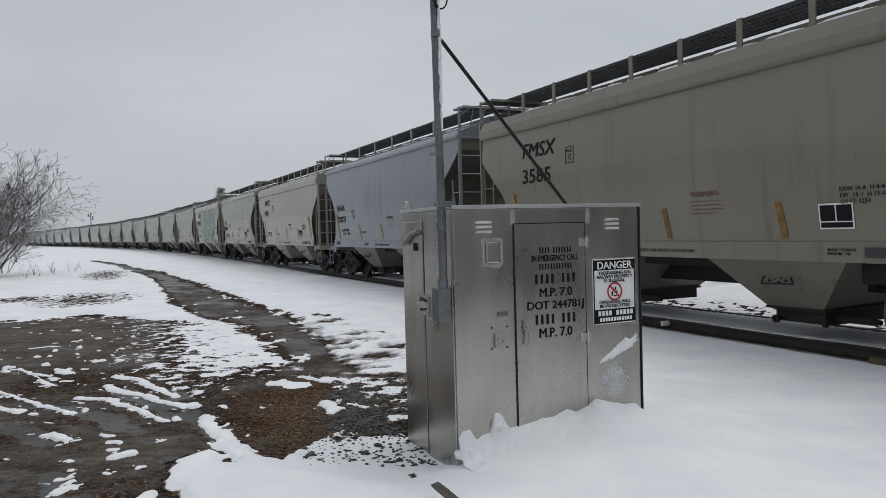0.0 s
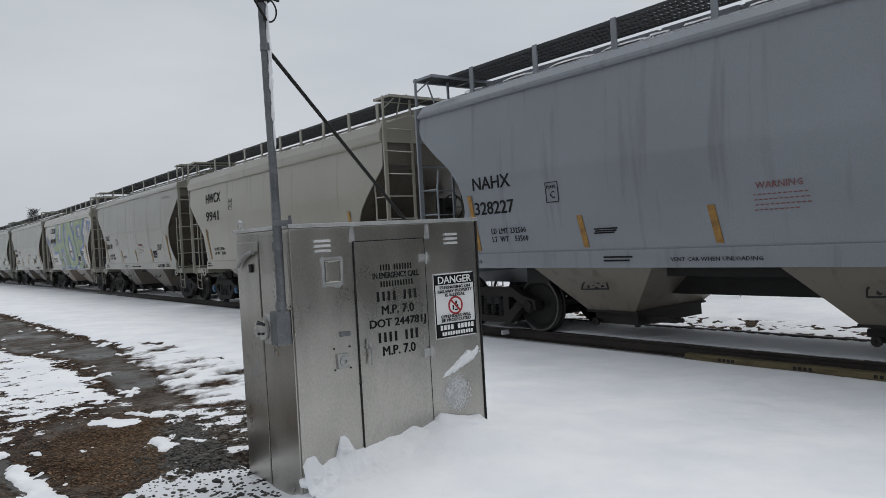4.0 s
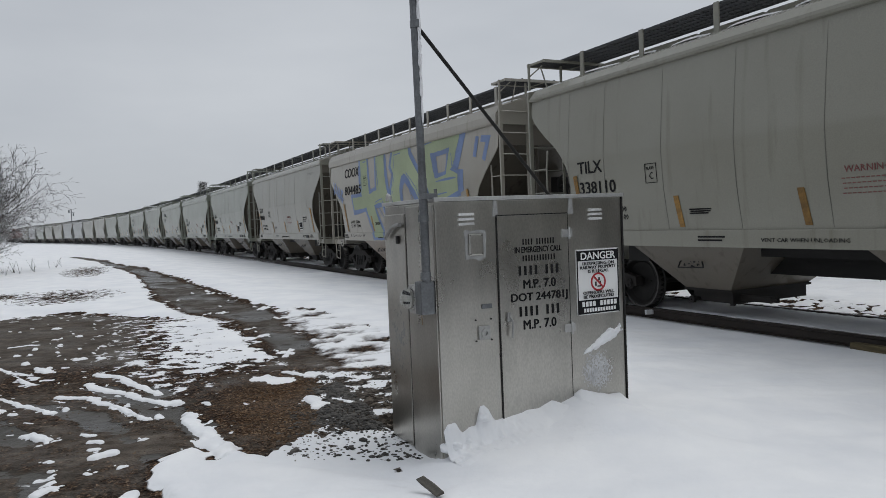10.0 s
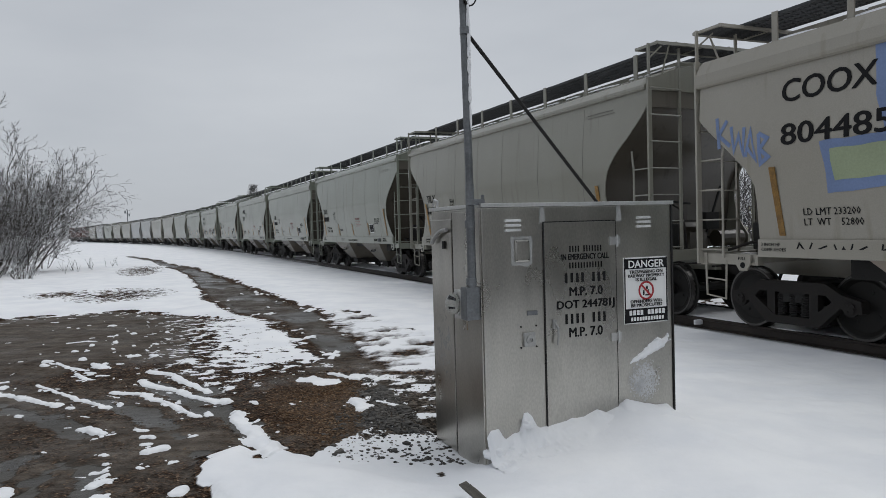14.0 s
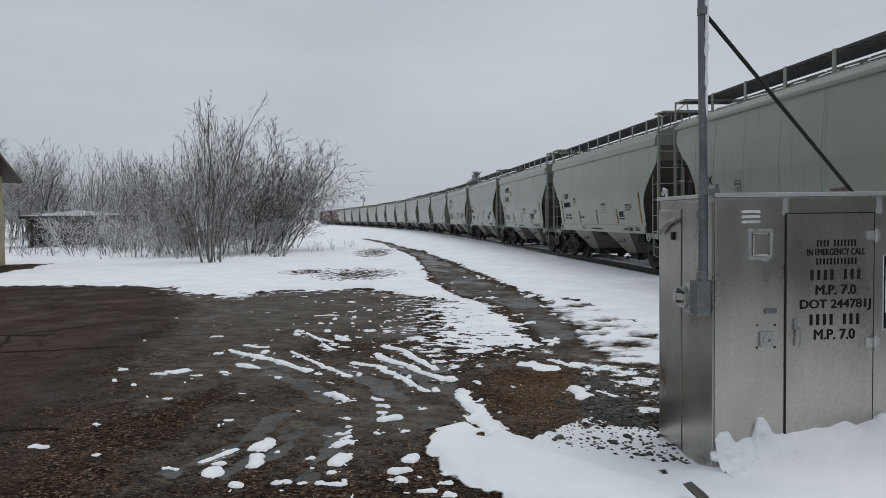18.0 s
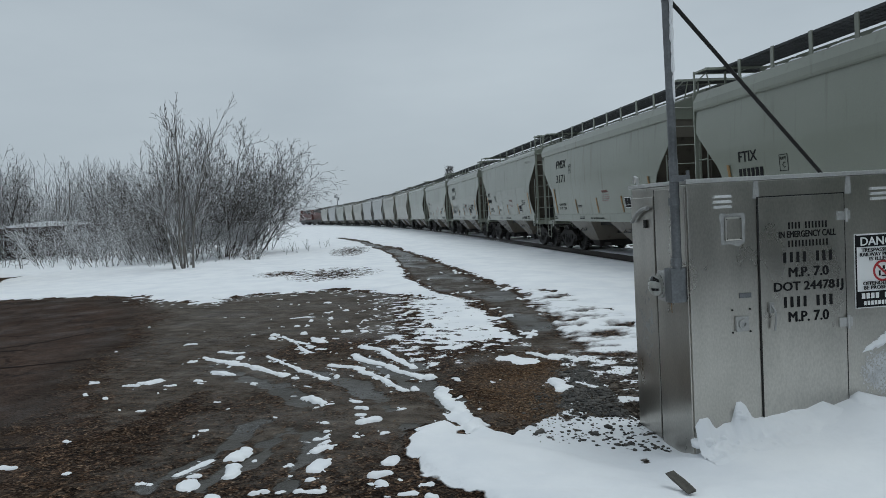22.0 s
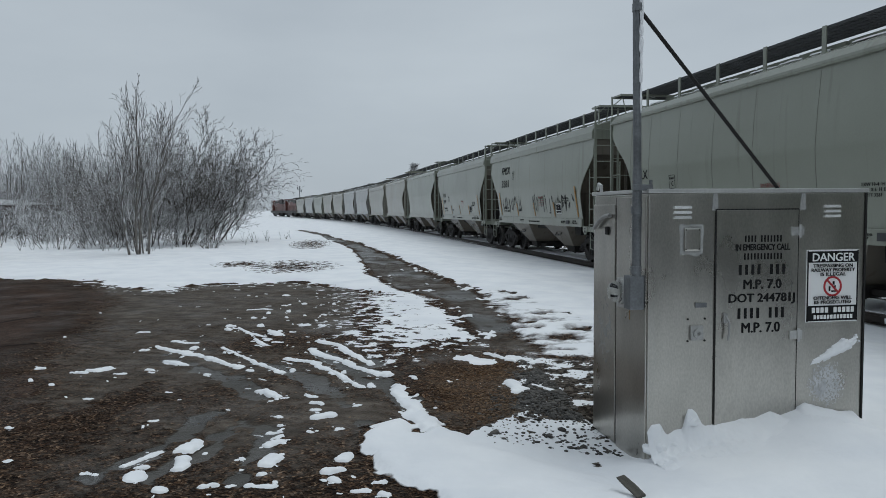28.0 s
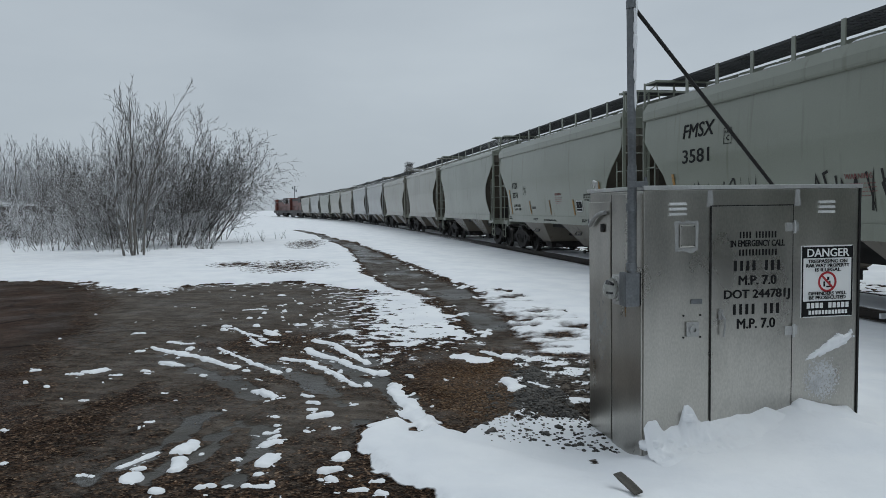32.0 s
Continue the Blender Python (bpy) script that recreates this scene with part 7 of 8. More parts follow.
            part("pull_text", text_mesh("PULL", 0.065, 0, 1.0), M_BLACK, pull, "", pose(-0.085, -0.015, 0.045))
        at(shared("tag_box", lambda bm: soft_box(bm, 0, 0.26, -0.03, 0, 0, 0.12, 0.01)), M_GRATE, "tag_reader_plate", 3.45, 1.20, "", -1.535)
    if extras:
        extras(car)
    VEHICLES.append((car, CAR_PITCH * (index - 0.5), 9.14))
    return car


WEIGHTS = {1: ("232500", "53500"), 2: ("233400", "52600"), 3: ("232900", "53100"), 4: ("233200", "52800")}


def stroke(bm, pts, w, y=0.0):
    """A broad painted stroke along a line in the x-z plane, with mitred joints."""
    pts = [Vector((a, b)) for a, b in pts]
    left, right = [], []
    for i, p in enumerate(pts):
        d0 = (p - pts[i - 1]).normalized() if i else (pts[1] - p).normalized()
        d1 = (pts[i + 1] - p).normalized() if i < len(pts) - 1 else d0
        d = (d0 + d1).normalized()
        nrm = Vector((-d.y, d.x)) * (w / 2) / max(0.45, abs(d.dot(d0)))
        left.append(p + nrm)
        right.append(p - nrm)
    def wall(p, off):
        return (p.x, -half_width(min(3.9, max(1.2, p.y))) - off, p.y)
    for i in range(len(pts) - 1):
        n = max(2, int((pts[i + 1] - pts[i]).length / 0.18))
        for k in range(n):
            a, b = k / n, (k + 1) / n
            q = [left[i].lerp(left[i + 1], a), left[i].lerp(left[i + 1], b), right[i].lerp(right[i + 1], b), right[i].lerp(right[i + 1], a)]
            bm.faces.new([bm.verts.new(wall(p, y)) for p in q])


def painted(bm, loops, off):
    """Fills closed outlines of x and z (the later ones are holes) and lays the paint on the side of a car."""
    edges = []
    for lp in loops:
        vs = [bm.verts.new((x, 0, z)) for x, z in lp]
        edges += [bm.edges.new((a, b)) for a, b in zip(vs, vs[1:] + vs[:1])]
    bmesh.ops.triangle_fill(bm, edges=edges, use_beauty=True)
    for z in (1.385, 1.395, 1.7, 2.0, 2.3, 2.64, 3.0, 3.3, 3.6):
        bmesh.ops.bisect_plane(bm, geom=bm.verts[:] + bm.edges[:] + bm.faces[:], plane_co=(0, 0, z), plane_no=(0, 0, 1))
    for v in bm.verts:
        v.co.y = -1.533 - off if v.co.z < 1.39 else -half_width(v.co.z) - off


def ragged(loop, seed, size=0.028, step=0.11):
    """The outline with the small unevenness of a sprayed edge."""
    out = []
    for (x0, z0), (x1, z1) in zip(loop, loop[1:] + loop[:1]):
        n = max(1, int(math.hypot(x1 - x0, z1 - z0) / step))
        for k in range(n):
            x, z = x0 + (x1 - x0) * k / n, z0 + (z1 - z0) * k / n
            v = noise.noise_vector(Vector((x * 3.1, z * 3.1, seed)))
            out.append((x + v.x * size, z + v.y * size))
    return out


def outset(loop, d):
    area = sum(x0 * z1 - x1 * z0 for (x0, z0), (x1, z1) in zip(loop, loop[1:] + loop[:1]))
    sign = 1 if area > 0 else -1
    out = []
    for i, (x, z) in enumerate(loop):
        a, b = Vector(loop[i - 1]), Vector(loop[(i + 1) % len(loop)])
        p = Vector((x, z))
        n0, n1 = (p - a).normalized(), (b - p).normalized()
        nn = Vector((n0.y + n1.y, -n0.x - n1.x)) * sign
        nn = nn / max(0.7, nn.length)
        q = p + nn * d
        out.append((q.x, max(1.15, min(3.86, q.y))))
    return out


def big_graffiti(car):
    """Three tall sprayed letters, pale lime with blue edges, over most of the side and its sill."""
    stem_h = [(-2.77, 3.68), (-2.18, 3.68), (-1.93, 2.58), (-1.31, 2.67), (-1.39, 3.67), (-0.76, 3.69), (-0.66, 3.09), (-0.48, 2.52), (-0.2, 1.95), (0.17, 1.30), (-0.41, 1.30), (-0.66, 1.86), (-0.88, 2.3),
              (-1.63, 2.22), (-1.46, 1.79), (-1.1, 1.26), (-1.8, 1.22), (-2.11, 1.75), (-2.32, 2.18), (-3.45, 2.11), (-3.5, 2.52), (-2.61, 2.54), (-2.69, 3.12)]
    round_o = [(-0.07, 3.7), (0.56, 3.69), (0.97, 3.73), (1.08, 3.47), (1.49, 3.1), (1.82, 2.81), (2.1, 2.43), (2.22, 2.17), (2.26, 1.82), (2.2, 1.58), (1.85, 1.33), (1.25, 1.21), (0.6, 1.24), (0.30, 1.52), (0.06, 1.82), (-0.14, 2.19), (-0.22, 2.44), (0.02, 3.05), (-0.18, 3.29)]
    hole_o = [(0.79, 3.01), (1.1, 2.82), (1.45, 2.51), (1.67, 2.18), (1.71, 1.87), (1.52, 1.65), (1.21, 1.59), (0.76, 1.66), (0.47, 1.96), (0.39, 2.37), (0.46, 2.75), (0.58, 2.96)]
    eye_o = [(0.8, 2.77), (1.08, 2.56), (1.37, 2.21), (1.45, 1.94), (1.28, 1.77), (0.93, 1.76), (0.67, 1.89), (0.59, 2.18), (0.61, 2.51), (0.7, 2.69)]
    arm_f = [(1.74, 3.74), (2.66, 3.76), (3.43, 3.80), (4.08, 3.84), (3.72, 2.98), (3.52, 2.88), (3.93, 2.76), (3.88, 2.36), (2.94, 2.2), (3.12, 1.85), (3.44, 1.39), (3.47, 1.2), (2.62, 1.2), (2.48, 1.67), (2.34, 2.31), (1.98, 3.04)]
    hole_f = [(2.42, 3.38), (3.50, 3.42), (3.32, 2.79), (2.71, 2.73)]
    eye_f = [(2.76, 3.28), (3.37, 3.30), (3.26, 2.87), (2.87, 2.84)]
    for name, fill, hole, eye in (("graffiti_letter", stem_h, None, None), ("graffiti_letter", round_o, hole_o, eye_o), ("graffiti_letter", arm_f, hole_f, eye_f)):
        bm = bmesh.new()
        painted(bm, [ragged(outset(fill, 0.17), 1.5, 0.035)] + ([ragged(eye, 4.5)] if eye else []), 0.005)
        edge = part("graffiti_edge", finish(bm, "graffiti_edge"), M_BLUE_PAINT, car, "blue sprayed edge")
        bm = bmesh.new()
        painted(bm, [ragged(fill, 8.5)] + ([ragged(hole, 3.2)] if hole else []), 0.009)
        part(name, finish(bm, name), M_GREEN_PAINT, car, "pale lime sprayed letter")
    bm = bmesh.new()
    for a, w in (([(4.86, 3.53), (4.74, 3.08)], 0.15), ([(5.02, 3.46), (5.35, 3.42), (5.15, 2.97)], 0.15), ([(4.25, 3.86), (4.02, 3.3), (3.84, 2.95)], 0.24), ([(4.12, 2.85), (4.08, 2.42), (3.2, 2.16)], 0.16), ([(3.12, 2.16), (3.36, 1.75), (3.6, 1.40)], 0.26)):
        stroke(bm, a, w, 0.006)
    for lt in ([(-5.38, 3.18), (-5.33, 2.72)], [(-5.18, 3.12), (-5.34, 2.92), (-5.12, 2.74)], [(-5.10, 3.02), (-5.05, 2.66), (-4.96, 2.88), (-4.88, 2.60), (-4.86, 2.98)], [(-4.84, 2.56), (-4.74, 2.92), (-4.66, 2.50), (-4.80, 2.68)], [(-4.60, 2.86), (-4.58, 2.44), (-4.44, 2.52), (-4.58, 2.64), (-4.45, 2.78), (-4.60, 2.86)]):
        stroke(bm, lt, 0.06, 0.006)
    part("graffiti_stroke", finish(bm, "graffiti_stroke"), M_BLUE_PAINT, car, "blue sprayed strokes and scrawl")
    bm = bmesh.new()
    for lt in ([(-2.72, 3.5), (-2.6, 2.95), (-2.55, 2.62)], [(-1.32, 3.5), (-1.26, 3.05), (-1.18, 2.72)], [(-2.5, 3.6), (-2.25, 3.61)], [(-1.52, 2.32), (-0.95, 2.40), (-0.62, 1.8), (-0.45, 1.42)], [(0.02, 3.58), (0.5, 3.6)], [(0.0, 3.55), (0.05, 3.2)], [(-0.12, 2.5), (0.08, 3.0)],
               [(0.9, 3.02), (1.5, 2.6), (1.82, 2.1), (1.78, 1.72), (1.5, 1.56)], [(1.85, 3.62), (2.0, 3.0), (2.12, 2.72)], [(1.95, 3.64), (2.5, 3.68)], [(2.75, 2.64), (3.4, 2.70), (3.85, 2.68)], [(2.8, 2.33), (3.3, 2.36)], [(3.6, 3.3), (3.62, 3.0), (3.75, 2.98)], [(2.5, 1.7), (2.62, 1.32)], [(0.9, 1.5), (1.2, 1.49)]):
        stroke(bm, ragged(lt, 2.2, 0.02)[:-1] if len(lt) > 2 else lt, 0.03, 0.012)
    part("graffiti_line", finish(bm, "graffiti_line"), M_BLUE_PAINT, car, "thin blue sprayed lines", kind="stuff")
    bm = bmesh.new()
    for lt in ([(-4.1, 1.17), (-4.02, 1.33), (-3.9, 1.18), (-3.82, 1.34)], [(-3.6, 1.30), (-3.72, 1.26), (-3.58, 1.20), (-3.72, 1.16)], [(-3.5, 1.32), (-3.44, 1.17), (-3.37, 1.28), (-3.30, 1.17), (-3.24, 1.33)], [(-3.05, 1.30), (-3.16, 1.25), (-3.06, 1.18), (-2.94, 1.20)], [(-2.85, 1.33), (-2.88, 1.17)], [(-2.7, 1.33), (-2.85, 1.25), (-2.66, 1.16)]):
        stroke(bm, lt, 0.024, 0.05)
    part("sill_scrawl", finish(bm, "sill_scrawl"), M_BLACK, car, "black marker scrawl on the sill")


def small_graffiti(car):
    rnd = random.Random(4)
    bm = bmesh.new()
    x = -4.2
    while x < 4.2:
        if abs(x + 0.6) > 0.7:
            pts = [(x + rnd.uniform(-0.08, 0.12), 1.55 + rnd.uniform(0, 0.65)) for _ in range(4)]
            stroke(bm, pts, 0.05, 0.006)
        x += rnd.uniform(0.16, 0.34)
    part("scrawl", finish(bm, "scrawl"), M_DARK, car, "dark sprayed scrawl along the lower side")


TAN, GREY, GREEN = "tan-grey steel covered hopper car with black lettering", "weathered pale grey steel covered hopper car", "dusty greenish-grey steel covered hopper car"
hopper_car(0, "angular", "tan", "FMSX", "3585", TAN, caps=M_BLUE)
hopper_car(1, "rounded", "blue", "NAHX", "328227", "blue-grey steel covered hopper car with rounded end cut-outs")
hopper_car(2, "angular", "beige", "HWCX", "9941", "pale grey steel covered hopper car with blue bearing caps", caps=M_BLUE)
hopper_car(3, "rounded", "grey", "TILX", "338110", "weathered grey covered hopper car with rounded end cut-outs")
hopper_car(4, "angular", "pale", "COOX", "804485", "grey covered hopper car covered in lime and blue graffiti", extras=big_graffiti)
hopper_car(5, "rounded", "grey", "TILX", "", GREY + " with rounded end cut-outs")
hopper_car(6, "rounded", "green", "TILX", "", GREEN + " with rounded end cut-outs")
hopper_car(7, "angular", "green", "FTIX", "", GREEN)
hopper_car(8, "angular", "green", "FMSX", "3171", GREEN + " with black lettering")
hopper_car(9, "rounded", "green", "TILX", "", GREEN + " with rounded end cut-outs")
hopper_car(10, "angular", "green", "FMSX", "3581", "greenish-grey covered hopper car with dark scrawls along its side", extras=small_graffiti)
hopper_car(11, "angular", "green", "FTIX", "2374", GREEN + " with small lettering")
for i, (cut, paint) in enumerate((("rounded", "green"), ("rounded", "grey"), ("angular", "grey"), ("rounded", "white"), ("rounded", "white"), ("angular", "grey"), ("rounded", "grey"), ("angular", "green"), ("rounded", "white"), ("angular", "grey"))):
    hopper_car(12 + i, cut, paint, "", "", {"white": "off-white covered hopper car far along the train", "grey": GREY + " far along the train", "green": GREEN + " far along the train"}[paint], near=False)

# cars out of view ahead of the first, added to darken the case's reflection
for i, (cut, paint) in enumerate((("rounded", "grey"), ("angular", "tan"), ("rounded", "green"))):
    hopper_car(-1 - i, cut, paint, "", "", GREY + " ahead in the train, unseen and added for reflections", near=False)

# ---------------------------------------------------------------- locomotives at the rear
def locomotive(k):
    lo = thing("locomotive", "orange and black diesel locomotive at the far end of the train", "locomotive", "locomotives of the train")
    L = 11.0
    def add(name, mat, rows, label=""):
        bm = bmesh.new()
        for r in rows:
            soft_box(bm, *r, 0.04)
        return part(name, bm, mat, lo, label)
    add("frame", M_LOCO_BLACK, [(-L, L, -1.5, 1.5, 1.0, 1.6)])
    add("fuel_tank", M_LOCO_BLACK, [(-3.4, 3.4, -1.35, 1.35, 0.35, 1.0)])
    add("long_hood", M_ORANGE, [(-6.2, 9.8, -0.95, 0.95, 1.6, 4.2)])
    add("radiator", M_LOCO_BLACK, [(6.0, 9.9, -1.5, 1.5, 3.3, 4.6)])
    add("cab", M_ORANGE, [(-9.0, -6.3, -1.5, 1.5, 1.6, 4.5)])
    add("nose", M_ORANGE, [(-10.6, -9.0, -1.1, 1.1, 1.6, 3.2)])
    add("cab_window", M_PANE, [(-8.6, -7.9, -1.52, 1.52, 3.2, 4.0), (-7.5, -6.7, -1.52, 1.52, 3.2, 4.0), (-9.02, -9.0, -1.0, 1.0, 3.35, 4.1)])
    add("stripe", M_LOCO_BLACK, [(-6.2, 9.8, -0.97, 0.97, 3.7, 4.22)])
    bm = bmesh.new()
    for y in (-1.48, 1.48):
        tube(bm, (-10.6, y, 2.6), (10.6, y, 2.6), 0.025, 6)
        for x in np.linspace(-10.6, 10.6, 12):
            tube(bm, (x, y, 1.6), (x, y, 2.6), 0.02, 6)
    part("handrail", bm, M_LOCO_BLACK, lo)
    for x in (-6.9, 6.9):
        bm = bmesh.new()
        for y in (-1.05, 1.05):
            box(bm, -2.1, 2.1, y - 0.12, y + 0.12, 0.5, 0.95)
        tr = part("truck", bm, M_DARK, lo, "", pose(x, 0, 0))
        for dx in (-1.7, 0, 1.7):
            part("wheelset", shared("wheelset", wheel_mesh), M_WHEEL, tr, "", pose(dx, 0, 0.47))
    VEHICLES.append((lo, CAR_PITCH * 21 + 11.2 + 22.5 * k, 13.8))


locomotive(0)
locomotive(1)

# ---------------------------------------------------------------- building on the left
def block_building():
    """Local axes: x along the gable wall from its near corner, y to the back, z up."""
    t = thing("block_building", "tan block building with brown gable and snow-covered roof", "building", m=pose(-22.08, 14.55, 0.0, 0, 0, 121.94))
    L, D, H = 7.55, 12.0, 3.62
    bm = bmesh.new()
    box(bm, 0, L, 0, 0.25, -0.3, H)
    box(bm, L - 0.25, L, 0.25, D, -0.3, H)
    box(bm, 0, L, D, D + 0.25, -0.3, H)
    box(bm, 0, 0.25, 0.25, 1.45, -0.3, H)
    box(bm, 0, 0.25, 7.2, D, -0.3, H)
    box(bm, 0, 0.25, 1.45, 7.2, 2.95, H)
    part("wall", bm, M_STUCCO, t, "tan painted block walls")
    bm = bmesh.new()
    box(bm, 0.9, 1.0, 1.3, 7.4, -0.3, H)
    part("garage_door", bm, M_BROWN_TRIM, t, "dark recessed garage door")
    bm = bmesh.new()
    for y in (1.45, 1.75):
        box(bm, -0.02, 0.16, y, y + 0.16, -0.2, 2.95)
    part("post", bm, M_STUCCO, t)
    peak, mid, over = 5.17, L / 2, 0.55
    bm = bmesh.new()
    prism(bm, [(0, H), (L, H), (mid, peak - 0.2)], -0.02, 0.2)
    gable = part("gable", bm, M_BROWN, t, "brown boarded gable")
    bm = bmesh.new()
    for k in range(1, 11):
        z = H + k * 0.15
        w = (peak - 0.2 - z) / (peak - 0.2 - H) * mid
        if w > 0.1:
            box(bm, mid - w, mid + w, -0.035, -0.02, z - 0.012, z)
    part("board_joint", bm, M_BROWN_TRIM, gable)
    bm = bmesh.new()
    slope = (peak - H) / mid
    for s in (-1, 1):
        e = mid + 0.50
        pts = [(mid, peak - 0.14), (mid + s * e, peak - 0.14 - slope * e), (mid + s * e, peak - slope * e), (mid, peak)]
        prism(bm, pts, -over, D + over)
    part("roof", bm, M_BROWN_TRIM, t, "brown roof edge and soffit")
    bm = bmesh.new()
    for s in (-1, 1):
        e = mid + 0.48
        pts = [(mid, peak + 0.004), (mid + s * e, peak + 0.004 - slope * e), (mid + s * e, peak + 0.05 - slope * e), (mid + s * e * 0.5, peak + 0.08 - slope * e * 0.5), (mid, peak + 0.07)]
        prism(bm, pts, -over + 0.03, D + over)
    part("roof_snow", bm, M_SNOW, t, "smooth white snow on the roof")
    for x in (1.5, 3.4, 5.2):
        bm = bmesh.new()
        for a in ((x, x + 0.07, 2.62, 3.6), (x + 0.65, x + 0.72, 2.62, 3.6), (x, x + 0.72, 3.54, 3.6), (x + 0.33, x + 0.38, 2.62, 3.6)):
            box(bm, a[0], a[1], -0.05, 0.02, a[2], a[3])
        win = part("window", bm, M_BROWN_TRIM, t, "narrow high window in a brown frame")
        bm = bmesh.new()
        box(bm, x + 0.07, x + 0.65, -0.02, 0.01, 2.62, 3.54)
        part("pane", bm, M_PANE, win)
        bm = bmesh.new()
        box(bm, x - 0.06, x + 0.78, -0.09, 0.0, 2.53, 2.62)
        part("sill", bm, M_STUCCO, win)
    bm = bmesh.new()
    for y in (0.75, 1.0):
        bmesh.ops.create_uvsphere(bm, u_segments=10, v_segments=8, radius=0.055, matrix=Matrix.Translation((-0.10, y, 3.22)))
    part("flood_light", bm, M_WHITE, t, "pair of small white flood lights")
    return t


block_building()


def white_tank():
    bm = bmesh.new()
    soft_box(bm, -0.37, 0.37, -0.36, 0.36, 0.0, 0.80, 0.10)
    t = thing("storage_tank", "white plastic storage tank beside the tan wall", "tank", m=pose(-21.62, 13.75, 0.0, 0, 0, 121.9))
    part("shell", bm, M_TANK, t)
    bm = bmesh.new()
    soft_box(bm, -0.30, 0.30, -0.30, 0.30, 0.80, 0.87, 0.03)
    part("snow_cap", bm, M_SNOW, t, "cap of snow")
    bm = bmesh.new()
    for k in (-0.2, 0.0, 0.2):
        box(bm, k - 0.015, k + 0.015, -0.370, -0.355, 0.12, 0.68)
    part("rib", bm, M_TANK, t)


white_tank()


def low_house(x, y, turn, w, d, h, peak, wall, label, windows=2, carport=False):
    t = thing("low_house", label, "house", m=pose(x, y, 0.0, 0, 0, turn))
    bm = bmesh.new()
    if carport:
        box(bm, -w / 2, -w / 2 + 0.2, -d / 2, d / 2, -0.3, h)
        box(bm, w / 2 - 0.2, w / 2, -d / 2, d / 2, -0.3, h)
        box(bm, -w / 2, w / 2, d / 2 - 0.2, d / 2, -0.3, h)
    else:
        box(bm, -w / 2, w / 2, -d / 2, d / 2, -0.3, h)
    part("wall", bm, wall, t)
    bm = bmesh.new()
    prism(bm, [(-w / 2 - 0.4, h), (w / 2 + 0.4, h), (w / 2 + 0.4, h + 0.15), (0, peak), (-w / 2 - 0.4, h + 0.15)], -d / 2 - 0.4, d / 2 + 0.4)
    part("roof", bm, M_SNOW, t, "snow-covered roof")
    bm = bmesh.new()
    box(bm, -w / 2 - 0.42, w / 2 + 0.42, -d / 2 - 0.43, -d / 2 - 0.40, h - 0.05, h + 0.13)
    part("fascia", bm, M_BROWN_TRIM, t)
    for k in range(windows):
        xx = -w / 2 + w * (k + 0.7) / (windows + 0.4)
        bm = bmesh.new()
        for a in ((-0.6, -0.5, 0, 1.2), (0.5, 0.6, 0, 1.2), (-0.6, 0.6, 1.1, 1.2), (-0.6, 0.6, 0, 0.1), (-0.04, 0.04, 0, 1.2)):
            box(bm, a[0], a[1], -0.05, 0.02, a[2], a[3])
        win = part("window", bm, M_WHITE, t, "", pose(xx, -d / 2, 1.0))
        bm = bmesh.new()
        box(bm, -0.5, 0.5, -0.03, 0.01, 0.1, 1.1)
        part("pane", bm, M_PANE, win)
    if carport:
        bm = bmesh.new()
        for xx in (-w / 4, w / 4):
            box(bm, xx - 0.07, xx + 0.07, -d / 2, -d / 2 + 0.14, -0.2, h)
        part("post", bm, M_BROWN_TRIM, t)
    return t


low_house(-41.2, 39.0, 46.7, 6.2, 4, 2.0, 2.5, M_BROWN_TRIM, "low dark carport with a snow-covered roof behind the bushes", 0, True)
low_house(32.5, 44.5, -36, 11, 8, 2.3, 3.7, M_PALE, "pale yellow house with a snow-covered roof across the track", 3)
low_house(20.5, 61.0, -30, 12, 8, 2.5, 4.0, M_PALE, "pale house with a snow-covered roof across the track", 2)


# ---------------------------------------------------------------- trees and shrubs
def limbs_mesh(name, segs, sides):
    """Tubes from limbs, straight into arrays."""
    if not segs:
        return None
    P = np.array([s[0] for s in segs])
    Q = np.array([s[1] for s in segs])
    R0 = np.array([s[2] for s in segs])[:, None]
    R1 = np.array([s[3] for s in segs])[:, None]
    D = Q - P
    D /= np.linalg.norm(D, axis=1)[:, None] + 1e-9
    ref = np.where(np.abs(D[:, 2:3]) < 0.9, np.array([[0, 0, 1.0]]), np.array([[1.0, 0, 0]]))
    U = np.cross(D, ref)
    U /= np.linalg.norm(U, axis=1)[:, None]
    V = np.cross(D, U)
    n = len(segs)
    verts = np.zeros((n, 2 * sides, 3))
    for i in range(sides):
        a = 2 * math.pi * i / sides
        o = U * math.cos(a) + V * math.sin(a)
        verts[:, i] = P + o * R0
        verts[:, sides + i] = Q + o * R1
    base = np.arange(n)[:, None] * 2 * sides
    faces = []
    for i in range(sides):
        j = (i + 1) % sides
        faces.append(np.concatenate([base + i, base + j, base + sides + j, base + sides + i], 1))
    faces = np.concatenate(faces)
    me = bpy.data.meshes.new(name)
    me.vertices.add(n * 2 * sides)
    me.vertices.foreach_set("co", verts.ravel())
    me.loops.add(faces.size)
    me.loops.foreach_set("vertex_index", faces.ravel())
    me.polygons.add(len(faces))
    me.polygons.foreach_set("loop_start", np.arange(len(faces)) * 4)
    me.update()
    me.validate()
    return me


def sized(segs, height):
    """Limbs scaled so that the highest twig reaches the height."""
    k = height / max(s[1].z for s in segs)
    return [(s[0] * k, s[1] * k, s[2], s[3], s[4]) for s in segs]


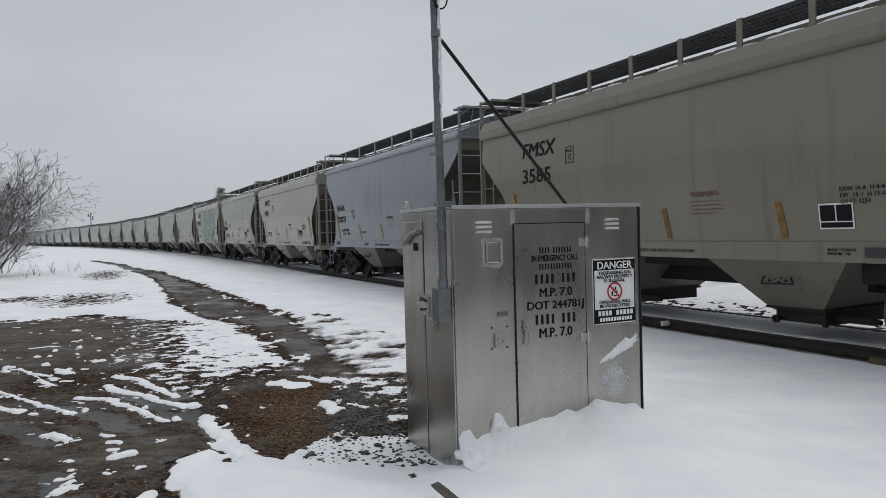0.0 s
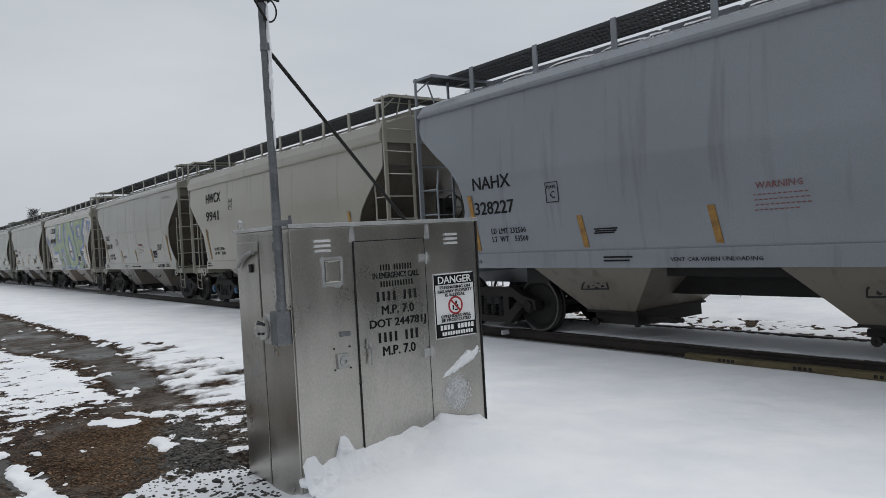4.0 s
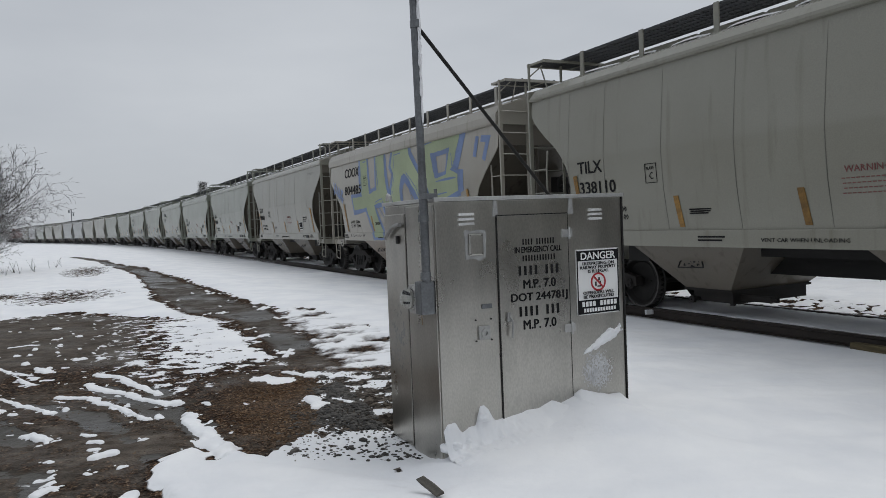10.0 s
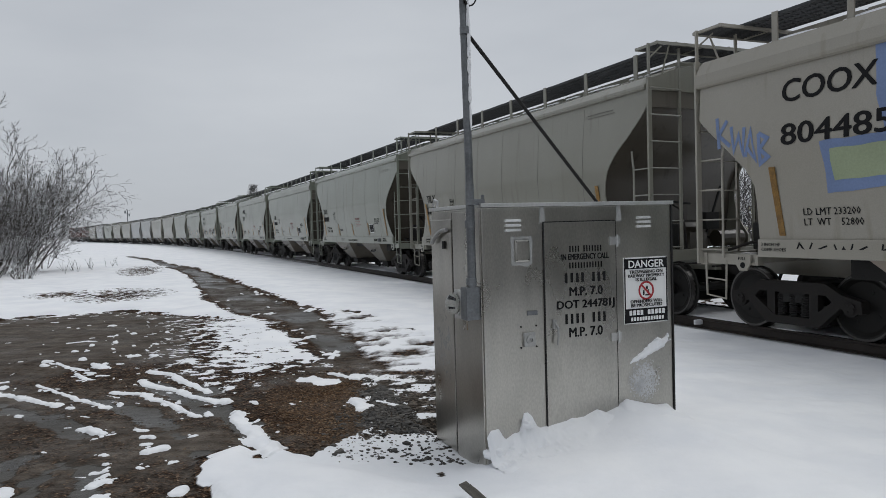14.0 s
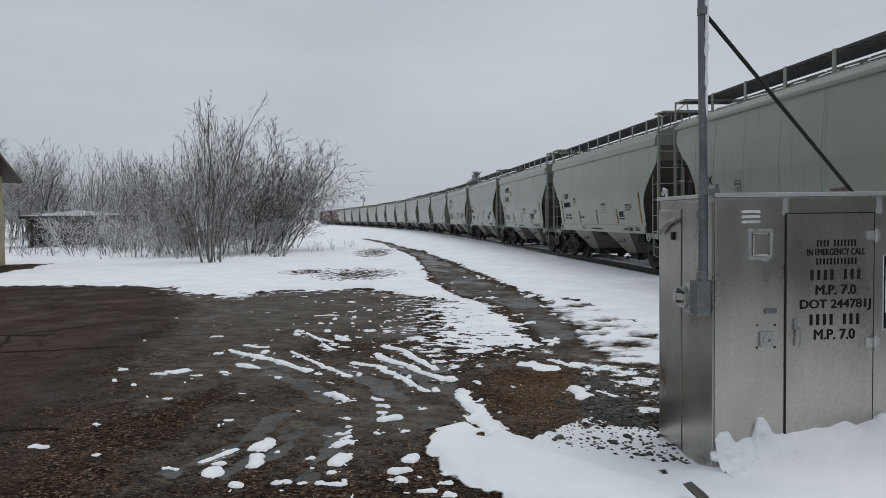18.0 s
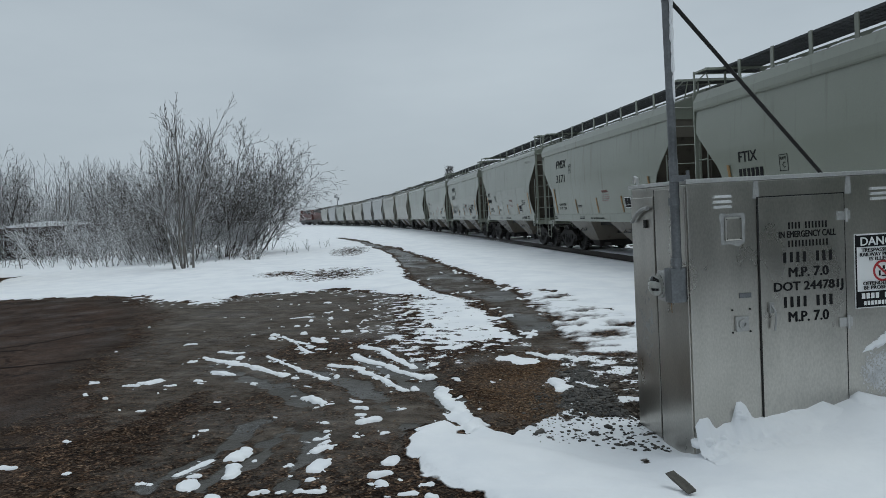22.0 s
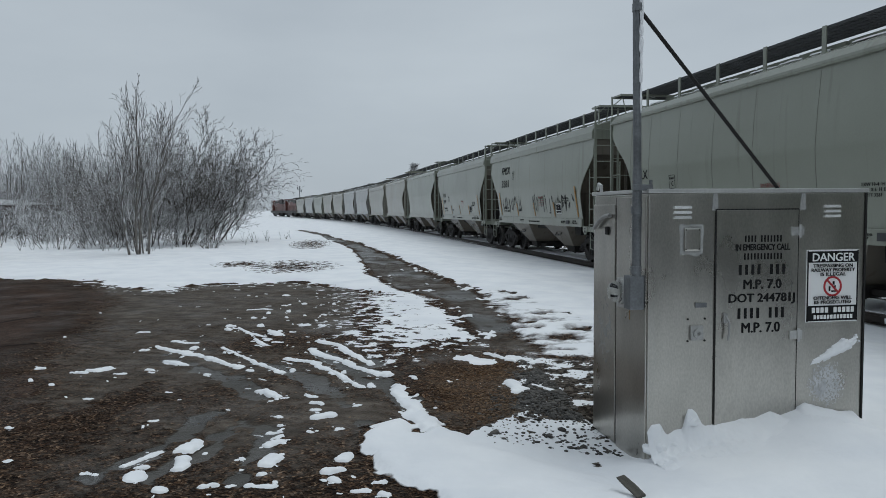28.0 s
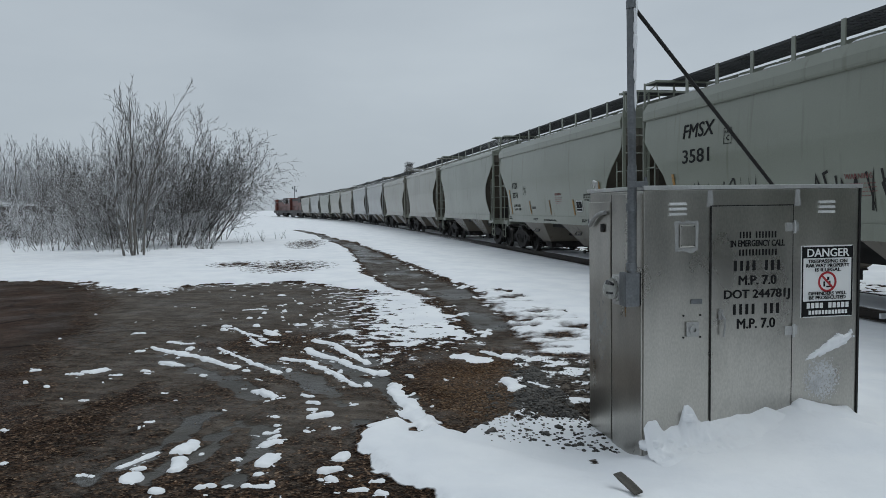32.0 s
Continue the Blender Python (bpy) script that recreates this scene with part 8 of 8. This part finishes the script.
def stem(rnd, p, d, length, r, level, segs, top, start=0.25, angle=0.6, share=0.45, every=1.0, rise=0.35, sag=0.0, thin=0.0075):
    """A limb of several joints whose side shoots leave it at an angle and turn upwards (rise) or hang (sag)."""
    steps = max(2, int(length / (0.34 if level < 1 else 0.22 if level < 2 else 0.14)))
    q, dirn = Vector(p), Vector(d).normalized()
    for k in range(steps):
        n = q + dirn * length / steps
        u = (k + 1) / steps
        r0, r1 = max(thin, r * (1 - 0.8 * k / steps)), max(thin * 0.8, r * (1 - 0.8 * u))
        segs.append((q.copy(), n.copy(), r0, r1, level))
        if level < top and u > (start if level == 0 else 0.2):
            shoots = every if level else every * 1.3
            while rnd.random() < shoots:
                shoots -= 1
                a = rnd.uniform(0, 6.283)
                side = dirn.orthogonal().normalized()
                side.rotate(Matrix.Rotation(a, 3, dirn))
                nd = dirn * math.cos(angle) + side * math.sin(angle * rnd.uniform(0.7, 1.3)) + Vector((0, 0, rise))
                stem(rnd, n, nd, max(0.16, length * share * rnd.uniform(0.6, 1.15) * (1.15 - 0.6 * u)), r1 * 0.6, level + 1, segs, top, start, angle, share, every, rise, sag, thin)
        q = n
        dirn = (dirn + Vector((rnd.gauss(0, 0.12), rnd.gauss(0, 0.12), rnd.gauss(0.02, 0.08) - sag * u))).normalized()


def bough(rnd, p, d, length, r, level, segs, kind):
    """A limb that wanders and turns upwards (lift) or hangs at its tip (droop); its side shoots follow one another round it by the golden angle."""
    steps = max(2, int(length / (0.32, 0.22, 0.15, 0.12)[level]))
    q, dirn, turn = Vector(p), Vector(d).normalized(), rnd.uniform(0, 6.283)
    rate = kind["rate"][level] * length / steps
    for k in range(steps):
        n = q + dirn * length / steps
        u = (k + 1) / steps
        r0, r1 = max(kind["thin"], r * (1 - 0.72 * k / steps)), max(kind["thin"] * 0.8, r * (1 - 0.72 * u))
        segs.append((q.copy(), n.copy(), r0, r1, level))
        if level < kind["top"] and u > (kind["start"] if level == 0 else 0.15):
            shoots = rate
            while rnd.random() < shoots:
                shoots -= 1
                turn += 2.4 + rnd.gauss(0, 0.4)
                side = dirn.orthogonal().normalized()
                side.rotate(Matrix.Rotation(turn, 3, dirn))
                a = kind["angle"] * rnd.uniform(0.7, 1.25)
                long = length * kind["share"] * rnd.uniform(0.55, 1.2) * (1.2 - 0.75 * u)
                bough(rnd, n, dirn * math.cos(a) + side * math.sin(a), max(0.14, long), r1 * 0.62, level + 1, segs, kind)
        q = n
        w = kind["wander"]
        dirn = (dirn + Vector((rnd.gauss(0, w), rnd.gauss(0, w), rnd.gauss(0, w * 0.6) + (kind["lift"] if level else kind["lift"] * 0.3) - kind["droop"] * u * (level > 0)))).normalized()


SLIM = dict(top=3, start=0.25, rate=(3.2, 5.0, 6.5, 0), angle=0.55, share=0.34, wander=0.055, lift=0.07, droop=0.0, thin=0.0080)
BUSHY = dict(top=3, start=0.08, rate=(4.4, 5.6, 6.4, 0), angle=0.72, share=0.40, wander=0.12, lift=0.03, droop=0.0, thin=0.0090)
BROOM = dict(top=3, start=0.05, rate=(5.0, 6.5, 7.0, 0), angle=0.80, share=0.40, wander=0.14, lift=0.03, droop=0.0, thin=0.0075)
HANGING = dict(top=3, start=0.34, rate=(3.6, 5.6, 6.5, 0), angle=0.75, share=0.40, wander=0.09, lift=0.02, droop=0.18, thin=0.0095)
ROUND = dict(top=3, start=0.26, rate=(4.2, 4.4, 4.6, 0), angle=0.85, share=0.52, wander=0.10, lift=0.05, droop=0.0, thin=0.013)


def tree(x, y, height, stems, lean, fan, r0, seed, label, kind, twig=None, foot=0.18):
    rnd = random.Random(seed)
    segs, starts = [], []
    for k in range(stems):
        starts.append(len(segs))
        a = 2 * math.pi * k / max(1, stems) + rnd.uniform(-0.5, 0.5)
        tilt = rnd.uniform(0.2, 1.0) * fan
        d = Vector((math.cos(a) * tilt + lean[0], math.sin(a) * tilt + lean[1], 1)).normalized()
        bough(rnd, (math.cos(a) * foot, math.sin(a) * foot, -0.2), d, height * (rnd.uniform(0.6, 1.0) if k else 1.0), r0 * rnd.uniform(0.7, 1.1), 0, segs, kind)
    segs = sized(segs, height)
    t = thing("tree", label, "tree", "bare trees beside the lot", m=pose(x, y, ground_z(x, y)))
    for lo, hi in zip(starts, starts[1:] + [len(segs)]):
        part("trunk", limbs_mesh("trunk", [s for s in segs[lo:hi] if s[4] == 0], 6), M_BARK if kind is SLIM else twig or M_TWIG, t)
    low = {id(SLIM): 0.30, id(BUSHY): 0.24, id(HANGING): 0.2}.get(id(kind), 0.0) * height
    part("crown", limbs_mesh("crown", [s for s in segs if s[4] > 0 and s[1].z >= low], 3), twig or M_TWIG, t, "fine bare twigs dusted with snow", kind="stuff")
    lower = [s for s in segs if s[4] > 0 and s[1].z < low]
    if lower:
        part("lower_twigs", limbs_mesh("lower_twigs", lower, 3), M_SNOWTWIG, t, "lower twigs coated with snow", kind="stuff")
    return t


BARE = "bare many-stemmed thicket tree with snow-dusted twigs beside the lot"
SLENDER = "slender pale-barked bare tree in snow"
tree(-17.72, 22.6, 6.4, 2, (-0.05, -0.03), 0.08, 0.046, 11, SLENDER, SLIM)
tree(-17.50, 22.9, 6.5, 4, (-0.02, -0.01), 0.05, 0.042, 12, SLENDER, SLIM)
tree(-17.9, 23.2, 5.7, 3, (-0.13, -0.07), 0.09, 0.034, 13, SLENDER, SLIM)
tree(-20.7, 29.9, 6.5, 9, (0.06, 0.04), 0.36, 0.036, 21, BARE, BUSHY, M_BROWNTWIG, 0.35)
tree(-20.3, 31.6, 6.0, 6, (0.10, 0.06), 0.30, 0.034, 22, BARE, BUSHY, M_BROWNTWIG, 0.35)
tree(-20.9, 30.8, 5.7, 5, (0.54, 0.32), 0.20, 0.046, 23, "bare tree leaning far out with hanging snowy twigs", HANGING, M_BROWNTWIG, 0.3)
tree(-20.6, 32.2, 4.8, 4, (0.46, 0.28), 0.24, 0.042, 28, "bare tree leaning far out with hanging snowy twigs", HANGING, M_BROWNTWIG, 0.3)
tree(-21.6, 27.6, 4.8, 11, (-0.02, 0.0), 0.40, 0.024, 24, "dense brown thicket of fine bare twigs behind the slender trees", BROOM, M_BROWNTWIG, 0.7)
tree(-23.8, 28.8, 3.4, 7, (-0.08, 0.0), 0.50, 0.022, 25, BARE, BUSHY, M_BROWNTWIG, 0.8)
tree(-23.0, 34.2, 4.2, 6, (0.0, 0.0), 0.45, 0.026, 26, BARE, BUSHY, M_BROWNTWIG, 0.8)
tree(-29.5, 36.5, 4.4, 8, (0.0, 0.0), 0.4, 0.026, 27, "dense brown thicket of fine bare twigs near the carport", BROOM, M_BROWNTWIG, 0.9)
tree(-32.5, 38.0, 4.6, 8, (0.0, 0.0), 0.4, 0.026, 29, "dense brown thicket of fine bare twigs near the carport", BROOM, M_BROWNTWIG, 0.9)
for x, y, h, seed in ((-27.0, 35.4, 4.0, 41), (-34.5, 37.5, 4.3, 42), (-36.5, 35.0, 3.9, 43), (-30.5, 33.4, 3.6, 44)):
    tree(x, y, h, 8, (0.0, 0.0), 0.45, 0.026, seed, "dense brown thicket of fine bare twigs near the carport", BROOM, M_BROWNTWIG, 0.9)
FARTREE = "grey leafless tree with a rounded snowy crown, standing among houses"
tree(-45.5, 28.0, 10.1, 2, (0.0, 0.0), 0.25, 0.16, 31, FARTREE, ROUND, M_FAR, 0.3)
tree(-42.5, 33.0, 8.4, 2, (0.0, 0.0), 0.2, 0.12, 32, FARTREE, ROUND, M_FAR, 0.3)
tree(-41.1, 36.6, 6.9, 2, (0.0, 0.0), 0.22, 0.11, 33, FARTREE, ROUND, M_FAR, 0.3)
tree(-35.6, 35.1, 6.2, 3, (0.0, 0.0), 0.10, 0.04, 34, SLENDER, SLIM, M_FAR, 0.3)


def shrub(x, y, height, seed, label="low tangled shrub loaded with snow", stems=9):
    rnd = random.Random(seed)
    kind = dict(top=2, start=0.18, rate=(4.2, 5.0, 0, 0), angle=0.8, share=0.42, wander=0.13, lift=0.0, droop=0.07, thin=0.010)
    segs = []
    for k in range(stems):
        a = rnd.uniform(0, 6.28)
        tilt = rnd.uniform(0.1, 0.9)
        d = Vector((math.cos(a) * tilt, math.sin(a) * tilt, 1)).normalized()
        bough(rnd, (math.cos(a) * 0.25, math.sin(a) * 0.25, -0.1), d, height * rnd.uniform(0.6, 1.1), 0.018, 0, segs, kind)
    segs = sized(segs, height)
    t = thing("shrub", label, "shrub", "snowy shrubs", m=pose(x, y, ground_z(x, y)))
    part("stem_clump", limbs_mesh("stem_clump", [s for s in segs if s[4] == 0], 4), M_BARK, t, "thin stems", kind="stuff")
    part("twig_mass", limbs_mesh("twig_mass", [s for s in segs if s[4] > 0], 3), M_SNOWTWIG, t, "snow-laden twigs", kind="stuff")
    return t


rs = random.Random(77)
for k in range(14):
    u = k / 13
    shrub(-19.6 - 13.0 * u + rs.uniform(-0.8, 0.8), 28.0 + 1.0 * rs.uniform(-1, 1) - 1.0 * u + 4.0 * abs(math.sin(k * 1.7)), rs.uniform(1.5, 2.8), 300 + k)
for k in range(10):
    shrub(-22.5 - 1.0 * k + rs.uniform(-0.6, 0.6), 27.0 + 0.55 * k + rs.uniform(-1.2, 1.2), rs.uniform(1.2, 2.5), 400 + k)
for k in range(6):
    shrub(-21.0 - 1.3 * k + rs.uniform(-0.5, 0.5), 33.0 + 1.7 * k + rs.uniform(-1, 1), rs.uniform(1.6, 3.0), 330 + k)
for k in range(9):
    shrub(-19.2 - 1.5 * k + rs.uniform(-0.6, 0.6), 24.6 + 0.30 * k + rs.uniform(-0.5, 1.2), rs.uniform(0.6, 1.2), 440 + k, "small shrub bent under fresh white snow", 7)
for k in range(6):
    shrub(-36 + 2.2 * k, 30 + 1.4 * k + rs.uniform(-1, 1), rs.uniform(1.8, 3.0), 360 + k)
shrub(-17.4, 27.0, 0.62, 500, "low round clump of snowy dead grass and twigs", 40)


def woods(name, label, places, seed, heights, mat=None, limit=2, thick=1.0):
    """A belt of far bare trees, too many to count."""
    rnd = random.Random(seed)
    kinds = []
    for v in range(6):
        segs = []
        for k in range(rnd.randint(1, 3)):
            d = Vector((rnd.gauss(0, 0.16), rnd.gauss(0, 0.16), 1)).normalized()
            stem(rnd, (rnd.gauss(0, 0.3), rnd.gauss(0, 0.3), -0.2), d, 4.6 * rnd.uniform(0.8, 1.1), 0.05, 0, segs, limit, 0.2, 0.75, 0.46, 0.95, 0.15, 0.0, 0.010)
        segs = sized(segs, 6.0)
        kinds.append([(a / 6.0, b / 6.0, r0 / 6.0, r1 / 6.0, dp) for a, b, r0, r1, dp in segs])
    out = []
    for x, y in places:
        h = rnd.uniform(*heights)
        turn = rnd.uniform(0, 6.28)
        c, s = math.cos(turn), math.sin(turn)
        wide = rnd.uniform(0.8, 1.2)
        def put(p):
            return (x + (p.x * c - p.y * s) * h * wide, y + (p.x * s + p.y * c) * h * wide, p.z * h)
        for a, b, r0, r1, dp in kinds[rnd.randrange(6)]:
            out.append((put(a), put(b), max(0.010, r0 * h) * thick, max(0.008, r1 * h) * thick, dp))
    me = limbs_mesh(name, out, 3)
    me.materials.append(mat or M_FAR)
    tagged(new(name, me), label, "woods", kind="stuff")


rw = random.Random(9)
woods("woods", "grey belt of bare snowy trees behind the lot", [(-36 - 50 * u + rw.gauss(0, 4), 46 + 9 * rw.random() + 6 * u) for u in (k / 150 for k in range(125))], 41, (5.5, 8.2))
woods("woods", "tall bare trees behind the tan building", [(-58 + rw.gauss(0, 9), 34 + rw.gauss(0, 5)) for _ in range(22)], 45, (6.0, 8.0))
woods("woods", "far grey woods beyond the curve of the track", [(-78 - 1.2 * k + rw.gauss(0, 5), 110 + 1.2 * k + rw.gauss(0, 8)) for k in range(40)] + [(-190 + rw.gauss(0, 25), 255 + rw.gauss(0, 20)) for _ in range(30)], 42, (4.5, 7.0))
woods("woods", "bare snowy trees and brush across the track", [(15 + 34 * rw.random(), 34 + 30 * rw.random()) for _ in range(30)], 43, (3.0, 6.5))
woods("brush", "snowy brush and grass along the far side of the track", [on_line(-8 + 0.72 * k + rw.gauss(0, 0.3), 4.9 + abs(rw.gauss(0, 0.8)))[:2] for k in range(75)], 44, (0.45, 1.1), M_SNOWTWIG)


# two belts behind the camera, out of view, added to darken the steel's reflections
woods("woods", "unseen belt of bare trees added behind the camera to darken reflections", [(-40 + 3.0 * k + rw.gauss(0, 2), -26 - 9 * rw.random() - 0.08 * k) for k in range(30)], 46, (7.0, 10.0), M_BROWNTWIG, 1, 4.5)
woods("woods", "unseen low brush added behind the camera to darken reflections", [(-40 + 2.5 * k + rw.gauss(0, 1), -22 - 5 * rw.random()) for k in range(36)], 47, (2.5, 4.5), M_BROWNTWIG, 1, 4.5)
woods("woods", "bare trees close across the track", [on_line(-12 + 1.5 * k + rw.gauss(0, 0.8), 8.5 + 7 * rw.random())[:2] for k in range(34)] + [on_line(6 + 0.9 * k, 11 + 9 * rw.random())[:2] for k in range(26)] + [(0.66 * q + rw.gauss(0, 1.6), 0.75 * q + rw.gauss(0, 1.2)) for q in (19 + 0.55 * k for k in range(24))], 48, (3.5, 7.0), None, 2, 1.5)


def evergreen():
    """The lone dark tree that rises beyond the train."""
    rnd = random.Random(6)
    segs = []
    for k in range(230):
        u = rnd.random() ** 0.7
        z = 4.0 + 4.4 * u
        a = rnd.uniform(0, 6.28)
        r = (2.3 - 1.75 * u) * rnd.uniform(0.35, 1.0)
        p = Vector((0, 0, z))
        q = Vector((math.cos(a) * r, math.sin(a) * r, z + rnd.uniform(-0.15, 0.35)))
        segs.append((p, q, 0.03, 0.02, 2))
        for _ in range(5):
            w = p.lerp(q, rnd.uniform(0.3, 1.0))
            segs.append((w, w + Vector((rnd.gauss(0, 0.22), rnd.gauss(0, 0.22), rnd.gauss(0.05, 0.16))), 0.03, 0.015, 3))
    t = thing("tree", "lone dark tree standing beyond the train", "tree", m=pose(-32.3, 105.2, 0))
    part("trunk", limbs_mesh("trunk", [(Vector((0, 0, -0.3)), Vector((0, 0, 8.2)), 0.16, 0.03, 0)], 8), M_BARK, t)
    part("crown", limbs_mesh("crown", segs, 3), M_FAR, t)


evergreen()


def far_signal():
    """A railway signal mast in the distance."""
    t = thing("signal_mast", "far railway signal mast with two heads", "signal", m=pose(-103.0, 211.0, 0.0, 0, 0, 26))
    bm = bmesh.new()
    tube(bm, (0, 0, 0), (0, 0, 9.2), 0.13, 8)
    part("mast", bm, M_CONDUIT, t)
    bm = bmesh.new()
    box(bm, -0.9, 0.9, -0.1, 0.1, 8.2, 8.3)
    part("arm", bm, M_CONDUIT, t)
    for x, z in ((-0.6, 8.3), (0.5, 7.3)):
        bm = bmesh.new()
        soft_box(bm, x - 0.2, x + 0.2, -0.15, 0.15, z, z + 0.75, 0.05)
        part("signal_head", bm, M_CONDUIT, t)


far_signal()


def weeds():
    rnd = random.Random(15)
    segs = []
    spots = [(rnd.gauss(-18.6, 0.8), rnd.gauss(34, 2.4)) for _ in range(13)] + [(rnd.uniform(-30, -18), rnd.uniform(24, 30)) for _ in range(30)]
    zs = ground_zs([p[0] for p in spots], [p[1] for p in spots])
    for (x, y), z in zip(spots, zs):
        for _ in range(3):
            h = rnd.uniform(0.15, 0.6)
            segs.append((Vector((x, y, z - 0.02)), Vector((x + rnd.gauss(0, 0.15), y + rnd.gauss(0, 0.15), z + h)), 0.012, 0.006, 0))
    me = limbs_mesh("weeds", segs, 3)
    me.materials.append(M_SNOWTWIG)
    tagged(new("weeds", me), "frosted weed stalks poking out of the snow", "weeds", kind="stuff")


weeds()


# ---------------------------------------------------------------- what moves
def motions():
    for ob, back, base in VEHICLES:
        walk(ob, [(t, rolling_pose(lead(t) + back, base)) for t in range(0, 33)])
    step = 4 / FPS
    times = [k * step for k in range(241)]
    turns = [math.degrees((lead(0) - lead(t)) / 0.458) for t in times]
    for ws, dx in WHEELSETS:
        walk(ws, [(t, pose(dx, 0, 0.458, 0, a, 0)) for t, a in zip(times, turns)])


motions()
